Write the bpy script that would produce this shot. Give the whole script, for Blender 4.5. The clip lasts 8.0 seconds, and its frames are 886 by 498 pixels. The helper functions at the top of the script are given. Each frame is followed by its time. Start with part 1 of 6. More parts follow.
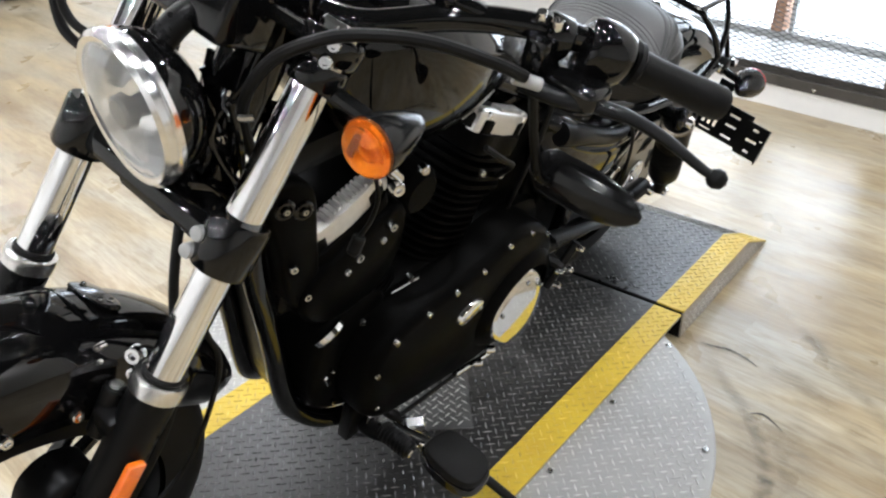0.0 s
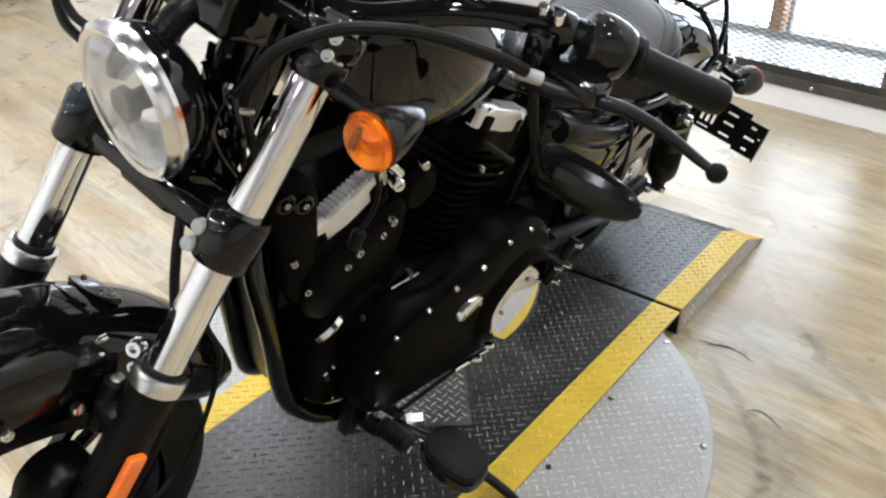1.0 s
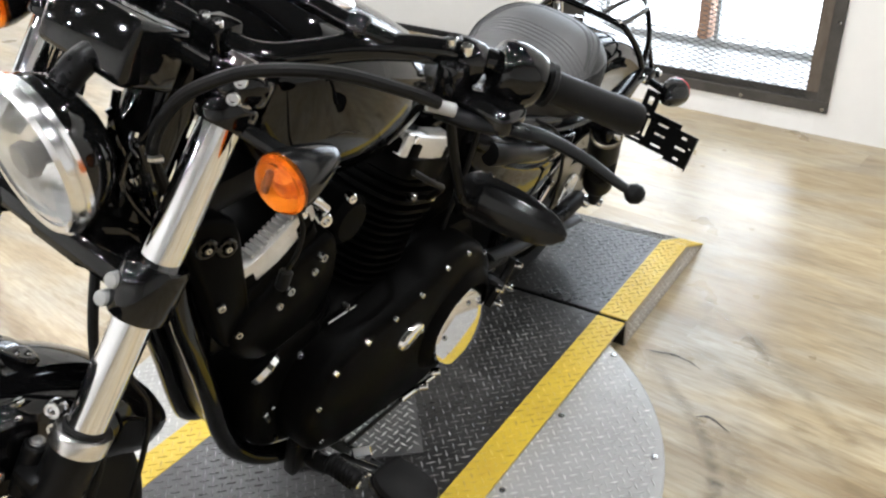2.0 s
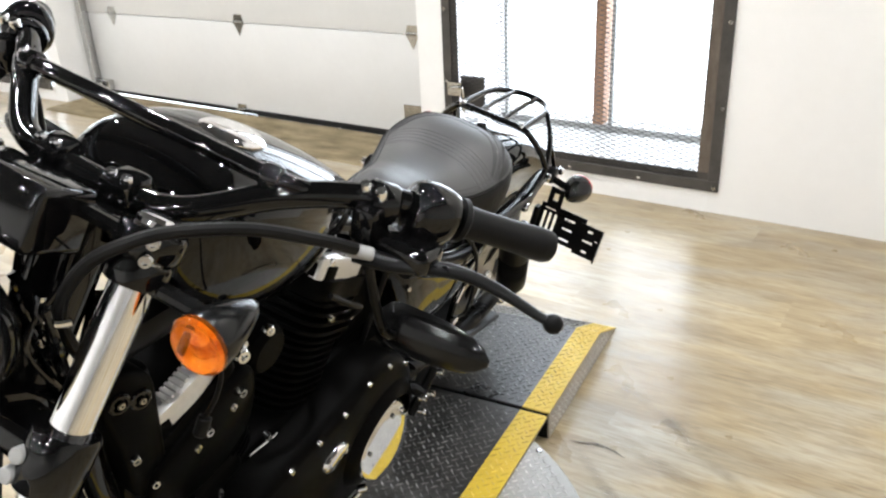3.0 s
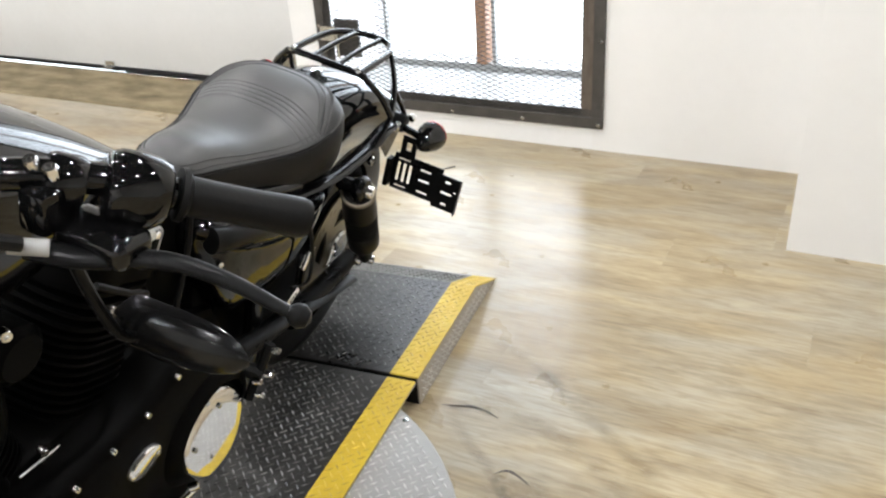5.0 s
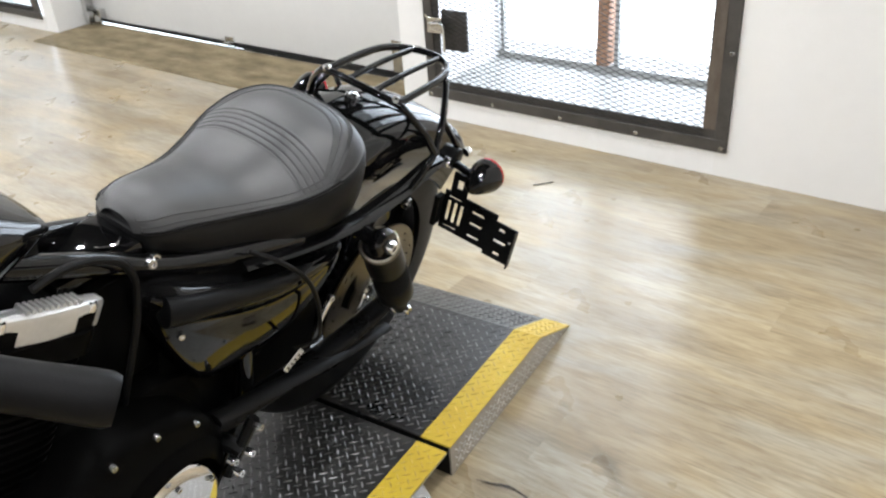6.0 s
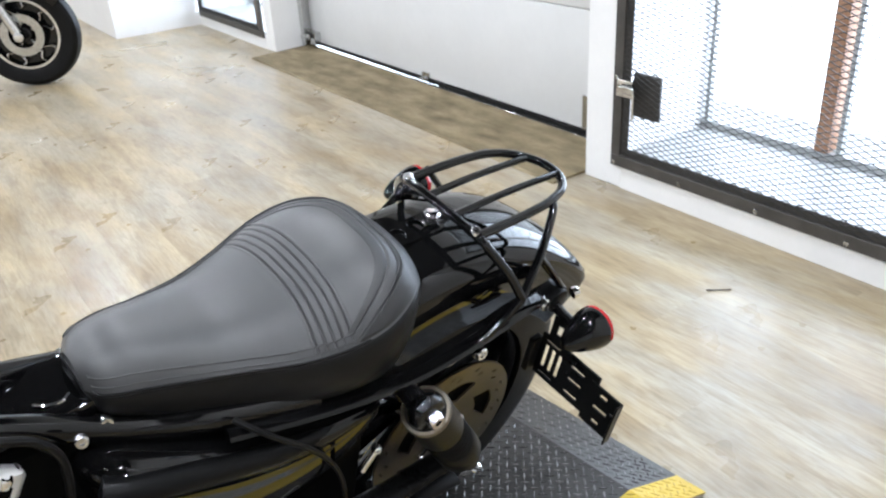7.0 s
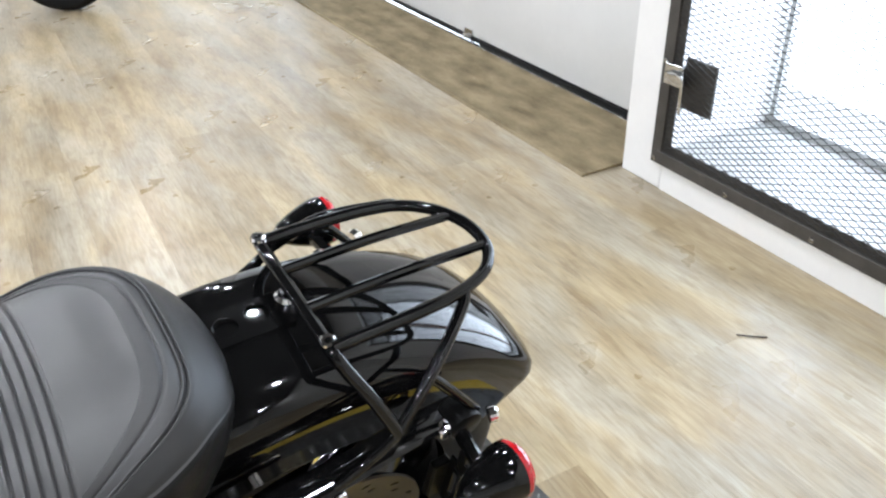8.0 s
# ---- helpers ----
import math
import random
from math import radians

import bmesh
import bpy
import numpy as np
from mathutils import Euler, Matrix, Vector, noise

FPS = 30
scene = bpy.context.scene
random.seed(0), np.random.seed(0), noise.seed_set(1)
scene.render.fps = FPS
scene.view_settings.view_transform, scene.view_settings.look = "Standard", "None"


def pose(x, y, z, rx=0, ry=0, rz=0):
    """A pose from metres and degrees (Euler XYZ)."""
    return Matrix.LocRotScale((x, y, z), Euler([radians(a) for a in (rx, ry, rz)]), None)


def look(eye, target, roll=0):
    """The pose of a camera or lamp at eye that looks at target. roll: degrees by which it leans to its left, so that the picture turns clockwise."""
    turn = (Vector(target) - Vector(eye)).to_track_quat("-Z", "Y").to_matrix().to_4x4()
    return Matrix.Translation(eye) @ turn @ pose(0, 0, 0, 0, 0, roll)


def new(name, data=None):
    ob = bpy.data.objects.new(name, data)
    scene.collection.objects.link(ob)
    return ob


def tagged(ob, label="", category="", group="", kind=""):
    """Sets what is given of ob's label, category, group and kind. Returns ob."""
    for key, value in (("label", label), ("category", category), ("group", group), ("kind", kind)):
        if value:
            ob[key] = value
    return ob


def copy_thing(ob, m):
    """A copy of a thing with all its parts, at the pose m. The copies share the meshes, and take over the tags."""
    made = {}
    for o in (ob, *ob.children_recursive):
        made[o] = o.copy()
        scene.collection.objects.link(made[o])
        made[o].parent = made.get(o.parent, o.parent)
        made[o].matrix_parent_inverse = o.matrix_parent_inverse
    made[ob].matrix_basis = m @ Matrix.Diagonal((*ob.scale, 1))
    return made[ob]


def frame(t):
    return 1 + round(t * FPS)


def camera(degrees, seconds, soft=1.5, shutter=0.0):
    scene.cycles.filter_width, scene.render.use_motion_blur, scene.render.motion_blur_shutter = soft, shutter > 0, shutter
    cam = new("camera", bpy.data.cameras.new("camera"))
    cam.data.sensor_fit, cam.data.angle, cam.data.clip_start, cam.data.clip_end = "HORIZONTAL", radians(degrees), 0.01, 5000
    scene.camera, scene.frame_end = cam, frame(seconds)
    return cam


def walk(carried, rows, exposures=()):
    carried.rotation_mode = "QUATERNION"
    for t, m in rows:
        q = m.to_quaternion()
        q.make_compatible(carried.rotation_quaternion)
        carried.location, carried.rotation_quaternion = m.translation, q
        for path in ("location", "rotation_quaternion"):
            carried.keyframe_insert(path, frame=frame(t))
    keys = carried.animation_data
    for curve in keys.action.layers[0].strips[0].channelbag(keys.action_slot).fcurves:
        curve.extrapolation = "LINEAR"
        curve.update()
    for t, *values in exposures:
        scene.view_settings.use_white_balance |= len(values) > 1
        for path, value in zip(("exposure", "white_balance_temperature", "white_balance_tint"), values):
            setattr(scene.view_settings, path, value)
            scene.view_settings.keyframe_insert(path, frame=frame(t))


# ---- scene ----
cam = camera(57.5, 8.0, soft=2.3)
PATH = [
    (0, (0.959, 0.499, 1.199), (-0.127, 1.832, 0.177), -1.1),
    (0.5, (0.96, 0.496, 1.194), (-0.12, 1.828, 0.166), -1.2),
    (1, (0.959, 0.493, 1.195), (-0.121, 1.83, 0.172), -0.9),
    (1.5, (0.96, 0.492, 1.197), (-0.123, 1.829, 0.176), -0.9),
    (1.8, (0.966, 0.505, 1.195), (-0.086, 1.86, 0.169), -1.6),
    (2, (0.975, 0.524, 1.204), (-0.028, 1.944, 0.217), -2.6),
    (2.1, (0.979, 0.536, 1.22), (-0.005, 1.997, 0.273), -3.7),
    (2.2, (0.987, 0.545, 1.238), (0.027, 2.049, 0.334), -3.9),
    (3.3, (0.943, 0.543, 1.26), (0.142, 2.175, 0.426), -1.6),
    (3.5, (0.937, 0.542, 1.257), (0.198, 2.192, 0.402), -0.9),
    (4, (0.931, 0.537, 1.246), (0.316, 2.217, 0.351), 0.4),
    (4.5, (0.964, 0.586, 1.228), (0.402, 2.242, 0.258), 0.2),
    (4.7, (0.994, 0.651, 1.209), (0.378, 2.295, 0.253), -2.4),
    (5.8, (1.134, 0.995, 1.21), (0.303, 2.513, 0.208), -2.9),
    (6, (1.085, 1.084, 1.217), (0.125, 2.533, 0.228), -4.1),
    (6.3, (1.021, 1.192, 1.231), (0.017, 2.579, 0.199), -5.2),
    (6.5, (0.998, 1.245, 1.225), (-0.115, 2.556, 0.204), -5.9),
    (6.7, (0.992, 1.323, 1.22), (-0.221, 2.548, 0.206), -5.6),
    (6.9, (1.014, 1.423, 1.236), (-0.32, 2.595, 0.317), -3.3),
    (7, (1.033, 1.472, 1.247), (-0.33, 2.616, 0.333), -3.6),
    (7.2, (1.048, 1.548, 1.249), (-0.357, 2.644, 0.341), -3.3),
    (7.5, (1.012, 1.669, 1.221), (-0.403, 2.701, 0.255), -3.5),
    (7.7, (0.945, 1.765, 1.214), (-0.461, 2.781, 0.217), -0.1),
    (8, (0.862, 1.888, 1.22), (-0.551, 2.858, 0.189), -1.0),
]
walk(cam, [(t, look(eye, target, roll)) for t, eye, target, roll in PATH], [(0.0, -0.08, 6020, 10), (1.5, -0.06, 6060, 10), (2.0, 0.01, 6120, 10), (4.0, 0.02, 6230, 10), (4.5, 0.01, 6230, 10), (5.8, -0.08, 6110, 10), (6.5, -0.16, 5870, 10), (7.0, -0.03, 5680, 10), (7.5, 0.0, 5660, 10), (8.0, -0.03, 5820, 10)])
LAMP_POWER, DAYLIGHT = 29.5, 33.0

# ---- light: daylight through the caged windows, round spot lamps in the ceiling ----
world = bpy.data.worlds.new("world")
scene.world = world
world.use_nodes = True
wn = world.node_tree.nodes
sky = wn.new("ShaderNodeTexSky")
sky.sky_type, sky.sun_disc = "NISHITA", False
sky.sun_elevation, sky.sun_rotation = radians(48), radians(20)
wn["Background"].inputs["Strength"].default_value = 0.07
world.node_tree.links.new(sky.outputs["Color"], wn["Background"].inputs["Color"])

ROOM = pose(0, 0, 0, 0, 0, -6)          # the building stands six degrees off the lift
BIKE = pose(0.028, 0, 0.0775, 0, 17, 0)  # the motorcycle leans on its side stand
CEILING = 3.1


def lamp(name, m, size, power, colour=(1, 1, 1), size_y=None, spread=180):
    data = bpy.data.lights.new(name, "AREA")
    data.shape, data.size = ("RECTANGLE", size) if size_y else ("DISK", size)
    if size_y:
        data.size_y = size_y
    data.energy, data.color, data.spread = power, colour, radians(spread)
    ob = new(name, data)
    ob.matrix_world = m
    return ob


# ---- materials ----
def material(name, c1, c2=None, scale=6.0, rough=0.5, rough2=None, metal=0.0, bump=0.0, bump_scale=120.0, coat=0.0,
             island=0.0, stretch=(1, 1, 1), detail=5.0, fine=0.3, spec=0.5):
    m = bpy.data.materials.new(name)
    m.use_nodes = True
    nt = m.node_tree
    N, L = nt.nodes, nt.links
    b = N["Principled BSDF"]
    b.inputs["Metallic"].default_value = metal
    b.inputs["Roughness"].default_value = rough
    b.inputs["Specular IOR Level"].default_value = spec
    b.inputs["Coat Weight"].default_value = coat
    b.inputs["Coat Roughness"].default_value = 0.04
    b.inputs["Base Color"].default_value = (*c1, 1)
    tc, mp = N.new("ShaderNodeTexCoord"), N.new("ShaderNodeMapping")
    mp.inputs["Scale"].default_value = stretch
    L.new(tc.outputs["Object"], mp.inputs["Vector"])
    if c2 is not None:
        n1, n2 = N.new("ShaderNodeTexNoise"), N.new("ShaderNodeTexNoise")
        for n, s in ((n1, scale), (n2, scale * 9)):
            n.inputs["Scale"].default_value, n.inputs["Detail"].default_value = s, detail
            L.new(mp.outputs["Vector"], n.inputs["Vector"])
        mixf = N.new("ShaderNodeMix")
        mixf.inputs["Factor"].default_value = fine
        L.new(n1.outputs["Fac"], mixf.inputs["A"])
        L.new(n2.outputs["Fac"], mixf.inputs["B"])
        ramp = N.new("ShaderNodeValToRGB")
        ramp.color_ramp.elements[0].position, ramp.color_ramp.elements[1].position = 0.32, 0.68
        ramp.color_ramp.elements[0].color, ramp.color_ramp.elements[1].color = (*c1, 1), (*c2, 1)
        L.new(mixf.outputs["Result"], ramp.inputs["Fac"])
        out = ramp.outputs["Color"]
        if island:
            geo, hsv, mr = N.new("ShaderNodeNewGeometry"), N.new("ShaderNodeHueSaturation"), N.new("ShaderNodeMapRange")
            mr.inputs["To Min"].default_value, mr.inputs["To Max"].default_value = 1 - island, 1 + island
            L.new(geo.outputs["Random Per Island"], mr.inputs["Value"])
            L.new(mr.outputs["Result"], hsv.inputs["Value"])
            L.new(out, hsv.inputs["Color"])
            out = hsv.outputs["Color"]
        L.new(out, b.inputs["Base Color"])
        if rough2 is not None:
            mr2 = N.new("ShaderNodeMapRange")
            mr2.inputs["From Min"].default_value, mr2.inputs["From Max"].default_value = 0.3, 0.7
            mr2.inputs["To Min"].default_value, mr2.inputs["To Max"].default_value = rough, rough2
            L.new(mixf.outputs["Result"], mr2.inputs["Value"])
            L.new(mr2.outputs["Result"], b.inputs["Roughness"])
    if bump:
        nb, bp = N.new("ShaderNodeTexNoise"), N.new("ShaderNodeBump")
        nb.inputs["Scale"].default_value, nb.inputs["Detail"].default_value = bump_scale, 3
        bp.inputs["Strength"].default_value, bp.inputs["Distance"].default_value = bump, 0.002
        L.new(mp.outputs["Vector"], nb.inputs["Vector"])
        L.new(nb.outputs["Fac"], bp.inputs["Height"])
        L.new(bp.outputs["Normal"], b.inputs["Normal"])
    return m


def glow(name, colour, strength):
    m = bpy.data.materials.new(name)
    m.use_nodes = True
    b = m.node_tree.nodes["Principled BSDF"]
    b.inputs["Base Color"].default_value = (0, 0, 0, 1)
    b.inputs["Emission Color"].default_value = (*colour, 1)
    b.inputs["Emission Strength"].default_value = strength
    return m


def clear(name, colour, rough=0.03, ior=1.45, transmission=1.0):
    m = bpy.data.materials.new(name)
    m.use_nodes = True
    b = m.node_tree.nodes["Principled BSDF"]
    b.inputs["Base Color"].default_value = (*colour, 1)
    b.inputs["Roughness"].default_value = rough
    b.inputs["IOR"].default_value = ior
    b.inputs["Transmission Weight"].default_value = transmission
    return m


GLOSS = material("gloss_black_paint", (0.0022, 0.0022, 0.0024), (0.0034, 0.0034, 0.0034), 5, 0.045, 0.065, spec=0.40)
SATIN = material("satin_black_powder_coat", (0.0034, 0.0034, 0.0036), (0.0056, 0.0056, 0.0056), 12, 0.24, 0.36, bump=0.05, bump_scale=700, spec=0.12)
SATIN_SOFT = material("satin_black_enamel", (0.004, 0.004, 0.0042), (0.006, 0.006, 0.006), 12, 0.13, 0.19, spec=0.30)
CASE = material("wrinkle_black_engine_paint", (0.0018, 0.00175, 0.0017), (0.0032, 0.0031, 0.0029), 15, 0.28, 0.40, bump=0.12, bump_scale=900, spec=0.02)
RUBBER = material("black_rubber", (0.0045, 0.0045, 0.0045), (0.0085, 0.008, 0.0078), 14, 0.40, 0.52, bump=0.1, bump_scale=300, spec=0.13)
CHROME = material("chrome", (0.92, 0.92, 0.93), (0.87, 0.87, 0.88), 8, 0.03, 0.07, metal=1)
ALLOY = material("polished_alloy", (0.86, 0.85, 0.83), (0.68, 0.67, 0.65), 10, 0.18, 0.30, metal=1, bump=0.05, bump_scale=260)
STEEL = material("zinc_plated_steel", (0.66, 0.66, 0.65), (0.46, 0.46, 0.45), 60, 0.14, 0.26, metal=1)
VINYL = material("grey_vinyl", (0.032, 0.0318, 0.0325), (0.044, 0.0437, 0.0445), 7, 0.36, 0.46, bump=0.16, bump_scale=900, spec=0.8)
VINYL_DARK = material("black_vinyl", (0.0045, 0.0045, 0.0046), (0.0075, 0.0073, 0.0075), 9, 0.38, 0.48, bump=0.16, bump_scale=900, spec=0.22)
# seat vinyl darkened: the shade inside the rear crease is put into its colour
VINYL_CREASE_SHADE = material("crease_shade_vinyl", (0.012, 0.0121, 0.0125), (0.017, 0.0171, 0.0176), 9, 0.38, 0.48, bump=0.2, bump_scale=900, spec=0.7)
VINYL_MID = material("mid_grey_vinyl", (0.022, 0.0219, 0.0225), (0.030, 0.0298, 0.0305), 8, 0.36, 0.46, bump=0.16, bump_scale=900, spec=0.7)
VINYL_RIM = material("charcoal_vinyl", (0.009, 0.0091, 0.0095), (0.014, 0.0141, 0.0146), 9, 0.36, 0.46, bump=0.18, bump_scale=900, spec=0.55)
THREAD = material("dark_grey_stitching", (0.04, 0.04, 0.04), (0.06, 0.06, 0.06), 60, 0.7)
BRONZE = material("pulley_bronze_steel", (0.15, 0.132, 0.10), (0.22, 0.197, 0.158), 18, 0.3, 0.42, metal=1)
SHOCK = material("dark_grey_shock_paint", (0.006, 0.0058, 0.0054), (0.010, 0.0097, 0.009), 14, 0.3, 0.45, bump=0.06, bump_scale=500, spec=0.09)
TRIM_CHROME = material("satin_chrome", (0.90, 0.90, 0.91), (0.82, 0.82, 0.83), 10, 0.12, 0.22, metal=1)
PAPER = material("white_paper", (0.7, 0.7, 0.68), (0.62, 0.62, 0.6), 40, 0.7)
ORANGE = clear("amber_lens", (1.0, 0.20, 0.004), 0.02, 1.4, 0.88)
ORANGE_CORE = material("amber_bulb", (1.0, 0.78, 0.30), (0.30, 0.07, 0.005), 70, 0.2)
AMBER_BOWL = material("amber_reflector_bowl", (1.0, 0.80, 0.42), (0.9, 0.62, 0.25), 60, 0.18, 0.3, metal=0.5)
REFLECTOR_ORANGE = material("amber_reflector", (0.9, 0.2, 0.01), (0.8, 0.14, 0.01), 60, 0.2, coat=0.5)
CHEEK_STEEL = material("dull_bronzed_tread_plate", (0.38, 0.35, 0.30), (0.25, 0.22, 0.185), 7, 0.36, 0.5, metal=0.15, bump=0.08, bump_scale=260)
BOWL = material("vapour_coated_reflector", (0.97, 0.97, 0.97), (0.88, 0.88, 0.87), 60, 0.03, 0.08, metal=0.72)
CAST_ALLOY = material("buffed_cast_alloy", (0.78, 0.77, 0.75), (0.60, 0.59, 0.57), 12, 0.24, 0.38, metal=0.6, bump=0.05, bump_scale=220)
RED = material("red_lens", (0.40, 0.008, 0.013), (0.30, 0.006, 0.009), 40, 0.12, coat=0.6)
GLASS = clear("clear_glass", (1, 1, 1), 0.0)
MIRROR = material("mirror_silver", (0.9, 0.9, 0.9), None, metal=1, rough=0.02)

PLATE_BLACK = material("worn_black_tread_plate", (0.007, 0.007, 0.0073), (0.034, 0.031, 0.028), 4.5, 0.24, 0.42, bump=0.14, bump_scale=160, spec=0.55)
PLATE_RUN = material("scuffed_black_tread_plate", (0.007, 0.007, 0.0073), (0.046, 0.044, 0.041), 1.7, 0.26, 0.42, bump=0.14, bump_scale=160, spec=0.5, fine=0.22)
TREAD_BLACK = material("worn_black_treads", (0.035, 0.035, 0.036), (0.19, 0.187, 0.18), 3.0, 0.22, 0.36, metal=0.6, island=0.5)
PLATE_STEEL = material("bare_steel_tread_plate", (0.42, 0.415, 0.40), (0.34, 0.335, 0.32), 4, 0.44, 0.56, metal=0.4, bump=0.06, bump_scale=260)
TREAD_STEEL = material("bare_steel_treads", (0.62, 0.61, 0.59), (0.48, 0.475, 0.46), 5, 0.30, 0.42, metal=0.5, island=0.2)
PAD_STEEL = material("dull_steel_pad", (0.075, 0.075, 0.075), (0.13, 0.13, 0.128), 9, 0.3, 0.45, metal=0.5, island=0.3)
YELLOW = material("yellow_safety_paint", (0.60, 0.435, 0.040), (0.50, 0.345, 0.032), 9, 0.32, 0.52, bump=0.12, bump_scale=200, spec=0.35)
TREAD_YELLOW = material("yellow_painted_treads", (0.66, 0.50, 0.07), (0.36, 0.24, 0.04), 14, 0.3, 0.5, island=0.3, spec=0.35)

WALL = material("white_wall_paint", (0.80, 0.79, 0.77), (0.76, 0.75, 0.73), 2.2, 0.55, 0.7, bump=0.06, bump_scale=160)
WALL_DIM = material("grey_wall_paint", (0.66, 0.66, 0.655), (0.72, 0.72, 0.71), 2, 0.6, 0.75)
TRIM = material("white_gloss_trim", (0.82, 0.815, 0.80), (0.77, 0.765, 0.75), 5, 0.4, 0.55, bump=0.04, bump_scale=90)
CEIL = material("dark_ceiling_paint", (0.035, 0.035, 0.036), (0.05, 0.05, 0.05), 1.5, 0.7)
DOOR = material("white_steel_door", (0.68, 0.68, 0.665), (0.64, 0.64, 0.625), 3, 0.38, 0.5, bump=0.05, bump_scale=220)
FRAME = material("dark_steel_bar", (0.045, 0.042, 0.038), (0.085, 0.078, 0.07), 16, 0.42, 0.6, metal=0.3, bump=0.1, bump_scale=240)
MESH = material("dark_expanded_metal", (0.03, 0.03, 0.03), (0.06, 0.06, 0.058), 20, 0.45, 0.6, metal=0.4)
RUSTY = material("weathered_brown_steel", (0.15, 0.125, 0.10), (0.085, 0.065, 0.05), 30, 0.5, 0.65, metal=0.3, bump=0.2, bump_scale=120, stretch=(1, 1, 0.4))
WOOD_RAW = material("raw_timber", (0.33, 0.17, 0.09), (0.24, 0.115, 0.055), 9, 0.55, 0.7, stretch=(6, 6, 0.7), bump=0.15, bump_scale=60)
PLY = material("brown_threshold_board", (0.275, 0.222, 0.130), (0.115, 0.088, 0.046), 10, 0.55, 0.7, spec=0.25, stretch=(0.55, 1.3, 1), detail=9, fine=0.2, bump=0.08, bump_scale=90)
DULL_GREY = material("dull_grey_shield", (0.13, 0.13, 0.128), (0.17, 0.17, 0.165), 40, 0.5, 0.6)
GREY_PAINT = material("grey_painted_steel", (0.36, 0.36, 0.35), (0.28, 0.28, 0.27), 8, 0.4, 0.55)
CONCRETE = material("pale_concrete", (0.46, 0.455, 0.44), (0.38, 0.375, 0.36), 7, 0.7, 0.85, bump=0.1, bump_scale=130)
DARK = material("dark_scuff", (0.035, 0.028, 0.022), (0.07, 0.055, 0.04), 60, 0.6)
BACKDROP = glow("white_daylight", (0.89, 0.95, 1.0), 6.2)


def plank_material():
    """Printed oak: yellow-beige and grey patches that run along the board, fine grain and dark smudges."""
    m = bpy.data.materials.new("pale_oak_vinyl_plank")
    m.use_nodes = True
    N, L = m.node_tree.nodes, m.node_tree.links
    b = N["Principled BSDF"]
    tc, info, geo = N.new("ShaderNodeTexCoord"), N.new("ShaderNodeObjectInfo"), N.new("ShaderNodeNewGeometry")
    rnd, mul, comb = N.new("ShaderNodeMath"), N.new("ShaderNodeMath"), N.new("ShaderNodeCombineXYZ")
    L.new(info.outputs["Random"], rnd.inputs[0])
    L.new(geo.outputs["Random Per Island"], rnd.inputs[1])
    mul.operation, mul.inputs[1].default_value = "MULTIPLY", 37.0
    L.new(rnd.outputs[0], mul.inputs[0])
    for k in ("X", "Y", "Z"):
        L.new(mul.outputs[0], comb.inputs[k])
    add = N.new("ShaderNodeVectorMath")
    L.new(tc.outputs["Object"], add.inputs[0])
    L.new(comb.outputs[0], add.inputs[1])

    def tex(scale, stretch, detail, dist=0.0, rough=0.5, source=None):
        mp, n = N.new("ShaderNodeMapping"), N.new("ShaderNodeTexNoise")
        mp.inputs["Scale"].default_value = stretch
        n.inputs["Scale"].default_value, n.inputs["Detail"].default_value = scale, detail
        n.inputs["Distortion"].default_value, n.inputs["Roughness"].default_value = dist, rough
        L.new(source or add.outputs[0], mp.inputs["Vector"])
        L.new(mp.outputs["Vector"], n.inputs["Vector"])
        return n.outputs["Fac"]

    def ramp(fac, p0, p1, c0, c1):
        r = N.new("ShaderNodeValToRGB")
        r.color_ramp.elements[0].position, r.color_ramp.elements[1].position = p0, p1
        r.color_ramp.elements[0].color, r.color_ramp.elements[1].color = (*c0, 1), (*c1, 1)
        L.new(fac, r.inputs["Fac"])
        return r.outputs["Color"]

    def mixed(kind, factor, a, c):
        x = N.new("ShaderNodeMix")
        x.data_type, x.blend_type = "RGBA", kind
        if isinstance(factor, float):
            x.inputs["Factor"].default_value = factor
        else:
            L.new(factor, x.inputs["Factor"])
        L.new(a, x.inputs["A"])
        L.new(c, x.inputs["B"])
        return x.outputs["Result"]
    broad, grain = tex(1.3, (1.0, 5.5, 1), 5, 0.35, 0.52), tex(16, (0.8, 9, 1), 5, 0.4)
    grey, smudge = tex(2.2, (0.8, 2.4, 1), 6, 0.4, 0.6, geo.outputs["Position"]), tex(3.0, (0.9, 2.2, 1), 7, 0.6, 0.64, geo.outputs["Position"])
    base = ramp(broad, 0.30, 0.70, FLOOR_DARK, FLOOR_LIGHT)
    pale = ramp(broad, 0.28, 0.72, FLOOR_GREY_DARK, FLOOR_GREY)
    base = mixed("MIX", ramp(grey, 0.40, 0.62, (0, 0, 0), (1, 1, 1)), base, pale)
    base = mixed("MULTIPLY", 0.65, base, ramp(grain, 0.38, 0.58, (0.74, 0.71, 0.66), (1.02, 1.02, 1.02)))
    base = mixed("MULTIPLY", 0.75, base, ramp(smudge, 0.32, 0.47, (0.74, 0.71, 0.66), (1, 1, 1)))
    base = mixed("MULTIPLY", 0.75, base, ramp(tex(13, (0.6, 2.6, 1), 5, 0.3, 0.62), 0.37, 0.50, (0.78, 0.75, 0.70), (1, 1, 1)))
    hsv, mr = N.new("ShaderNodeHueSaturation"), N.new("ShaderNodeMapRange")
    mr.inputs["From Max"].default_value = 2.0
    mr.inputs["To Min"].default_value, mr.inputs["To Max"].default_value = 0.99, 1.05
    L.new(rnd.outputs[0], mr.inputs["Value"])
    L.new(mr.outputs["Result"], hsv.inputs["Value"])
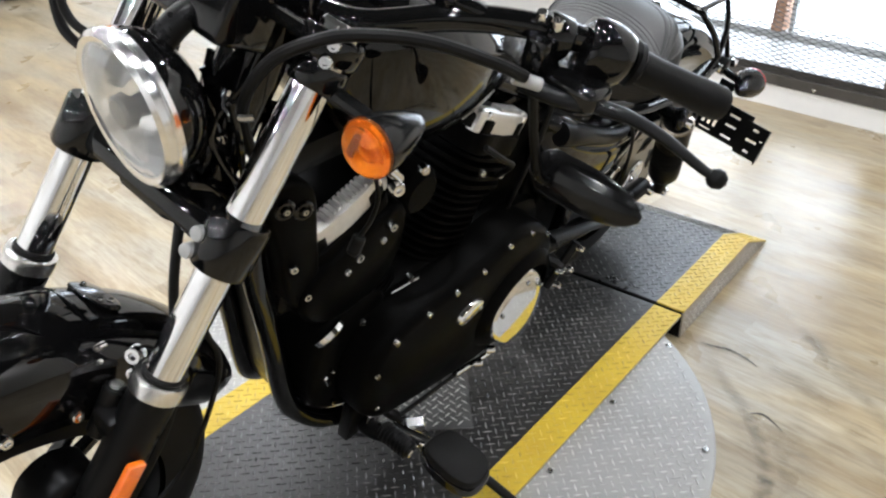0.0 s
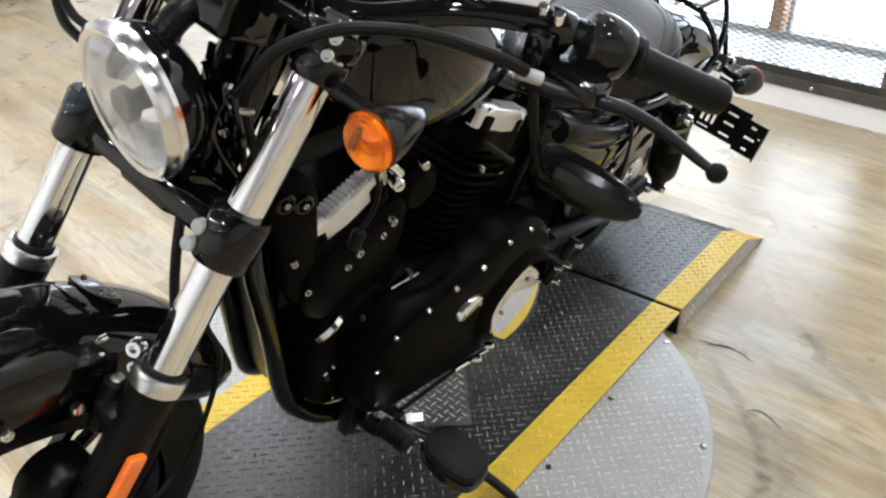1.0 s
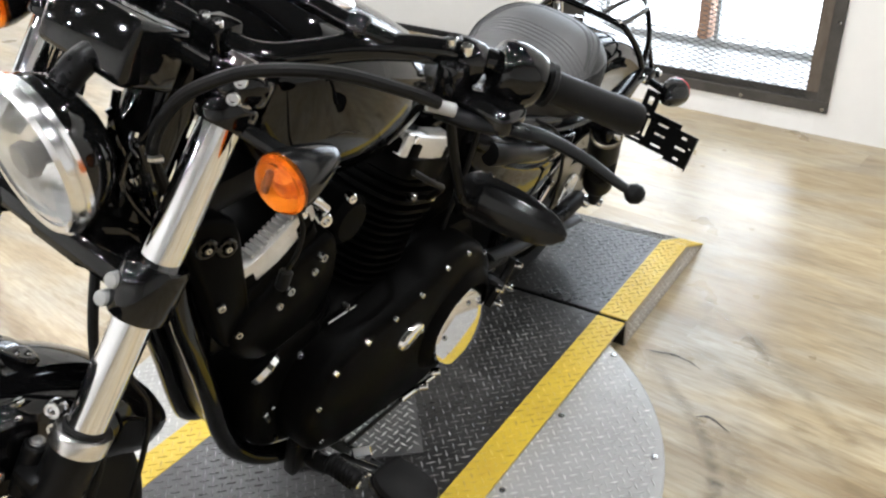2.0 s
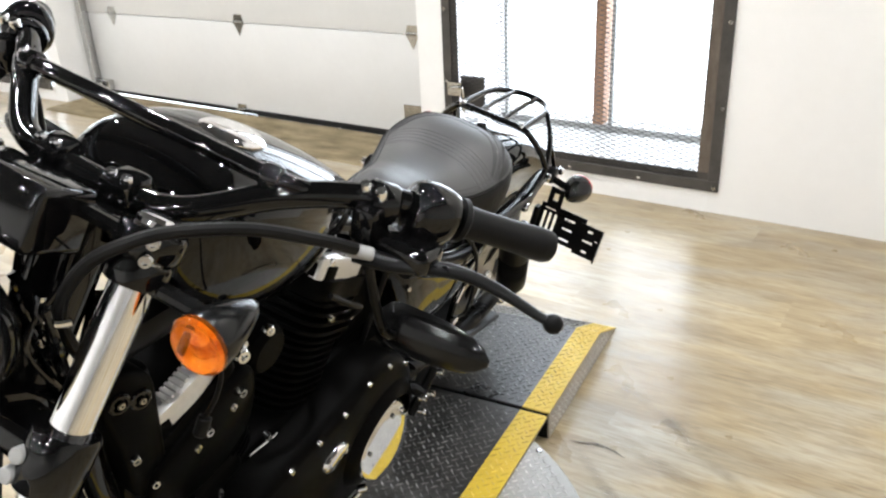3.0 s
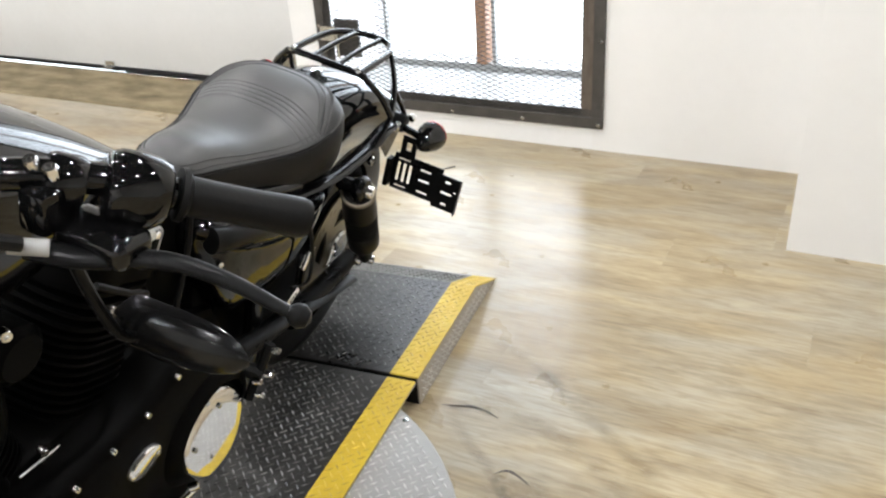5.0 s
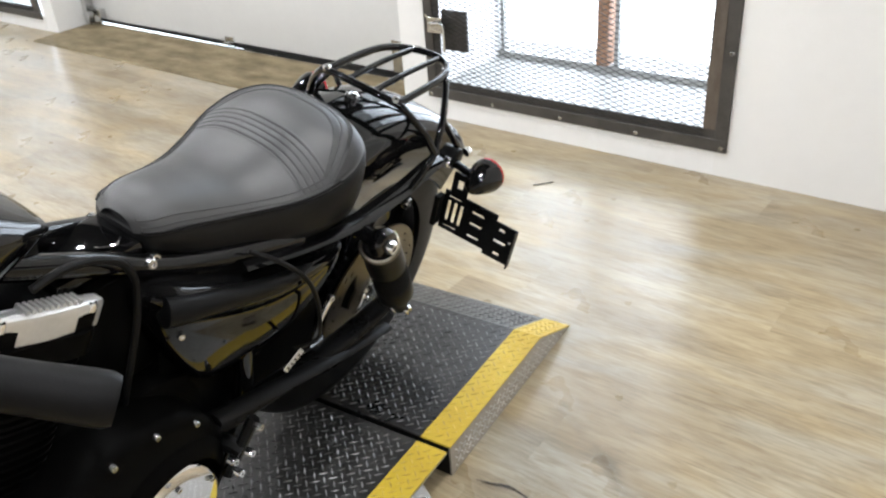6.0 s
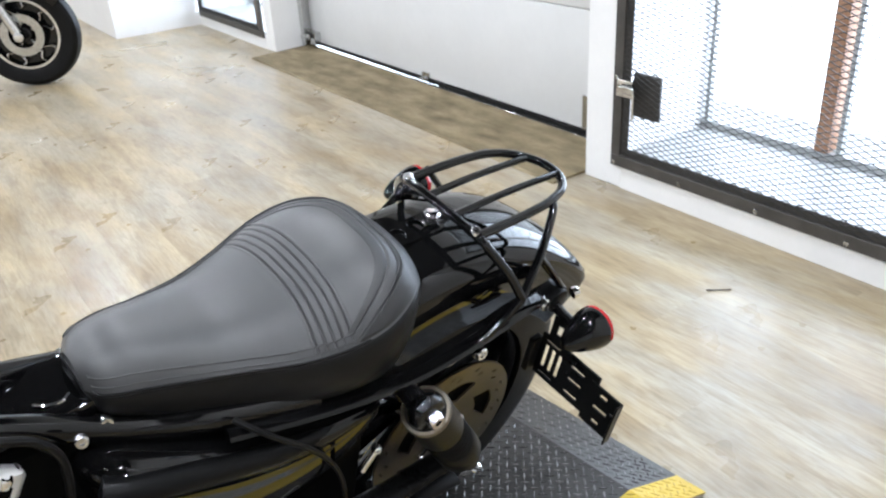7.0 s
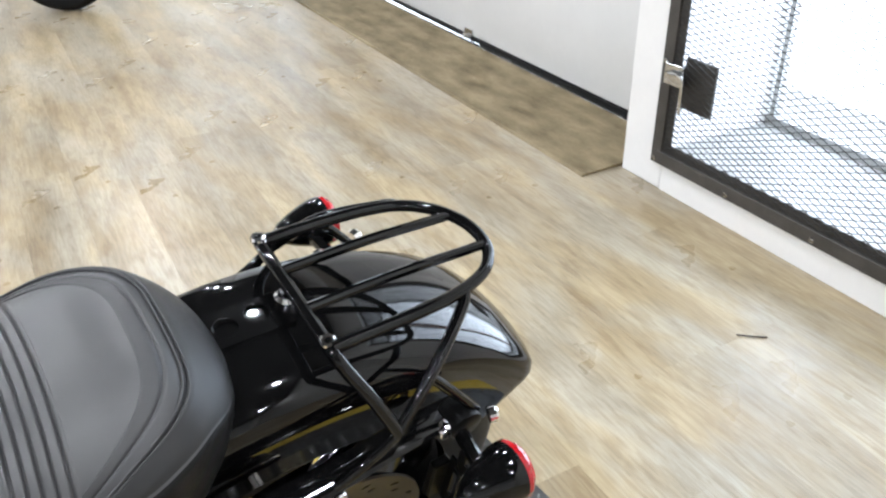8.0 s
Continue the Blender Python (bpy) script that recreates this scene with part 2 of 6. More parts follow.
    L.new(base, hsv.inputs["Color"])
    L.new(hsv.outputs["Color"], b.inputs["Base Color"])
    b.inputs["Specular IOR Level"].default_value = 0.52
    worn = tex(3.0, (1, 1, 1), 4, 0.3, 0.5, tc.outputs["Object"])
    mr2 = N.new("ShaderNodeMapRange")
    mr2.inputs["From Min"].default_value, mr2.inputs["From Max"].default_value = 0.3, 0.7
    mr2.inputs["To Min"].default_value, mr2.inputs["To Max"].default_value = 0.26, 0.34
    L.new(worn, mr2.inputs["Value"])
    L.new(mr2.outputs["Result"], b.inputs["Roughness"])
    bp = N.new("ShaderNodeBump")
    bp.inputs["Strength"].default_value, bp.inputs["Distance"].default_value = 0.06, 0.002
    L.new(grain, bp.inputs["Height"])
    L.new(bp.outputs["Normal"], b.inputs["Normal"])
    return m


FLOOR_DARK, FLOOR_LIGHT = (0.238, 0.176, 0.094), (0.452, 0.370, 0.228)
FLOOR_GREY_DARK, FLOOR_GREY = (0.268, 0.230, 0.164), (0.424, 0.382, 0.296)
PLANK = plank_material()


def smudge_material():
    """A thin film of dirt with ragged edges; the floor shows through."""
    m = bpy.data.materials.new("tyre_smudge")
    m.use_nodes = True
    N, L = m.node_tree.nodes, m.node_tree.links
    b = N["Principled BSDF"]
    b.inputs["Base Color"].default_value = (0.05, 0.042, 0.033, 1)
    b.inputs["Roughness"].default_value = 0.4
    tc, n1, n2 = N.new("ShaderNodeTexCoord"), N.new("ShaderNodeTexNoise"), N.new("ShaderNodeTexNoise")
    n1.inputs["Scale"].default_value, n1.inputs["Detail"].default_value, n1.inputs["Distortion"].default_value = 9, 8, 1.0
    n2.inputs["Scale"].default_value, n2.inputs["Detail"].default_value = 45, 4
    at = N.new("ShaderNodeAttribute")
    at.attribute_name = "thin"
    mr = N.new("ShaderNodeMapRange")
    mr.inputs["From Min"].default_value, mr.inputs["From Max"].default_value = 0.36, 0.72
    mr.inputs["To Max"].default_value = 0.75
    mx, mu = N.new("ShaderNodeMix"), N.new("ShaderNodeMath")
    mx.inputs["Factor"].default_value = 0.35
    L.new(tc.outputs["Object"], n1.inputs["Vector"])
    L.new(tc.outputs["Object"], n2.inputs["Vector"])
    L.new(n1.outputs["Fac"], mx.inputs["A"])
    L.new(n2.outputs["Fac"], mx.inputs["B"])
    L.new(mx.outputs["Result"], mr.inputs["Value"])
    mu.operation = "MULTIPLY"
    L.new(mr.outputs["Result"], mu.inputs[0])
    L.new(at.outputs["Fac"], mu.inputs[1])
    L.new(mu.outputs[0], b.inputs["Alpha"])
    return m


SMUDGE = smudge_material()


# ---- mesh helpers ----
def shade(bm, smooth=True, angle=35):
    if not smooth:
        return
    for f in bm.faces:
        f.smooth = True
    for e in bm.edges:
        if len(e.link_faces) == 2 and e.calc_face_angle(0) > radians(angle):
            e.smooth = False


def part(name, bm, mat, parent=None, label="", smooth=True, angle=35):
    bmesh.ops.recalc_face_normals(bm, faces=bm.faces)
    shade(bm, smooth, angle)
    me = bpy.data.meshes.new(name)
    bm.to_mesh(me)
    bm.free()
    me.materials.append(mat)
    ob = new(name, me)
    ob.parent = parent
    if label:
        tagged(ob, label)
    return ob


def thing(name, m, label, category, group="", kind=""):
    ob = new(name)
    ob.empty_display_size = 0.05
    ob.matrix_world = m
    return tagged(ob, label, category, group, kind)


def box(bm, lo, hi, bevel=0.0, seg=1, m=None):
    c = [(lo[i] + hi[i]) / 2 for i in range(3)]
    s = [abs(hi[i] - lo[i]) for i in range(3)]
    out = bmesh.ops.create_cube(bm, size=1, matrix=Matrix.Translation(c) @ Matrix.Diagonal((*s, 1)))
    vs = out["verts"]
    if bevel:
        es = list({e for v in vs for e in v.link_edges})
        r = bmesh.ops.bevel(bm, geom=es, offset=bevel, segments=seg, affect="EDGES", profile=0.5)
        vs = list({v for f in r["faces"] for v in f.verts} | {v for v in vs if v.is_valid})
    if m is not None:
        bmesh.ops.transform(bm, matrix=m, verts=[v for v in vs if v.is_valid])
    return bm


def basis(d):
    d = Vector(d).normalized()
    q = Vector((0, 0, 1)) if abs(d.z) < 0.9 else Vector((1, 0, 0))
    s = d.cross(q).normalized()
    return d, s, s.cross(d).normalized()


def lathe(bm, p0, axis, profile, seg=24):
    """Rings of (distance along the axis, radius); a radius of 0 closes to a point."""
    d, s, t = basis(axis)
    p0 = Vector(p0)
    rings = []
    for z, r in profile:
        c = p0 + d * z
        if r <= 1e-6:
            rings.append([bm.verts.new(c)])
        else:
            rings.append([bm.verts.new(c + (s * math.cos(2 * math.pi * k / seg) + t * math.sin(2 * math.pi * k / seg)) * r) for k in range(seg)])
    for A, B in zip(rings, rings[1:]):
        for k in range(seg):
            k2 = (k + 1) % seg
            if len(A) == 1 and len(B) == 1:
                continue
            if len(A) == 1:
                bm.faces.new((A[0], B[k], B[k2]))
            elif len(B) == 1:
                bm.faces.new((A[k], A[k2], B[0]))
            else:
                bm.faces.new((A[k], A[k2], B[k2], B[k]))
    return bm


def rod(bm, p0, p1, r0, r1=None, seg=20, edge=0.0):
    p0, p1 = Vector(p0), Vector(p1)
    r1 = r0 if r1 is None else r1
    n = (p1 - p0).length
    e = edge or min(r0, r1) * 0.15
    return lathe(bm, p0, p1 - p0, [(0, 0), (0, r0 - e), (e, r0), (n - e, r1), (n, r1 - e), (n, 0)], seg)


def smooth_path(pts, n=8):
    """Catmull-Rom through the points."""
    P = [Vector(p) for p in pts]
    P = [P[0] * 2 - P[1], *P, P[-1] * 2 - P[-2]]
    out = []
    for i in range(1, len(P) - 2):
        for k in range(n):
            t = k / n
            a, b, c, d = P[i - 1:i + 3]
            out.append(0.5 * (2 * b + (c - a) * t + (2 * a - 5 * b + 4 * c - d) * t * t + (3 * b - a - 3 * c + d) * t ** 3))
    out.append(P[-2])
    return out


def tube(bm, pts, r, seg=12, n=8, raw=False, flat=1.0):
    P = [Vector(p) for p in pts] if raw else smooth_path(pts, n)
    rr = r if callable(r) else (lambda f: r)
    _, s, t = basis(P[1] - P[0])
    rings = []
    for i, p in enumerate(P):
        d = (P[min(i + 1, len(P) - 1)] - P[max(i - 1, 0)]).normalized()
        s = (s - d * s.dot(d)).normalized()
        t = d.cross(s).normalized()
        q = rr(i / (len(P) - 1))
        rings.append([bm.verts.new(p + (s * math.cos(2 * math.pi * k / seg) + t * flat * math.sin(2 * math.pi * k / seg)) * q) for k in range(seg)])
    for A, B in zip(rings, rings[1:]):
        for k in range(seg):
            bm.faces.new((A[k], A[(k + 1) % seg], B[(k + 1) % seg], B[k]))
    bm.faces.new(rings[0][::-1])
    bm.faces.new(rings[-1])
    return bm


def loft(bm, rings, close=True, caps=True):
    V = [[bm.verts.new(p) for p in r] for r in rings]
    n = len(V[0])
    for A, B in zip(V, V[1:]):
        for k in range(n if close else n - 1):
            bm.faces.new((A[k], A[(k + 1) % n], B[(k + 1) % n], B[k]))
    if caps and close:
        bm.faces.new(V[0][::-1])
        bm.faces.new(V[-1])
    return bm


def slab(bm, outline, place, t0, t1, bevel=0.0):
    """A flat outline of (u, v) extruded from t0 to t1; place(u, v, t) gives the point. bevel rounds the t1 edge."""
    n = len(outline)

    def ring(t, k):
        out = []
        for i, (u, v) in enumerate(outline):
            a, b = outline[i - 1], outline[(i + 1) % n]
            tu, tv = b[0] - a[0], b[1] - a[1]
            q = math.hypot(tu, tv) or 1
            nu, nv = tv / q, -tu / q
            out.append(place(u - nu * k, v - nv * k, t))
        return out
    s = 1 if sum(outline[i - 1][0] * outline[i][1] - outline[i][0] * outline[i - 1][1] for i in range(n)) > 0 else -1
    if bevel:
        d = 1 if t1 > t0 else -1
        rings = [ring(t0, 0), ring(t1 - d * bevel, 0), ring(t1 - d * bevel * 0.35, s * bevel * 0.3), ring(t1, s * bevel)]
    else:
        rings = [ring(t0, 0), ring(t1, 0)]
    return loft(bm, rings)


def round_outline(pts, n=4):
    P = [Vector((p[0], p[1], 0)) for p in pts]
    N = len(P)
    out = []
    for i in range(N):
        a, b, c, d = P[i - 1], P[i], P[(i + 1) % N], P[(i + 2) % N]
        for k in range(n):
            t = k / n
            q = 0.5 * (2 * b + (c - a) * t + (2 * a - 5 * b + 4 * c - d) * t * t + (3 * b - a - 3 * c + d) * t ** 3)
            out.append((q.x, q.y))
    return out


def knots(xs, ys):
    """A smooth function through the knots."""
    P = smooth_path([(x, y, 0) for x, y in zip(xs, ys)], 10)
    X, Y = np.array([p.x for p in P]), np.array([p.y for p in P])
    return lambda x: float(np.interp(x, X, Y))


def slotted_mesh(u0, u1, v0, v1, slots, place, t=0.003):
    """A plate with rectangular slots, cut as a grid of cells."""
    us_ = sorted({u0, u1, *[s[0] for s in slots], *[s[1] for s in slots]})
    vs_ = sorted({v0, v1, *[s[2] for s in slots], *[s[3] for s in slots]})
    bm = bmesh.new()
    cache = {}

    def vert(i, j, k):
        if (i, j, k) not in cache:
            cache[i, j, k] = bm.verts.new(place(us_[i], vs_[j], t * k))
        return cache[i, j, k]

    def solid(i, j):
        if not (0 <= i < len(us_) - 1 and 0 <= j < len(vs_) - 1):
            return False
        cu, cv = (us_[i] + us_[i + 1]) / 2, (vs_[j] + vs_[j + 1]) / 2
        return not any(s[0] < cu < s[1] and s[2] < cv < s[3] for s in slots)
    for i in range(len(us_) - 1):
        for j in range(len(vs_) - 1):
            if not solid(i, j):
                continue
            for k in (0, 1):
                bm.faces.new([vert(*q, k) for q in ((i, j), (i + 1, j), (i + 1, j + 1), (i, j + 1))])
            for (di, dj), (p, q) in {(-1, 0): ((i, j), (i, j + 1)), (1, 0): ((i + 1, j), (i + 1, j + 1)), (0, -1): ((i, j), (i + 1, j)), (0, 1): ((i, j + 1), (i + 1, j + 1))}.items():
                if not solid(i + di, j + dj):
                    bm.faces.new([vert(*p, 0), vert(*q, 0), vert(*q, 1), vert(*p, 1)])
    return bm


def bolt(name, p, axis, r, parent, mat=None, h=0.006, label=""):
    r, h = 0.85 * r, 0.75 * h
    bm = lathe(bmesh.new(), p, axis, [(-0.004, 0), (-0.004, r), (h * 0.6, r), (h, r * 0.8), (h, r * 0.45), (h * 0.4, r * 0.4), (h * 0.4, 0)], 12)
    return part(name, bm, mat or CHROME, parent, label)


def raw_mesh(name, verts, faces, mat, parent=None):
    me = bpy.data.meshes.new(name)
    me.from_pydata(verts, [], faces)
    me.materials.append(mat)
    ob = new(name, me)
    ob.parent = parent
    return ob


# ---- the room ----
def room_part(name, lo, hi, mat, label="", bevel=0.0, category=""):
    ob = part(name, box(bmesh.new(), lo, hi, bevel), mat, None, "", smooth=False)
    ob.matrix_world = ROOM
    return tagged(ob, label, category, "", "structure")


room_part("ground", (-60, -60, -0.35), (60, 60, -0.12), CONCRETE, "pale concrete slab under the building", category="ground")
FACE, BACK, DOORP = 3.74, 4.24, 4.03      # the wall's inner face, its outer face and the garage door
room_part("wall_window_post", (-1.29, FACE, 0), (-1.10, BACK, CEILING), TRIM, "white painted post between garage door and window cage", 0.004, "wall")
room_part("wall_window_sill", (-1.10, FACE, 0), (0.09, BACK, 0.135), TRIM, "white painted low wall under the caged window", category="wall")
room_part("wall_window_head", (-1.10, FACE, 2.35), (0.09, BACK, CEILING), WALL, "white wall above the caged window", category="wall")
room_part("wall_window_side", (0.09, FACE, 0), (0.868, BACK, CEILING), WALL, "plain white painted wall beside the caged window", category="wall")
room_part("wall_box_out", (0.868, 3.152, 0), (5.2, BACK, CEILING), WALL, "plain white painted wall that steps forward", category="wall")
room_part("wall_door_head", (-4.23, FACE, 2.55), (-1.29, BACK, CEILING), WALL, "white wall above the garage door", category="wall")
room_part("wall_far_post", (-4.36, FACE + 0.03, 0), (-4.23, BACK, CEILING), TRIM, "white painted jamb beside the garage door", 0.004, "wall")
room_part("wall_far_sill", (-5.62, FACE + 0.03, 0), (-4.36, BACK, 0.10), TRIM, "white painted low wall under the far window", category="wall")
room_part("wall_far_head", (-5.62, FACE + 0.03, 2.35), (-4.36, BACK, CEILING), WALL, "white wall above the far window", category="wall")
room_part("wall_far_column", (-7.6, 3.10, 0), (-5.62, BACK, CEILING), WALL, "white painted column that steps forward", category="wall")
room_part("wall_left", (-9.2, -5.2, 0), (-9.0, BACK, CEILING), WALL, "plain white wall at the far end of the hall", category="wall")
room_part("wall_left_return", (-9.0, 3.6, 0), (-7.6, BACK, CEILING), WALL, "plain white wall", category="wall")
room_part("wall_right", (5.2, -5.2, 0), (5.4, BACK, CEILING), WALL_DIM, "plain grey wall", category="wall")
room_part("wall_back", (-9.2, -5.4, 0), (5.4, -5.2, CEILING), WALL_DIM, "plain grey wall behind the lift", category="wall")
room_part("ceiling", (-9.2, -5.4, CEILING), (5.4, BACK, CEILING + 0.15), CEIL, "dark painted ceiling", category="ceiling")
backdrop = room_part("backdrop", (-16, 4.85, -0.1), (10, 4.90, 7), BACKDROP, "white glare of daylight outside", category="daylight")
apron = room_part("pavement", (-16, BACK, -0.12), (10, 4.85, 0.02), CONCRETE, "sunlit pale pavement outside the windows", category="pavement")

# the threshold board in front of the garage door: a thin wedge
bm = bmesh.new()
loft(bm, [[(r, 3.575, 0.001), (r, 3.585, 0.009), (r, DOORP + 0.02, 0.022), (r, DOORP + 0.02, 0.001)] for r in (-4.2, -1.30)])
ply = part("trim_threshold", bm, PLY, None, "", smooth=False)
ply.matrix_world = ROOM
tagged(ply, "brown wood-grain threshold board before the garage door", "threshold", "", "structure")


def garage_door():
    d = thing("garage_door", ROOM, "white steel sectional garage door, closed, with black bottom seal", "garage door", "", "structure")
    z0 = 0.045
    for k in range(5):
        bm = bmesh.new()
        lo, hi = z0 + k * 0.52, z0 + (k + 1) * 0.52 - 0.004
        box(bm, (-4.20, DOORP, lo), (-1.40, DOORP + 0.045, hi), 0.006, 2)
        part("panel", bm, DOOR, d)
    part("bottom_seal", box(bmesh.new(), (-4.20, DOORP - 0.012, 0.018), (-1.40, DOORP + 0.03, 0.044), 0.006, 2), RUBBER, d, "black rubber bottom seal")
    part("bottom_strip", box(bmesh.new(), (-4.20, DOORP - 0.034, 0.0205), (-1.40, DOORP - 0.013, 0.0245), 0.0008), ALLOY, d, "bright aluminium strip under the seal")
    bm = bmesh.new()
    loft(bm, [[(r, DOORP - 0.0128, 0.0250), (r, DOORP - 0.0128, 0.0250 + w), (r, DOORP - 0.0120, 0.0250 + w), (r, DOORP - 0.0120, 0.0250)] for r, w in ((-4.15, 0.0045), (-3.4, 0.0030), (-2.7, 0.0006))])
    part("light_gap", bm, BACKDROP, d, "line of daylight under the seal", smooth=False)
    part("jamb_trim", box(bmesh.new(), (-1.40, DOORP - 0.03, 0.02), (-1.292, DOORP + 0.06, 2.6), 0.003), TRIM, d, "white jamb trim")
    for r in (-1.52, -2.76, -3.93):
        bm = bmesh.new()
        slab(bm, [(-0.042, 0.0), (0, -0.075), (0.042, 0), (0.03, 0.045), (-0.03, 0.045)], lambda u, v, t, r=r: (r + u, t, 0.565 + v), DOORP, DOORP - 0.004)
        rod(bm, (r - 0.035, DOORP - 0.009, 0.567), (r + 0.035, DOORP - 0.009, 0.567), 0.008, seg=10)
        part("hinge", bm, STEEL, d, "galvanised steel hinge")
    bm = bmesh.new()
    box(bm, (-1.60, DOORP - 0.006, 0.045), (-1.41, DOORP, 0.20), 0.001)
    box(bm, (-1.445, DOORP - 0.03, 0.045), (-1.435, DOORP, 0.19))
    part("corner_bracket", bm, STEEL, d, "galvanised corner bracket")
    bm = bmesh.new()
    box(bm, (-2.86, DOORP - 0.03, 0.038), (-2.79, DOORP, 0.045))
    box(bm, (-2.86, DOORP - 0.007, 0.045), (-2.79, DOORP, 0.075))
    part("lift_handle", bm, STEEL, d, "small steel lift handle")
    bm = bmesh.new()
    box(bm, (-4.215, DOORP - 0.07, 0.02), (-4.20, DOORP + 0.02, 2.4))
    box(bm, (-4.215, DOORP - 0.07, 0.02), (-4.165, DOORP - 0.06, 2.4))
    part("track", bm, STEEL, d, "galvanised steel door track")
    bm = bmesh.new()
    box(bm, (-4.19, DOORP - 0.05, 0.03), (-4.06, DOORP - 0.003, 0.12), 0.003)
    rod(bm, (-4.17, DOORP - 0.08, 0.09), (-4.10, DOORP - 0.08, 0.09), 0.022, seg=14)
    part("roller_bracket", bm, STEEL, d, "galvanised bottom roller bracket")
    return d


garage_door()


def expanded_metal(r0, r1, z0, z1, c, w=0.048, p=0.0095, strand=0.0027, depth=0.0022):
    """Rows of zigzag strands that touch their neighbours; every strand leans a little out of the sheet."""
    V, F = [], []
    cols, rows = int(round((r1 - r0) / w)) * 2, int(round((z1 - z0) / p))
    dr, dz = (r1 - r0) / cols, (z1 - z0) / rows
    for i in range(rows):
        for k in range(cols):
            s = 1 if (i + k) % 2 else -1
            ra, rb = r0 + k * dr, r0 + (k + 1) * dr
            za, zb = z0 + (i + 0.5) * dz - s * dz / 2, z0 + (i + 0.5) * dz + s * dz / 2
            h, d = strand / 2, depth / 2
            n = len(V)
            for r, z in ((ra, za), (rb, zb)):
                V += [(r, c - d, z - h), (r, c - d - 0.0006, z + h), (r, c + d, z + h), (r, c + d + 0.0006, z - h)]
            F += [(n, n + 4, n + 5, n + 1), (n + 1, n + 5, n + 6, n + 2), (n + 2, n + 6, n + 7, n + 3), (n + 3, n + 7, n + 4, n)]
    return V, F


def window_cage(name, r0, r1, z0, z1, face, lock, label):
    """A security screen: a bolted steel frame, its inner flange behind the expanded metal, over a recessed window."""
    d = thing(name, ROOM, label, "window screen", "", "structure")
    b, o, t = 0.076, 0.044, 0.012
    y0, y1, ym = face - t, face - 0.0005, face - 0.0065
    part("bottom_bar", box(bmesh.new(), (r0, y0, z0), (r1, y1, z0 + o), 0.002), FRAME, d)
    part("top_bar", box(bmesh.new(), (r0, y0, z1 - o), (r1, y1, z1), 0.002), FRAME, d)
    part("left_bar", box(bmesh.new(), (r0, y0, z0 + o), (r0 + o, y1, z1 - o), 0.002), FRAME, d)
    part("right_bar", box(bmesh.new(), (r1 - o, y0, z0 + o), (r1, y1, z1 - o), 0.002), FRAME, d)
    part("bottom_flange", box(bmesh.new(), (r0 + o, face - 0.0035, z0 + o), (r1 - o, y1, z0 + b), 0.0008), FRAME, d)
    part("left_flange", box(bmesh.new(), (r0 + o, face - 0.0035, z0 + b), (r0 + b, y1, z1 - o), 0.0008), FRAME, d)
    part("right_flange", box(bmesh.new(), (r1 - b - 0.012, face - 0.0100, z0 + b), (r1 - o, y1, z1 - o), 0.0008), RUSTY, d, "brown weathered inner flange")
    V, F = expanded_metal(r0 + o + 0.001, r1 - b - 0.012, z0 + o + 0.001, z1 - o - 0.001, ym)
    tagged(raw_mesh("expanded_mesh", V, F, MESH, d), "dark expanded metal mesh", kind="stuff")
    n = 4
    for k in range(n + 1):
        r = r0 + 0.018 + (r1 - r0 - 0.036) * k / n
        bolt("bolt", (r, y0, z0 + 0.016), (0, -1, 0), 0.010, d, STEEL, 0.006)
    for z in np.arange(z0 + 0.34, z1 - 0.1, 0.32):
        for r in (r0 + 0.016, r1 - 0.016):
            bolt("bolt", (r, y0, float(z)), (0, -1, 0), 0.010, d, STEEL, 0.006)
    if lock:
        part("lock_box", box(bmesh.new(), (r0 + 0.08, face + 0.004, 0.295), (r0 + 0.205, face + 0.016, 0.455), 0.003), FRAME, d, "dark steel lock box behind the mesh")
        bm = bmesh.new()
        box(bm, (r0 + 0.025, y0 - 0.012, 0.365), (r0 + 0.10, y0, 0.43), 0.002)
        box(bm, (r0 + 0.045, y0 - 0.03, 0.385), (r0 + 0.115, y0 - 0.012, 0.41), 0.002)
        tube(bm, [(r0 + 0.06, y0 - 0.028, 0.405), (r0 + 0.11, y0 - 0.034, 0.412), (r0 + 0.125, y0 - 0.034, 0.395), (r0 + 0.125, y0 - 0.03, 0.30)], 0.0055, 10, 6)
        part("latch", bm, STEEL, d, "bright steel latch with hanging pin")
    return d


window_cage("window_1", -1.145, 0.132, 0.09, 2.30, FACE, True, "dark steel framed security mesh bolted over the white wall")
window_cage("window_2", -5.60, -4.38, 0.075, 2.30, FACE + 0.03, False, "dark steel framed security mesh beside the far end of the garage door")


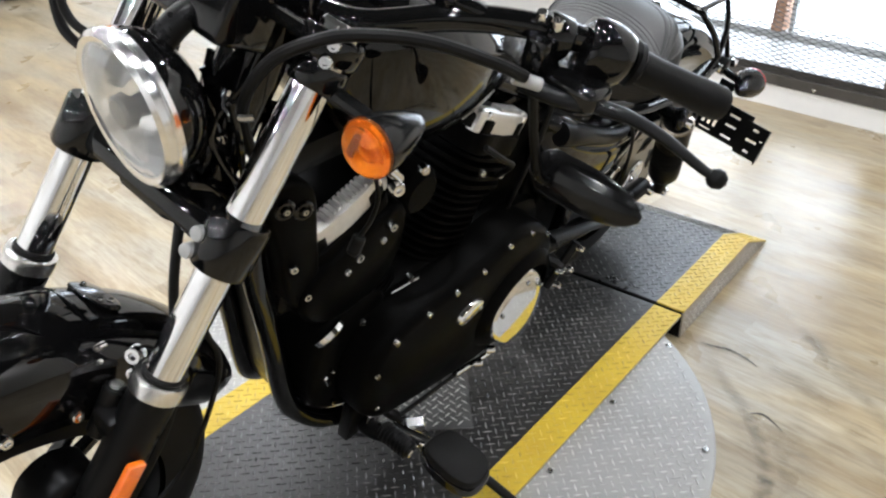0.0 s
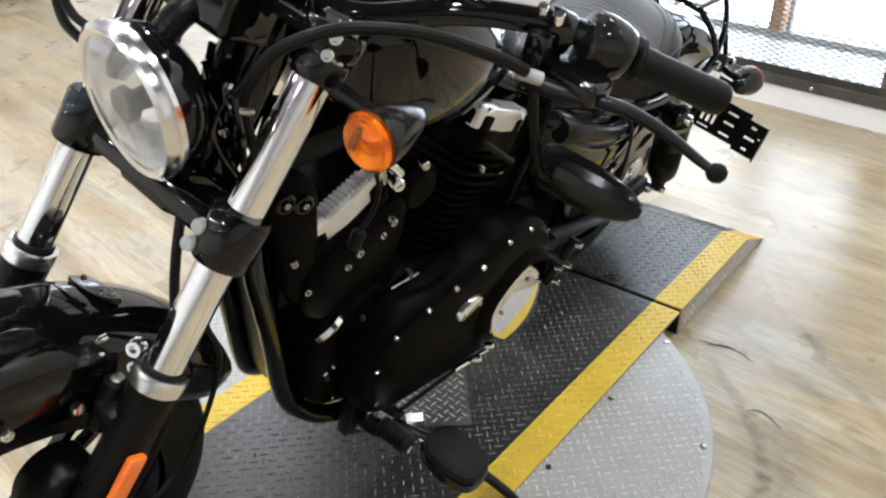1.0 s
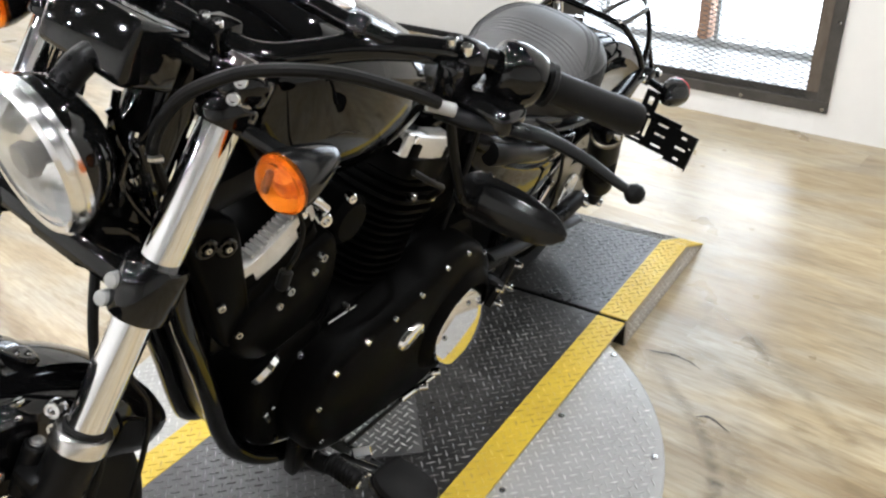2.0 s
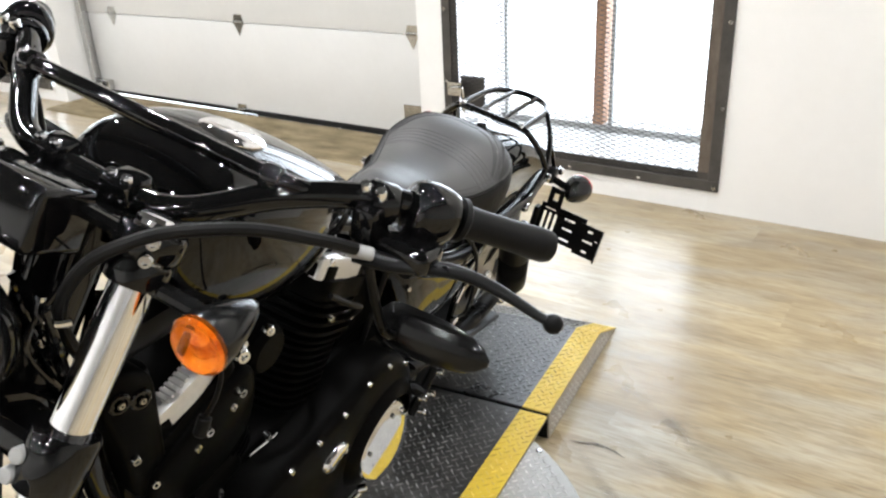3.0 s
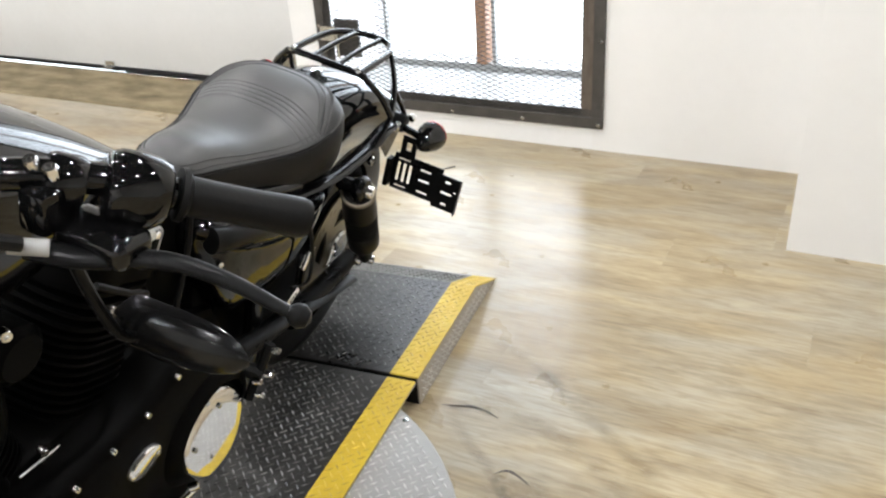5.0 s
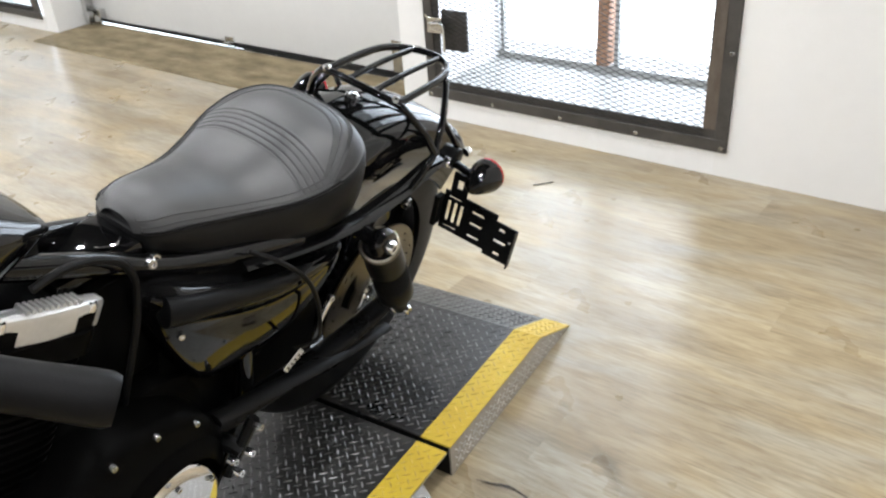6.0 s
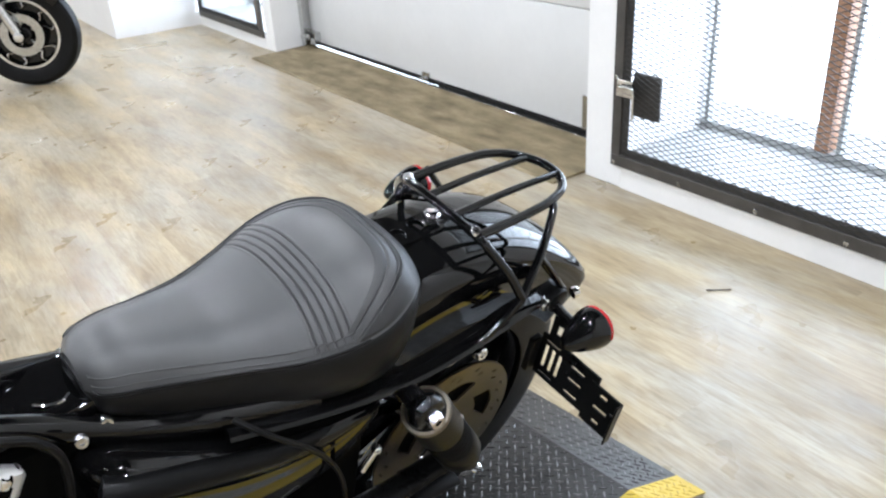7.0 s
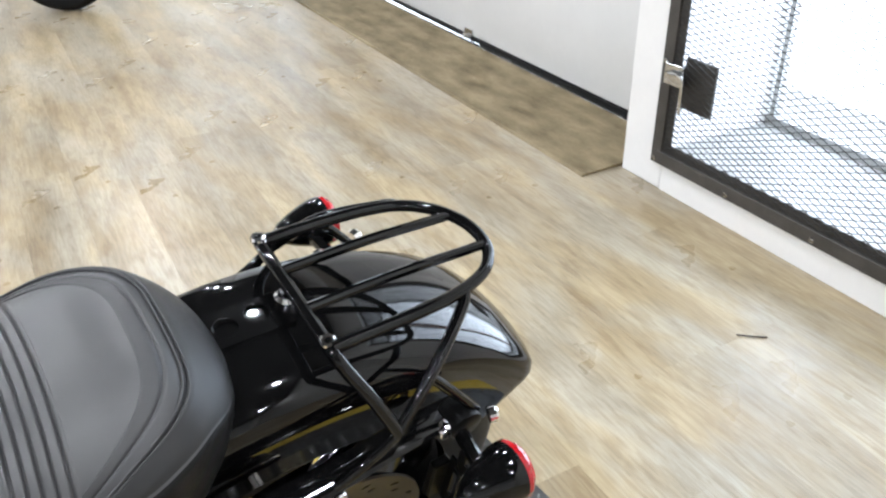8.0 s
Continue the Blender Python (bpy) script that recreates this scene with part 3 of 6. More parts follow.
def window_frame(name, r0, r1, z0, z1, posts, timber):
    """The window at the back of the deep recess: thin grey bars, clear panes."""
    d = thing(name, ROOM, "thin grey framed window at the back of the recess", "window", "", "structure")
    bm = box(bmesh.new(), (r0, BACK - 0.05, z0), (r1, BACK - 0.01, z0 + 0.035), 0.002)
    part("window_sill", bm, GREY_PAINT, d)
    part("sill_board", box(bmesh.new(), (r0, FACE + 0.04, z0), (r1, BACK - 0.05, z0 + 0.006), 0.001), GREY_PAINT, d, "grey painted sill board")
    part("top_rail", box(bmesh.new(), (r0, BACK - 0.05, z1 - 0.04), (r1, BACK - 0.01, z1), 0.002), GREY_PAINT, d)
    for r in posts:
        part("mullion", box(bmesh.new(), (r - 0.009, BACK - 0.05, z0 + 0.035), (r + 0.009, BACK - 0.02, z1 - 0.04), 0.001), GREY_PAINT, d)
    if timber is not None:
        part("timber_post", box(bmesh.new(), (timber - 0.026, BACK - 0.06, z0 + 0.035), (timber + 0.026, BACK + 0.03, z1 - 0.04), 0.003), WOOD_RAW, d, "reddish raw timber post")
    return d


window_frame("window_3", -1.10, 0.09, 0.135, 2.35, (-1.075, -0.515, 0.07), -0.575)
window_frame("window_4", -5.62, -4.36, 0.10, 2.35, (-5.59, -5.0, -4.39), None)


# ---- ceiling lamps: rows of round downlights ----
def downlight():
    d = thing("ceiling_lamp", pose(0, 0, 0), "white round recessed ceiling downlight, lit", "ceiling lamp", "ceiling downlights")
    part("rim", lathe(bmesh.new(), (0, 0, 0), (0, 0, -1), [(0, 0.085), (0.012, 0.085), (0.014, 0.07), (0.003, 0.062), (0.003, 0.0)], 28), TRIM, d)
    return d


first = downlight()
spots = [(r, c) for r in (-7.4, -5.2, -3.2, -1.2, 0.8, 2.8) for c in (-4.3, -2.6, -0.8, 1.0, 2.7) if not (r > 2 and c < -2)]
for i, (r, c) in enumerate(spots):
    m = ROOM @ Matrix.Translation((r, c, CEILING - 0.001))
    if i:
        copy_thing(first, m)
    else:
        first.matrix_world = m
    lamp("downlight_bulb", m @ pose(0, 0, -0.02), 0.11, LAMP_POWER, (1.0, 0.975, 0.94))
lamp("window_daylight", ROOM @ look((-0.5, BACK + 0.02, 1.25), (-0.5, 0, 0.9)), 1.15, DAYLIGHT, (0.85, 0.93, 1.0), 2.1)
lamp("far_window_daylight", ROOM @ look((-5.0, BACK + 0.02, 1.25), (-5.0, 0, 0.9)), 1.15, 1.9 * DAYLIGHT, (0.84, 0.92, 1.0), 2.1)


# ---- the motorcycle: x to its left, y to its rear, z up ----
BLACK_BIKE = thing("motorcycle", BIKE, "gloss black cruiser motorcycle leaning on its side stand on the lift", "motorcycle")
M = BLACK_BIKE
FA, RAKE = 0.116, 0.564                     # the fork legs' half distance, and how far they fall back per metre of height


def fork_y(h):
    return 0.813 + (h - 0.658) * RAKE


def fork_pt(a, h, off=0.0):
    n = math.hypot(1, RAKE)
    return Vector((a, fork_y(h) - off / n, h + off * RAKE / n))


FORK_DIR = Vector((0, RAKE, 1)).normalized()


def wheel(name, cy, ch, R, width, rim, spokes, mat_rim, label):
    """A cast wheel: rim, hub, forked spokes and tyre."""
    bm = bmesh.new()
    w = width * 0.36
    lathe(bm, (-w, cy, ch), (1, 0, 0), [(0, rim), (0, rim - 0.012), (0.006, rim - 0.02), (w - 0.012, rim - 0.032), (w + 0.012, rim - 0.032), (2 * w - 0.006, rim - 0.02), (2 * w, rim - 0.012), (2 * w, rim), (w, rim - 0.02), (0, rim)], 56)
    arms = []
    for k in range(spokes):
        a0 = 2 * math.pi * k / spokes
        for da in (-0.11, 0.11):
            p = [(s * 0.02, cy + math.cos(a0 + da * f) * r, ch + math.sin(a0 + da * f) * r) for s, f, r in ((0, 0.2, 0.038), (0, 0.7, rim * 0.5), (0, 1.0, rim - 0.024))]
            arms.append(p)
    wh = part(name, bm, mat_rim, M, label)
    part("hub", rod(bmesh.new(), (-0.055, cy, ch), (0.055, cy, ch), 0.042, seg=24, edge=0.006), mat_rim, wh)
    for p in arms:
        part("spoke", tube(bmesh.new(), p, lambda f: 0.014 - 0.004 * f, 8, 4, flat=0.7), mat_rim, wh)
    bm = bmesh.new()
    hw = width / 2
    prof = []
    for k in range(13):
        t = math.pi * k / 12
        prof.append((hw - math.cos(t) * hw * (0.86 + 0.14 * math.sin(t)), rim - 0.008 + (R - rim + 0.008) * math.sin(t) ** 0.55))
    lathe(bm, (-hw, cy, ch), (1, 0, 0), prof, 72)
    part("tyre", bm, RUBBER, wh, "black rubber tyre")
    return wh


front = wheel("front_wheel", 0.625, 0.331, 0.328, 0.105, 0.250, 9, GLOSS, "black cast spoked front wheel")
rear = wheel("rear_wheel", 2.14, 0.316, 0.316, 0.15, 0.215, 9, GLOSS, "black cast spoked rear wheel")


def disc(name, a, cy, ch, r0, r1, parent, mat, holes, label):
    """A flat ring with drilled holes and five arms."""
    bm = bmesh.new()
    seg = 60
    t = 0.0025
    lathe(bm, (a - t, cy, ch), (1, 0, 0), [(0, r0), (0, r1), (2 * t, r1), (2 * t, r0), (0, r0)], seg)
    arms = []
    for k in range(5):
        a0 = 2 * math.pi * k / 5
        arms.append(tube(bmesh.new(), [(a, cy + math.cos(a0 + s) * r, ch + math.sin(a0 + s) * r) for s, r in ((0, 0.03), (0.15, (r0 + 0.03) / 2), (0.55, r0 + 0.004))], lambda f: 0.016 + 0.008 * f, 8, 6, flat=0.12))
    d = part(name, bm, mat, parent, label)
    part("carrier_hub", rod(bmesh.new(), (a - 0.012, cy, ch), (a + 0.010, cy, ch), 0.044, seg=24, edge=0.004), STEEL, d)
    for arm in arms:
        part("carrier_arm", arm, mat, d, "swept carrier arm")
    for k in range(holes):
        a0 = 2 * math.pi * k / holes
        r = r0 + (r1 - r0) * (0.3 + 0.4 * (k % 2))
        bm = lathe(bmesh.new(), (a + t, cy + math.cos(a0) * r, ch + math.sin(a0) * r), (1, 0, 0), [(0.0004, 0), (0.0004, 0.006), (0, 0.0065)], 10)
        part("drilled_hole", bm, DARK, d)
    return d


disc("brake_disc", 0.078, 0.625, 0.331, 0.10, 0.146, front, STEEL, 0, "bare steel front brake disc")
SLOTS = []
for k in range(90):                          # five kidney slots that widen along their sweep
    f = (k % 18) / 18
    if 0.12 < f < 0.72:
        SLOTS.append((k / 90, (k + 1) / 90, 0.066 + 0.012 * f, 0.098 + 0.010 * math.sin(math.pi * f)))
for k in range(0, 90, 3):                    # small drillings near the rim
    SLOTS.append((k / 90, (k + 0.75) / 90, 0.119 + 0.010 * (k % 2), 0.126 + 0.010 * (k % 2)))


def polar(u, v, t):
    a = 2 * math.pi * u - 0.9 * (v - 0.05) / 0.1
    return (0.082 + t, 2.145 + math.cos(a) * v, 0.316 + math.sin(a) * v)


rear_disc = part("rear_disc", slotted_mesh(0.0, 1.0, 0.040, 0.147, SLOTS, polar, 0.004), BRONZE, rear, "bronze toned rear disc with swept slots", smooth=False)
part("disc_backing", lathe(bmesh.new(), (0.070, 2.145, 0.316), (1, 0, 0), [(0, 0), (0, 0.135), (0.006, 0.135), (0.006, 0)], 40), CASE, rear_disc, "black hub behind the slots")
part("carrier_hub", rod(bmesh.new(), (0.080, 2.145, 0.316), (0.096, 2.145, 0.316), 0.042, seg=24, edge=0.004), STEEL, rear_disc)


# front brake caliper
bm = slab(bmesh.new(), round_outline([(0.672, 0.455), (0.680, 0.525), (0.715, 0.548), (0.752, 0.522), (0.756, 0.455), (0.715, 0.430)], 5), lambda u, v, t: (t, u, v), 0.050, 0.100, 0.008)
caliper = part("brake_caliper", bm, SATIN, M, "black front brake caliper", angle=60)
for y, h in ((0.695, 0.515), (0.735, 0.505), (0.715, 0.455)):
    bolt("caliper_bolt", (0.100, y, h), (1, -0.1, 0.1), 0.0075, caliper, STEEL, 0.006)


# front fork
def fork(a):
    bm = bmesh.new()
    lathe(bm, fork_pt(a, 0.645), FORK_DIR, [(0, 0.0200), (0.41, 0.0200)], 32)
    t = part("fork_tube", bm, CHROME, M, "chrome fork tube")
    bm = bmesh.new()
    n = 0.405
    base = fork_pt(a, 0.300)
    lathe(bm, base, FORK_DIR, [(0, 0), (0, 0.024), (0.02, 0.028), (0.06, 0.028), (0.10, 0.0255), (0.35, 0.0255), (0.37, 0.0262), (n - 0.008, 0.0268), (n - 0.002, 0.026)], 28)
    s = part("fork_slider", bm, SATIN, M, "satin black fork slider")
    bm = bmesh.new()
    lathe(bm, fork_pt(a, 0.643), FORK_DIR, [(0, 0.0265), (0.002, 0.0288), (0.017, 0.0288), (0.020, 0.0275), (0.021, 0.0215), (0.021, 0.0195)], 32)
    part("seal_cap", bm, ALLOY, s, "bright seal cap ring")
    bm = lathe(bmesh.new(), fork_pt(a, 0.661), FORK_DIR, [(0, 0.0208), (0.002, 0.0225), (0.004, 0.0225), (0.006, 0.0206)], 28)
    part("dust_seal", bm, RUBBER, s)
    # fender lug with its bolt heads
    sgn = 1 if a > 0 else -1
    bm = bmesh.new()
    rod(bm, (a - sgn * 0.034, 0.759, 0.578), (a - sgn * 0.034, 0.784, 0.636), 0.0130, seg=20, edge=0.002)
    box(bm, (a - sgn * 0.020 - 0.016, 0.755, 0.585), (a - sgn * 0.020 + 0.016, 0.790, 0.622), 0.005, 2)
    lug = part("fender_lug", bm, SATIN, s, "black upright fender boss")
    bolt("lug_bolt", (a - sgn * 0.034, 0.784, 0.636), (0, 0.4, 1), 0.0105, lug, STEEL, 0.005)
    return s


left_slider = fork(FA)
fork(-FA)
bm = bmesh.new()
o = Vector((0.146, 0.740, 0.552))
box(bm, (-0.005, -0.011, -0.045), (0.005, 0.011, 0.045), 0.003, 2, Matrix.Translation(o) @ pose(0, 0, 0, -29.4, 0, 0))
part("side_reflector", bm, REFLECTOR_ORANGE, left_slider, "orange side reflector")


def clamp(name, h, thick, mat, label, front_bulge):
    """A triple clamp: one bar across both legs with round eyes."""
    bm = bmesh.new()
    for a in (-FA, FA):
        lathe(bm, fork_pt(a, h) - FORK_DIR * thick / 2, FORK_DIR, [(0, 0.0202), (0, 0.0285), (0.004, 0.031), (thick - 0.004, 0.031), (thick, 0.0285), (thick, 0.0202)], 28)
    c = fork_pt(0, h)
    m = Matrix.Translation(c) @ pose(0, 0, 0, -29.4, 0, 0)
    box(bm, (-FA, -front_bulge, -thick * 0.30), (FA, 0.04, thick * 0.30), 0.008, 2, m)
    box(bm, (-0.045, -0.01, -thick / 2 + 0.002), (0.045, 0.075, thick / 2 - 0.002), 0.012, 2, m)
    return part(name, bm, mat, M, label)


lower = clamp("lower_triple_clamp", 0.800, 0.058, GLOSS, "black lower triple clamp", 0.018)
clamp("upper_triple_clamp", 0.985, 0.026, GLOSS, "gloss black upper triple clamp", 0.026)
for a, h in ((0.100, 0.800), (0.097, 0.782)):
    bm = lathe(bmesh.new(), fork_pt(a, h, 0.028), Vector((0.1, -1, 0.45)), [(-0.006, 0), (-0.006, 0.0080), (0.003, 0.0080), (0.005, 0.0070), (0.0058, 0.0035), (0.006, 0)], 20)
    part("pinch_bolt", bm, GREY_PAINT, lower, "flat grey pinch bolt head")
bm = bmesh.new()
rod(bm, (0, fork_y(0.77) + 0.055, 0.755), (0, fork_y(0.98) + 0.055, 0.985), 0.036, seg=24)
part("steering_head", bm, GLOSS, M)
for a in (-FA, FA):
    bm = lathe(bmesh.new(), fork_pt(a, 0.996), FORK_DIR, [(0, 0.020), (0.006, 0.020), (0.011, 0.016), (0.012, 0.010), (0.012, 0)], 20)
    part("fork_cap", bm, CHROME, M, "chrome fork cap")


for a, y, h, r in ((0.085, 0.806, 0.672, 0.012), (0.092, 0.800, 0.655, 0.009), (0.060, 0.784, 0.679, 0.005), (0.060, 0.781, 0.659, 0.005), (0.060, 0.785, 0.643, 0.005), (0.060, 0.782, 0.627, 0.006), (0.062, 0.798, 0.606, 0.009)):
    bolt("fitting_bolt", (a, y, h), (0.4, -1, 0.5), r, left_slider, CHROME, 0.010)

# fork brace over the fender and the hose to the caliper
bm = slab(bmesh.new(), round_outline([(-0.052, 0.0), (-0.046, 0.014), (-0.015, 0.017), (0.012, 0.012), (0.018, 0.0), (0.010, -0.012), (-0.015, -0.017), (-0.046, -0.014)], 5), lambda u, v, t: (u, 0.826 + v, 0.662 - 0.6 * v + t + 0.25 * u), 0, 0.008, 0.003)
brace = part("fork_brace", bm, GLOSS, M, "gloss black fork brace over the fender", angle=60)
for u, v in ((0.006, 0.004), (0.002, -0.006), (-0.04, 0.0)):
    bolt("brace_bolt", (u, 0.826 + v, 0.669 - 0.6 * v + 0.25 * u), (0, 0.3, 1), 0.0045, brace, CHROME, 0.005)
bm = tube(bmesh.new(), [(-0.11, 0.80, 0.60), (-0.088, 0.79, 0.635), (-0.045, 0.79, 0.667), (-0.002, 0.79, 0.682), (0.030, 0.79, 0.672), (0.042, 0.79, 0.645), (0.041, 0.788, 0.61)], 0.0042, 10, 8)
part("caliper_hose", bm, GLOSS, M, "black hose over the front fender")

# headlight
HC, HD = Vector((0.008, 0.860, 0.902)), Vector((-0.07, -1, -0.12)).normalized()
bm = lathe(bmesh.new(), HC, -HD, [(0.006, 0.066), (0.006, 0.072), (0.02, 0.072), (0.040, 0.064), (0.055, 0.044), (0.062, 0.022), (0.064, 0)], 40)
head = part("headlight", bm, GLOSS, M, "gloss black headlight shell")
bm = lathe(bmesh.new(), HC, HD, [(-0.013, 0.0715), (-0.012, 0.0745), (-0.007, 0.0755), (-0.005, 0.0738), (-0.002, 0.0765), (0.004, 0.0755), (0.008, 0.071), (0.006, 0.0655), (0.001, 0.064)], 48)
part("trim_ring", bm, TRIM_CHROME, head, "chrome headlight trim ring")
bm = lathe(bmesh.new(), HC, HD, [(0.001, 0.068), (0.006, 0.064), (0.012, 0.05), (0.0155, 0.025), (0.0165, 0)], 40)
glass = part("lens", bm, GLASS, head, "clear domed headlight glass")
glass.visible_shadow = False
bm = lathe(bmesh.new(), HC, HD, [(0.0, 0.0665), (-0.006, 0.0650), (-0.013, 0.0615), (-0.021, 0.0565), (-0.029, 0.050), (-0.036, 0.041), (-0.042, 0.030), (-0.046, 0.018), (-0.046, 0)], 26)
rng = random.Random(5)
for v in bm.verts:
    v.co += Vector((rng.uniform(-1, 1), rng.uniform(-1, 1), rng.uniform(-1, 1))) * 0.0009
part("reflector_bowl", bm, BOWL, head, "faceted bright reflector bowl", smooth=False)
bm = lathe(bmesh.new(), HC - HD * 0.020, HD, [(-0.020, 0.008), (0, 0.009), (0, 0.0155), (0.014, 0.0155), (0.018, 0.0125), (0.019, 0)], 24)
part("bulb_shield", bm, DULL_GREY, head, "round grey bulb shield")
bm = bmesh.new()
tube(bm, [HC + Vector((0, 0.035, 0.06)), HC + Vector((0, 0.06, 0.078)), HC + Vector((0, 0.10, 0.085))], 0.014, 12, 4)
part("headlight_mount", bm, SATIN, head)
bm = bmesh.new()
m = Matrix.Translation((0, 0.962, 1.000)) @ pose(0, 0, 0, -24, 0, 0)
box(bm, (-0.058, -0.032, -0.042), (0.056, 0.036, 0.020), 0.008, 3, m)
part("headlight_visor", bm, GLOSS, M, "gloss black block over the headlight")


# turn signals
def turn_signal(tip, stem, axis, lens_mat, parent, label, r=0.029):
    """A bullet shaped indicator: body, round lens, stalk."""
    d = Vector(axis).normalized()
    bm = lathe(bmesh.new(), tip, -d, [(-0.004, r * 0.9), (0.0, r), (0.010, r * 0.98), (0.026, r * 0.84), (0.044, r * 0.64), (0.060, r * 0.40), (0.068, r * 0.18), (0.070, 0)], 28)
    tube(bm, [Vector(tip) - d * 0.028, (Vector(tip) - d * 0.028 + Vector(stem)) / 2, stem], 0.0085, 10, 4)
    b = part("turn_signal", bm, SATIN_SOFT if lens_mat is ORANGE else GLOSS, parent, label)
    bm = lathe(bmesh.new(), tip, d, [(0.001, r * 0.98), (0.006, r * 0.99), (0.009, r * 0.93), (0.0095, r * 0.84), (0.013, r * 0.80), (0.016, r * 0.6), (0.0185, r * 0.3), (0.0195, 0)], 28)
    ln = part("lens", bm, lens_mat, b, "amber ribbed lens" if lens_mat is ORANGE else "red lens")
    ln.visible_shadow = False
    amber = lens_mat is ORANGE
    bm = lathe(bmesh.new(), tip, d, [(0.0005, r * 0.96), (0.002, r * 0.84), (-0.004, r * 0.6), (-0.010, r * 0.3), (-0.010, 0)], 20)
    part("reflector", bm, AMBER_BOWL if amber else RED, b)
    _, e, f = basis(d)
    bm = lathe(bmesh.new(), Vector(tip) - d * 0.008 - f * r * 0.15, f * 0.9 + d * 0.45, [(-0.004, 0), (-0.004, r * 0.30), (0.004, r * 0.34), (r * 0.45, r * 0.30), (r * 0.6, 0)], 16)
    part("bulb", bm, ORANGE_CORE if amber else RED, b)
    if amber:
        part("bulb_socket", rod(bmesh.new(), Vector(tip) + e * r * 0.45 - f * r * 0.42 + d * 0.002, Vector(tip) + e * r * 0.30 + f * r * 0.25 + d * 0.002, r * 0.13, seg=10), DARK, b, "dark bulb socket behind the lens")
    return b


for s in (1, -1):
    stem = fork_pt(s * FA, 0.955)
    turn_signal((s * 0.204, 0.968, 0.938), stem, (0, -1, -0.06), ORANGE, M, "gloss black bullet indicator with amber lens")
    bm = bmesh.new()
    lathe(bm, fork_pt(s * FA, 0.950), FORK_DIR, [(0, 0.0202), (0, 0.0265), (0.003, 0.028), (0.021, 0.028), (0.024, 0.0265), (0.024, 0.0202)], 24)
    part("signal_clamp", bm, GLOSS, M)
    for k in range(2):
        bolt("clamp_bolt", fork_pt(s * (FA + 0.020), 0.975 + 0.014 * k, 0.024), (s * 0.6, -0.8, 0.3), 0.008, M, CHROME, 0.007)


# handlebar with cross brace
def mirrored(pts):
    return [(-p[0], p[1], p[2]) for p in pts]


half = [(0.0, 1.037, 0.985), (0.055, 1.038, 0.985), (0.105, 1.052, 0.989), (0.165, 1.104, 1.011), (0.215, 1.149, 1.018), (0.262, 1.190, 1.014), (0.31, 1.236, 0.996), (0.386, 1.305, 0.969)]
bm = bmesh.new()
tube(bm, mirrored(half)[:0:-1] + half, 0.0135, 14, 6)
bar = part("handlebar", bm, GLOSS, M, "gloss black handlebar")
bm = tube(bmesh.new(), [(-0.200, 1.136, 1.014), (-0.176, 1.114, 1.024), (-0.145, 1.105, 1.028), (-0.06, 1.102, 1.030), (0.06, 1.102, 1.030), (0.145, 1.105, 1.028), (0.176, 1.114, 1.024), (0.200, 1.136, 1.014)], 0.0095, 12, 6)
part("cross_brace", bm, GLOSS, bar, "gloss black cross brace")
for s in (1, -1):
    bm = lathe(bmesh.new(), (s * 0.146, 1.105, 1.0275), (s, 0.2, -0.06), [(0, 0.009), (0.002, 0.0125), (0.005, 0.0138), (0.016, 0.0138), (0.020, 0.0125), (0.022, 0.009)], 20)
    part("brace_end", bm, GLOSS, bar)
    bm = bmesh.new()
    rod(bm, (s * 0.045, 1.040, 0.930), (s * 0.045, 1.038, 0.975), 0.019, 0.017, 20)
    box(bm, (s * 0.045 - 0.018, 1.018, 0.965), (s * 0.045 + 0.018, 1.058, 1.005), 0.007, 2)
    r = part("riser", bm, GLOSS, bar, "gloss black riser with bright bolts")
    for k in (-1, 1):
        bolt("riser_bolt", (s * 0.045 + 0.009 * k, 1.030, 1.005), (0, -0.15, 1), 0.0065, r, CHROME, 0.007)
    d = Vector((s * 0.076, 0.067, -0.025)).normalized()
    p = Vector((s * 0.303, 1.230, 0.998))
    n = 0.116
    bm = lathe(bmesh.new(), p, d, [(0, 0.014), (0, 0.0225), (0.005, 0.0235), (0.009, 0.0175), (0.03, 0.0168), (n * 0.6, 0.0172), (n - 0.018, 0.0185), (n - 0.006, 0.0185), (n, 0.0165), (n + 0.001, 0)], 28)
    part("grip", bm, RUBBER, bar, "black rubber grip")
    # switch housing with its clamp and lever
    p = Vector((s * 0.265, 1.193, 1.013))
    bm = bmesh.new()
    rings = []
    for z, rx, rz, dz in ((0, 0.018, 0.018, 0), (0.001, 0.026, 0.027, -0.001), (0.008, 0.029, 0.032, -0.002), (0.022, 0.030, 0.034, -0.003), (0.036, 0.029, 0.032, -0.003), (0.046, 0.025, 0.027, -0.001), (0.050, 0.020, 0.020, 0), (0.051, 0.015, 0.015, 0)):
        _, e, f = basis(d)
        c = p + d * z + Vector((0, -0.004, dz))
        rings.append([c + e * rx * math.cos(2 * math.pi * k / 20) + f * rz * math.sin(2 * math.pi * k / 20) for k in range(20)])
    loft(bm, rings)
    h = part("switch_housing", bm, GLOSS, bar, "gloss black switch housing", angle=75)
    bolt("switch_screw", p + d * 0.03 + Vector((s * 0.004, -0.030, 0.012)), (s * 0.3, -1, 0.3), 0.006, h, SATIN, 0.003)
    q = Vector((s * 0.232, 1.163, 1.016))
    bm = bmesh.new()
    lathe(bm, q, d, [(0, 0.0138), (0, 0.020), (0.004, 0.022), (0.024, 0.022), (0.028, 0.020), (0.028, 0.0138)], 20)
    box(bm, (q.x + s * 0.012 - 0.013, q.y - 0.030, q.z - 0.034), (q.x + s * 0.012 + 0.013, q.y + 0.004, q.z + 0.004), 0.006, 2)
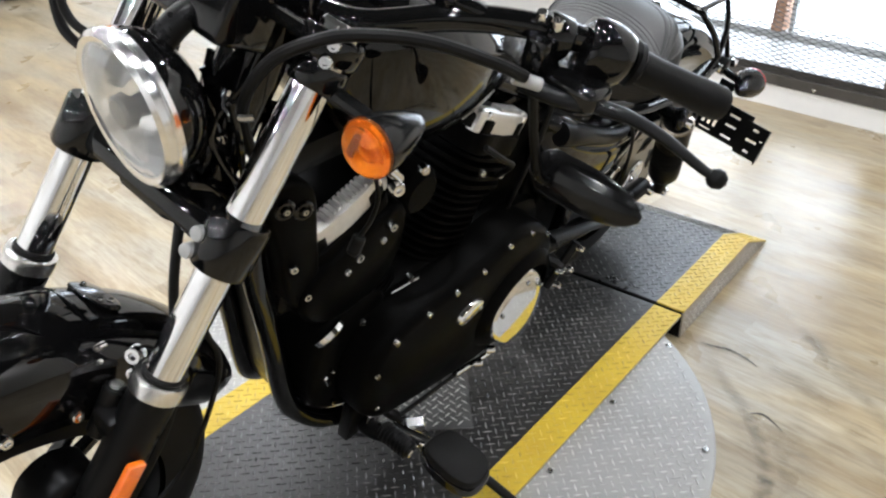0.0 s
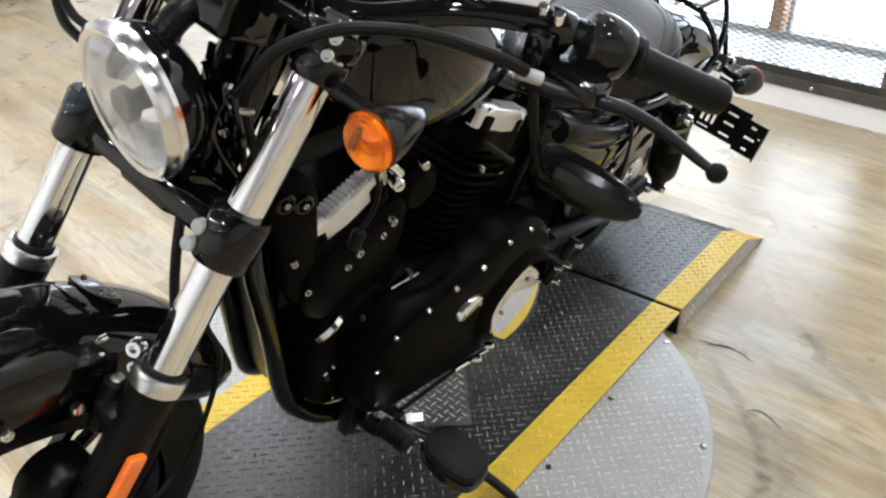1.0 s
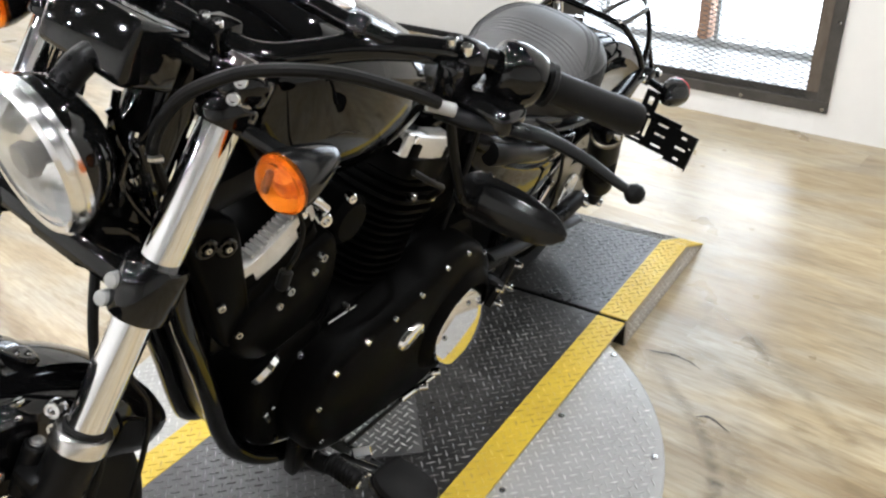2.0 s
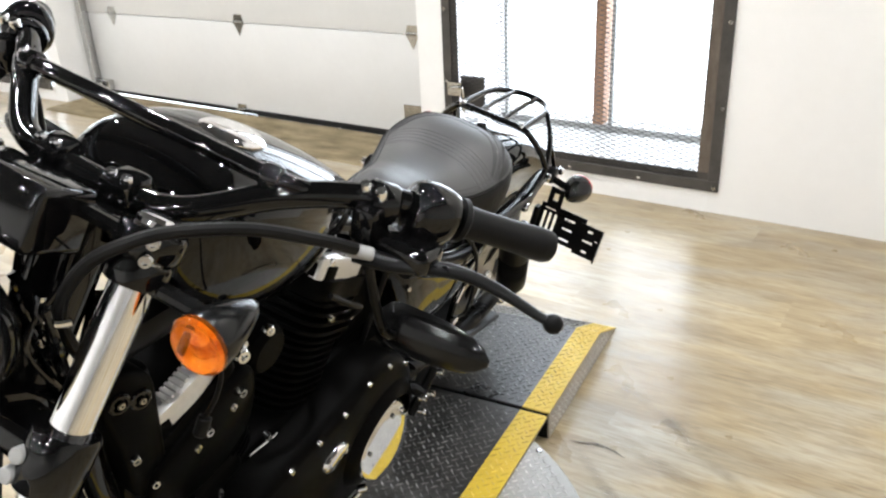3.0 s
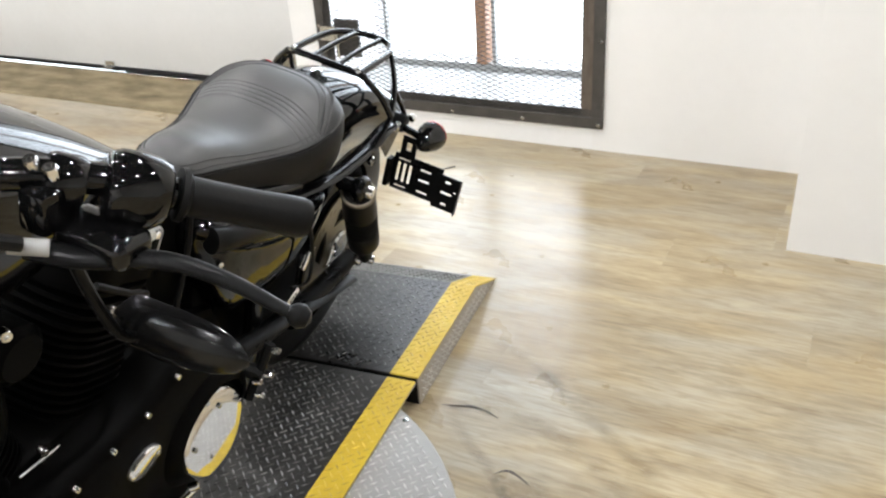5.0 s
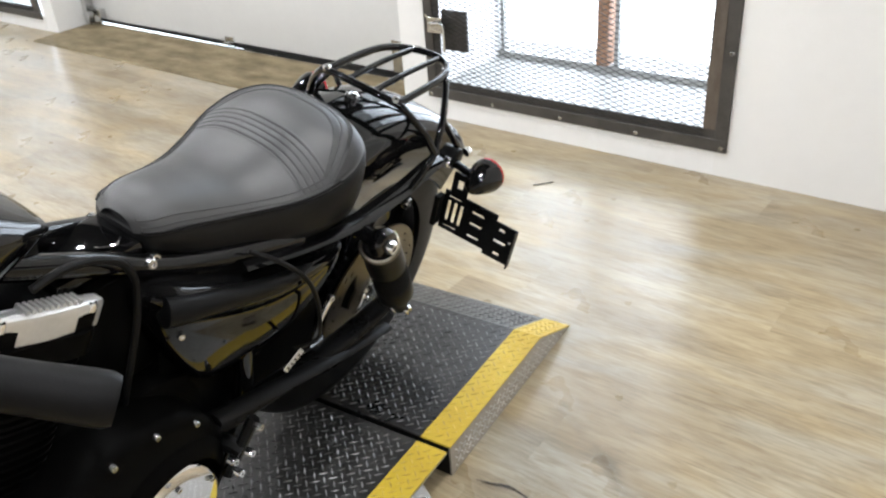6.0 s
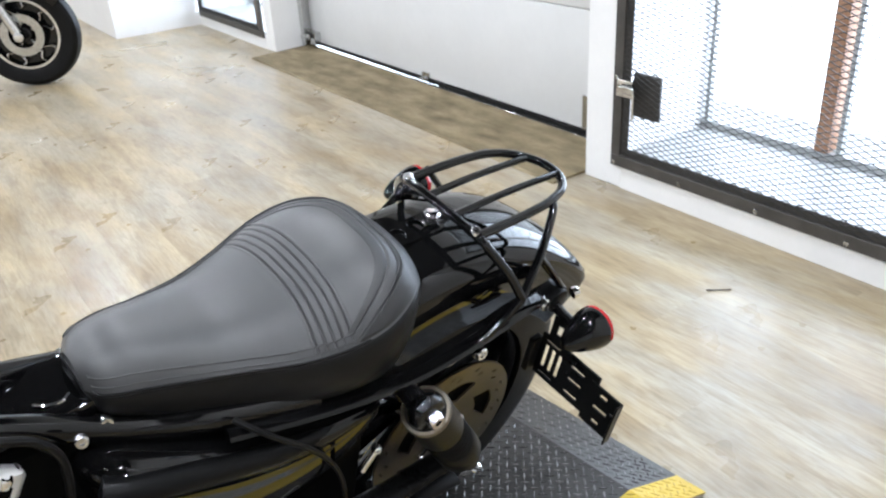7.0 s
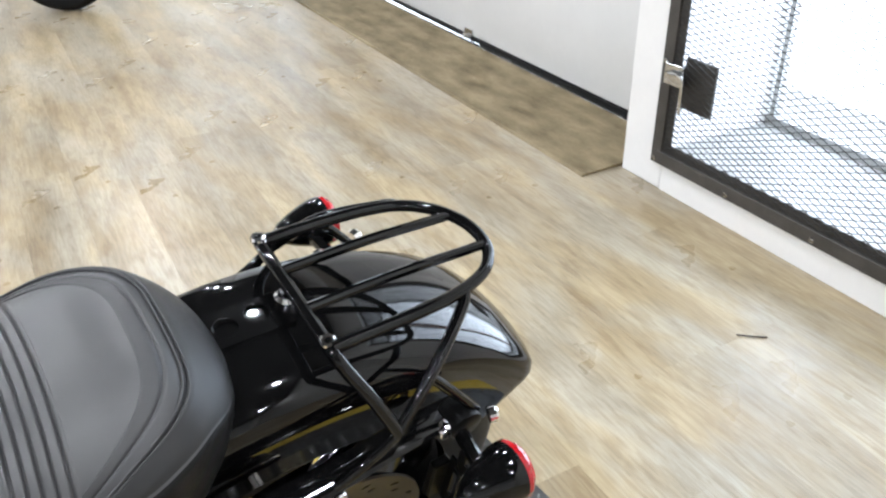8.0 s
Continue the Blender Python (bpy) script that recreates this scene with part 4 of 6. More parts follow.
    c = part("lever_perch", bm, GLOSS, bar, "gloss black lever perch")
    part("perch_body", box(bmesh.new(), (s * 0.281 - 0.034, 1.146, 0.966), (s * 0.281 + 0.034, 1.188, 0.992), 0.009, 3), GLOSS, c, "gloss black clevis of the lever")
    for k in (0, 1):
        bolt("perch_bolt", q + Vector((s * (0.002 + 0.018 * k), -0.014, 0.019)), (0, -0.4, 1), 0.007, c, CHROME, 0.008)
    bm = bmesh.new()
    L = [(s * 0.246, 1.128, 0.976), (s * 0.279, 1.142, 0.973), (s * 0.313, 1.168, 0.972), (s * 0.341, 1.183, 0.971), (s * 0.379, 1.196, 0.963), (s * 0.418, 1.205, 0.951), (s * 0.436, 1.209, 0.947)]
    tube(bm, L, lambda f: 0.0125 - 0.0058 * min(1, (f * 1.1) ** 1.2), 14, 7, flat=0.62)
    lathe(bm, Vector(L[-1]) - Vector((s * 0.009, 0.002, -0.002)), Vector((s * 0.94, 0.2, -0.22)), [(0, 0), (0.001, 0.006), (0.006, 0.010), (0.012, 0.0105), (0.018, 0.007), (0.021, 0)], 16)
    part("lever", bm, SATIN, bar, "black control lever with ball end")

# clutch cable, its guide and the other hoses
bm = tube(bmesh.new(), [(0.255, 1.112, 0.992), (0.235, 1.079, 1.007), (0.195, 1.034, 1.019), (0.155, 0.990, 1.017), (0.125, 0.968, 1.002), (0.090, 0.951, 0.969), (0.070, 0.940, 0.918), (0.055, 0.965, 0.85), (0.05, 1.02, 0.74)], 0.0062, 10, 8)
part("clutch_cable", bm, RUBBER, M, "black sheathed clutch cable")
bm = rod(bmesh.new(), (0.244, 1.110, 0.987), (0.266, 1.128, 0.984), 0.0068, seg=12)
part("cable_ferrule", bm, GREY_PAINT, M, "dull grey cable ferrule")
bm = tube(bmesh.new(), [(0.060, 0.930, 0.930), (0.062, 0.925, 0.915), (0.075, 0.930, 0.908), (0.085, 0.940, 0.910)], 0.004, 8, 6)
part("cable_guide", bm, CHROME, M, "chrome cable guide")
bm = tube(bmesh.new(), [(-0.24, 1.12, 0.99), (-0.23, 1.02, 1.00), (-0.19, 0.92, 0.945), (-0.165, 0.90, 0.898), (-0.12, 0.905, 0.880), (-0.03, 0.92, 0.865), (0.0, 0.93, 0.83), (0.06, 0.87, 0.72), (0.085, 0.85, 0.55), (0.09, 0.78, 0.42), (0.10, 0.70, 0.38)], 0.0055, 10, 8)
part("brake_hose", bm, RUBBER, M, "black brake hose")
bm = tube(bmesh.new(), [(-0.235, 1.11, 1.0), (-0.21, 1.00, 1.01), (-0.165, 0.91, 0.945), (-0.146, 0.90, 0.910), (-0.10, 0.915, 0.895), (-0.02, 0.94, 0.87)], 0.0048, 10, 8)
part("throttle_cable", bm, RUBBER, M, "black throttle cable")
bm = tube(bmesh.new(), [(0.06, 0.92, 0.76), (0.08, 0.893, 0.66), (0.085, 0.913, 0.587), (0.085, 0.910, 0.525), (0.085, 0.887, 0.441), (0.085, 0.866, 0.399), (0.09, 0.80, 0.36)], 0.0036, 10, 8)
part("brake_line", bm, RUBBER, M, "black brake line")
bm = tube(bmesh.new(), [(0.196, 1.0, 0.912), (0.135, 1.078, 0.812), (0.135, 1.090, 0.777), (0.135, 1.085, 0.746), (0.135, 1.070, 0.728)], 0.0030, 8, 8)
sw = part("signal_wire", bm, RUBBER, M)
part("connector", rod(bmesh.new(), (0.135, 1.070, 0.728), (0.135, 1.062, 0.704), 0.008, seg=12, edge=0.002), RUBBER, sw, "black wire connector")


rng = random.Random(11)
for k in range(9):
    a, b = rng.uniform(-0.05, 0.075), rng.uniform(-0.04, 0.07)
    P = [(a, 0.935 + rng.uniform(-0.01, 0.02), 0.94 + rng.uniform(-0.03, 0.03)), ((a + b) / 2 + rng.uniform(-0.02, 0.02), 0.93 + rng.uniform(-0.015, 0.02), 0.88), (b, 0.945 + rng.uniform(-0.01, 0.02), 0.80), (b * 0.8, 1.0, 0.72)]
    wire = part("wiring_loom", tube(bmesh.new(), P, rng.uniform(0.003, 0.0055), 8, 8), GLOSS, M, "black wiring loom behind the headlight")
    if k % 2:
        p, q = Vector(P[1]), Vector(P[2])
        part("loom_clip", rod(bmesh.new(), p + (q - p) * 0.3, p + (q - p) * 0.42, 0.0068, seg=12), CHROME, wire, "bright loom clip")


# mirrors slung under the bar
def mirror(s):
    bm = bmesh.new()
    rings = []
    p0, p1 = Vector((s * 0.236, 1.236, 0.828)), Vector((s * 0.380, 1.240, 0.838))
    ax = (p1 - p0)
    up = Vector((0, 0.25, 1)).normalized()
    back = Vector((0, -1, 0.25)).normalized()
    for k in range(15):
        t = k / 14
        w = min(1, 0.35 + (t / 0.14) ** 0.6 * 0.65) * (1 if t < 0.35 else math.sqrt(max(0.02, 1 - ((t - 0.35) / 0.655) ** 2.4)))
        c = p0 + ax * t
        rings.append([c + up * (0.030 * w * math.cos(q)) + back * ((0.015 if math.sin(q) > 0 else 0.004) * w * math.sin(q)) for q in (2 * math.pi * j / 20 for j in range(20))])
    loft(bm, rings)
    b = part("mirror", bm, SATIN_SOFT, M, "satin black teardrop mirror hung under the bar")
    c, n = (p0 + p1) / 2, -back
    bm = bmesh.new()
    out = []
    for j in range(28):
        q = 2 * math.pi * j / 28
        out.append((math.cos(q) * 0.066, math.sin(q) * 0.023))
    e = ax.normalized()
    slab(bm, out, lambda u, v, t: c + e * u + up * v + n * t, 0.003, 0.006)
    part("mirror_glass", bm, MIRROR, b, "silvered mirror glass")
    bm = tube(bmesh.new(), [(s * 0.242, 1.160, 0.985), (s * 0.240, 1.175, 0.940), (s * 0.250, 1.190, 0.885), (s * 0.262, 1.206, 0.840), (s * 0.270, 1.224, 0.826)], 0.0056, 10, 6)
    part("stem", bm, SATIN, b, "black mirror stem")


mirror(1)
mirror(-1)


# front fender
def fender(name, cy, ch, R, hw, a0, a1, skirt, label, tail=0.0, n=40, crown=1.0, tongue=0.0):
    """A crowned mudguard swept round the wheel from angle a0 to a1 (degrees from the rear, over the top)."""
    bm = bmesh.new()
    rings = []
    for k in range(n + 1):
        t = radians(a0 + (a1 - a0) * k / n)
        e = min(k, n - k) / n
        w = hw * (1 - 0.35 * max(0, 1 - e / 0.06) ** 2) if tail else hw
        if tongue:
            w *= 0.36 + 0.64 * math.sqrt(min(1.0, math.degrees(t - radians(a0)) / tongue))
        ring = []
        prof = [(-1.0, -skirt), (-1.0, -0.032), (-0.97, -0.020), (-0.86, -0.009), (-0.6, -0.003), (-0.3, 0.0), (0, 0.001), (0.3, 0), (0.6, -0.003), (0.86, -0.009), (0.97, -0.020), (1.0, -0.032), (1.0, -skirt)]
        for u, d in prof:
            dd = max(-skirt, d * crown) if d > -skirt else d
            dd *= w / hw
            ring.append((u * w, cy + math.cos(t) * (R + dd), ch + math.sin(t) * (R + dd)))
        for u, d in prof[::-1]:
            dd = (max(-skirt, d * crown) if d > -skirt else d) * w / hw - 0.003
            ring.append((u * (w - 0.003), cy + math.cos(t) * (R + dd), ch + math.sin(t) * (R + dd)))
        rings.append(ring)
    loft(bm, rings)
    return part(name, bm, GLOSS, M, label, angle=50)


fender("front_fender", 0.625, 0.333, 0.385, 0.073, 15, 128, 0.092, "gloss black short front fender", crown=2.2, tongue=26)
for s in (1, -1):
    for y, h in ((0.80, 0.585), (0.74, 0.625), (0.67, 0.648)):
        bolt("fender_bolt", (s * 0.082, y, h), (s, 0, 0.2), 0.008, M, CHROME, 0.006)


# fuel tank
ty = [1.062, 1.078, 1.112, 1.16, 1.225, 1.30, 1.38, 1.45, 1.50]
t_top = knots(ty, [0.930, 0.970, 0.996, 1.003, 0.988, 0.953, 0.905, 0.855, 0.815])
t_bot = knots(ty, [0.880, 0.845, 0.805, 0.772, 0.752, 0.750, 0.762, 0.780, 0.795])
t_wid = knots(ty, [0.045, 0.085, 0.112, 0.124, 0.125, 0.115, 0.095, 0.070, 0.045])
rings = []
for k in range(41):
    y = 1.062 + 0.438 * k / 40
    t, b, w = t_top(y), t_bot(y), t_wid(y)
    hc, up, dn = b + (t - b) * 0.60, (t - b) * 0.40, (t - b) * 0.60
    ring = []
    for j in range(36):
        q = 2 * math.pi * j / 36
        c, s = math.cos(q), math.sin(q)
        e = 0.80 if s > 0 else 0.62
        ring.append((w * math.copysign(abs(c) ** e, c), y, hc + (up if s > 0 else dn) * math.copysign(abs(s) ** 0.9, s)))
    rings.append(ring)
tank = part("fuel_tank", loft(bmesh.new(), rings), GLOSS, M, "gloss black peanut fuel tank", angle=60)
bm = lathe(bmesh.new(), (0.028, 1.205, t_top(1.205) - 0.013), (0.06, 0.26, 1), [(0, 0.036), (0.005, 0.039), (0.009, 0.039), (0.013, 0.034), (0.016, 0.023), (0.017, 0)], 36)
part("filler_cap", bm, CHROME, tank, "chrome domed filler cap")
part("frame_backbone", box(bmesh.new(), (-0.028, 1.05, 0.745), (0.028, 1.50, 0.79), 0.01, 2), SATIN, M)


# solo seat: grey top panel with ribs, black skirt
sy = [1.622, 1.630, 1.645, 1.675, 1.725, 1.78, 1.84, 1.895, 1.945, 1.985, 2.012, 2.034, 2.049, 2.056]
s_wid = knots(sy, [0.030, 0.046, 0.057, 0.065, 0.076, 0.090, 0.112, 0.129, 0.1325, 0.119, 0.100, 0.080, 0.056, 0.030])
s_top = knots(sy, [0.740, 0.748, 0.755, 0.757, 0.746, 0.735, 0.740, 0.756, 0.768, 0.768, 0.755, 0.737, 0.721, 0.708])
s_seam = knots(sy, [0.722, 0.724, 0.725, 0.722, 0.713, 0.705, 0.702, 0.710, 0.722, 0.728, 0.725, 0.714, 0.703, 0.696])
s_low = knots(sy, [0.700, 0.695, 0.690, 0.676, 0.645, 0.626, 0.626, 0.630, 0.633, 0.640, 0.650, 0.658, 0.664, 0.668])
SEAT0, SEAT1 = 1.622, 2.056
RIB0, RIB1 = 1.865, 1.905


def on_seat(x, y, up=0.0):
    """A point on the crowned top of the seat."""
    u = min(1.0, abs(x) / s_wid(y))
    return (x, y, s_seam(y) + (s_top(y) - s_seam(y)) * (1 - u ** 2.8) + up)


def seat_point(y, u):
    up = 0.0
    if RIB0 - 0.018 < y < RIB1 + 0.006 and abs(u) < 0.95:
        f = 4 * (y - RIB0 + u * u * 0.010) / (RIB1 - RIB0)
        if -0.45 < f < 4.45:
            up = 0.0008 - 0.0030 * math.exp(-((f - round(f)) / 0.11) ** 2)
    return on_seat(u * s_wid(y), y, up)


ys = sorted([SEAT0 + (SEAT1 - SEAT0) * k / 60 for k in range(61)] + [RIB0 - 0.02 + (RIB1 - RIB0 + 0.026) * k / 140 for k in range(141)])
us = [-1 + 2 * j / 52 for j in range(53)]
bm = bmesh.new()
V = [[bm.verts.new(seat_point(y, u)) for u in us] for y in ys]
for A, B in zip(V, V[1:]):
    for j in range(52):
        bm.faces.new((A[j], A[j + 1], B[j + 1], B[j]))
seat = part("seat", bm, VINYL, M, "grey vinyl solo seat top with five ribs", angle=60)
rings = []
for k in range(61):
    y = SEAT0 + (SEAT1 - SEAT0) * k / 60
    w, t, l = s_wid(y), s_seam(y), s_low(y)
    d = t - l
    sec = [(0.985, t + 0.0005), (1.03, t - d * 0.08), (1.055, t - d * 0.35), (1.045, t - d * 0.7), (1.0, l + 0.004), (0.94, l)]
    rings.append([(w * u, y, z) for u, z in sec] + [(-w * u, y, z) for u, z in sec[::-1]])
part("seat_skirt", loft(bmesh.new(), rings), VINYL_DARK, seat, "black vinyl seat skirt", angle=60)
# the seam along both sides and round the nose, stitched twice
for off, r, mat in ((0.0, 0.0022, VINYL_DARK), (0.005, 0.0009, THREAD), (0.012, 0.0011, THREAD)):
    P = []
    for k in range(-46, 47):
        y = SEAT0 + 0.006 + (1.915 - SEAT0 - 0.006) * abs(k) / 46
        P.append(on_seat(math.copysign(s_wid(y) - min(off, 0.5 * s_wid(y)), k), y, 0.0010))
    part("piping" if off == 0 else "stitching", tube(bmesh.new(), P, r, 6, raw=True), mat, seat)


# the back of the seat: a crease's shade as a dark strip, a band, a double stitched seam, a black rolled rim
def arch(q, half, y0, depth, power):
    c, t = math.cos(q), math.sin(q)
    y = y0 + depth * t * t
    return (math.copysign(min(half * abs(c) ** (2 / power), s_wid(y) * 0.985), c), y)


def seat_edge(q):
    c, t = math.cos(q), math.sin(q)
    y = 1.905 + (SEAT1 - 0.002 - 1.905) * max(0.0, t) ** 0.6
    return (s_wid(y) * 0.985 * max(-1.0, min(1.0, c * 3)), y)


def seat_strip(name, inner, outer, up0, up1, mat, label):
    bm = bmesh.new()
    V = []
    for k in range(65):
        q = math.pi * k / 64
        (xa, ya), (xb, yb) = inner(q), outer(q)
        row = []
        for j in range(9):
            f = j / 8
            row.append(bm.verts.new(on_seat(xa + (xb - xa) * f, ya + (yb - ya) * f, up0 + (up1 - up0) * f - (0.002 if j in (0, 8) else 0))))
        V.append(row)
    for A, B in zip(V, V[1:]):
        for j in range(8):
            bm.faces.new((A[j], A[j + 1], B[j + 1], B[j]))
    return part(name, bm, mat, seat, label, angle=70)


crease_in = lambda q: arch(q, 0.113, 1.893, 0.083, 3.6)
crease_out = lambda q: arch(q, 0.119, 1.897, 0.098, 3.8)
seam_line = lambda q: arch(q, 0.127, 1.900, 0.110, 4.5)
seat_strip("seat_crease", crease_in, crease_out, 0.0012, 0.0014, VINYL_CREASE_SHADE, "strip round the seat back, coloured dark as the shade of a crease")
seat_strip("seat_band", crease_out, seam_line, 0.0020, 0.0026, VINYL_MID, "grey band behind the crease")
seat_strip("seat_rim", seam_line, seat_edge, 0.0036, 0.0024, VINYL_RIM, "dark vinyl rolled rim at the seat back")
for k in (-1, 1):
    P = []
    for j in range(65):
        q = math.pi * j / 64
        (xa, ya), (xb, yb) = seam_line(q), crease_in(q)
        f = 0.07 * k
        P.append(on_seat(xa + (xb - xa) * f, ya + (yb - ya) * f, 0.0042))
    part("stitching", tube(bmesh.new(), P, 0.0011, 6, raw=True), THREAD, seat)

# rear fender, struts, rack
rf = fender("rear_fender", 2.10, 0.265, 0.440, 0.094, 35.5, 112, 0.12, "gloss black bobbed rear fender", 1.0, 52)
for s in (1, -1):
    bm = bmesh.new()
    tube(bm, [(s * 0.100, 1.74, 0.640), (s * 0.118, 1.86, 0.618), (s * 0.130, 1.98, 0.605), (s * 0.132, 2.10, 0.606), (s * 0.128, 2.20, 0.612), (s * 0.122, 2.275, 0.602)], 0.018, 10, 8, flat=0.42)
    st = part("fender_strut", bm, GLOSS, M, "gloss black fender strut")
    for y, h in ((2.118, 0.576), (2.245, 0.606)):
        bolt("strut_bolt", (s * 0.139, y, h), (s, 0, 0.1), 0.0125, st, CHROME, 0.010)
part("seat_stud", lathe(bmesh.new(), (-0.016, 2.136, 0.7055), (0, 0.05, 1), [(-0.01, 0.010), (0.002, 0.012), (0.010, 0.012), (0.014, 0.009), (0.015, 0)], 16), CHROME, rf, "chrome seat stud")


def holed_cell(bm, x0, x1, y0, y1, c, r, lo, hi):
    """One end of a flat tab with a round hole through it."""
    turns = sorted([2 * math.pi * k / 28 for k in range(28)] + [math.atan2(y - c[1], x - c[0]) % (2 * math.pi) for x in (x0, x1) for y in (y0, y1)])
    R = []
    for q in turns:
        d = (math.cos(q), math.sin(q))
        f = min((((x1 if d[0] > 0 else x0) - c[0]) / d[0]) if abs(d[0]) > 1e-9 else 9, (((y1 if d[1] > 0 else y0) - c[1]) / d[1]) if abs(d[1]) > 1e-9 else 9)
        P = [(c[0] + d[0] * u, c[1] + d[1] * u, z) for u, z in ((f, lo), (f, hi), (r + 0.0008, hi), (r, hi - 0.0006), (r, lo))]
        R.append([bm.verts.new(p) for p in P])
    for A, B in zip(R, R[1:] + R[:1]):
        for k in range(4):
            bm.faces.new((A[k], A[k + 1], B[k + 1], B[k]))
    return bm


bm = holed_cell(bmesh.new(), -0.032, 0.012, 2.045, 2.089, (-0.010, 2.070), 0.0122, 0.698, 0.7092)
holed_cell(bm, -0.032, 0.012, 2.089, 2.134, (-0.014, 2.104), 0.0122, 0.698, 0.7092)
bmesh.ops.remove_doubles(bm, verts=bm.verts, dist=0.00002)
part("seat_tab", bm, GLOSS, rf, "gloss black seat tab with two round holes")

bm = bmesh.new()
Z = 0.742
loop = [(-0.072, 2.135, Z), (-0.072, 2.19, Z), (-0.070, 2.25, Z - 0.001), (-0.061, 2.295, Z - 0.002), (-0.041, 2.328, Z - 0.004), (-0.014, 2.347, Z - 0.005), (0.011, 2.352, Z - 0.005), (0.036, 2.347, Z - 0.005), (0.060, 2.324, Z - 0.004), (0.074, 2.282, Z - 0.002), (0.079, 2.23, Z), (0.079, 2.135, Z)]
rack = part("luggage_rack", tube(bm, loop, 0.0068, 12, 6), GLOSS, M, "gloss black tubular luggage rack over the fender")
for a in (-0.027, 0.027):
    part("rack_rail", tube(bmesh.new(), [(a, 2.135, Z), (a, 2.24, Z + 0.001), (a, 2.345 + 0.1 * a, Z - 0.005)], 0.0055, 10, 6), GLOSS, rack)
part("rack_crossbar", tube(bmesh.new(), [(-0.137, 2.179, 0.655), (-0.118, 2.160, 0.695), (-0.090, 2.140, 0.728), (-0.071, 2.134, 0.740), (0, 2.133, Z), (0.078, 2.134, 0.740), (0.098, 2.140, 0.728), (0.125, 2.160, 0.695), (0.143, 2.179, 0.655)], 0.0068, 12, 6), GLOSS, rack)
for s in (1, -1):
    q = 0.143 if s > 0 else 0.137
    part("rack_stay", tube(bmesh.new(), [(s * q, 2.179, 0.655), (s * (q - 0.021), 2.225, 0.70), (s * (q - 0.056), 2.278, 0.729), (s * (q - 0.070), 2.290, Z - 0.003)], 0.0064, 12, 6), GLOSS, rack)
    part("rack_leg", tube(bmesh.new(), [(s * q, 2.179, 0.655), (s * q, 2.150, 0.630), (s * (q - 0.001), 2.105, 0.602)], 0.0064, 12, 6), GLOSS, rack)
    part("rack_brace", tube(bmesh.new(), [(s * 0.124, 2.222, 0.697), (s * 0.132, 2.255, 0.655), (s * 0.138, 2.285, 0.615)], 0.0058, 12, 6), GLOSS, rack)
    bolt("rack_bolt", (s * 0.072, 2.134, Z + 0.002), (s * 0.4, -0.2, 1), 0.009, rack, CHROME, 0.007)

for s in (1, -1):
    turn_signal((s * 0.208, 2.285, 0.593), (s * 0.128, 2.262, 0.604), (0, 1, 0), RED, M, "gloss black bullet tail signal with red lens", 0.033)
    bolt("signal_bolt", (s * 0.150, 2.300, 0.610), (0.3 * s, 1, 0.2), 0.011, M, CHROME, 0.008)
bm = lathe(bmesh.new(), (0.138, 2.268, 0.606), (1, 0, 0), [(-0.02, 0.020), (0.01, 0.020), (0.012, 0.016), (0.012, 0)], 18)
part("signal_mount", bm, SATIN, M)

# side-mounted plate bracket: a slotted black plate


def slotted_plate(parent, u0, u1, v0, v1, slots, place, t=0.003):
    return part("plate_bracket", slotted_mesh(u0, u1, v0, v1, slots, place, t), SATIN, parent, "black slotted side-mount plate bracket", smooth=False)


slots = [(0.150 + 0.014 * k, 0.157 + 0.014 * k, 0.466, 0.514) for k in range(3)]
slots += [(0.205, 0.231, 0.510, 0.516), (0.205, 0.231, 0.484, 0.490), (0.205, 0.231, 0.455, 0.461), (0.150, 0.178, 0.521, 0.525), (0.150, 0.178, 0.452, 0.456)]
bracket = slotted_plate(M, 0.140, 0.258, 0.444, 0.534, slots, lambda u, v, t: (u, 2.268 + t, v))
part("extension_leaf", slotted_mesh(0.246, 0.306, 0.438, 0.523, [(0.268, 0.281, 0.505, 0.512), (0.262, 0.288, 0.477, 0.484), (0.268, 0.281, 0.449, 0.456), (0.292, 0.298, 0.488, 0.492)], lambda u, v, t: (u, 2.2648 + t, v), 0.003), SATIN, bracket, "black sliding end leaf", smooth=False)
part("hanger_tab", slotted_mesh(0.150, 0.186, 0.534, 0.580, [(0.162, 0.174, 0.546, 0.566)], lambda u, v, t: (u, 2.268 + t, v), 0.003), SATIN, bracket, "black hanger tab with an oblong hole", smooth=False)
part("bracket_lip", box(bmesh.new(), (0.303, 2.253, 0.438), (0.306, 2.2648, 0.523), 0.0008), SATIN, bracket)
part("bracket_flange", box(bmesh.new(), (0.128, 2.248, 0.452), (0.140, 2.271, 0.522), 0.002), SATIN, bracket)

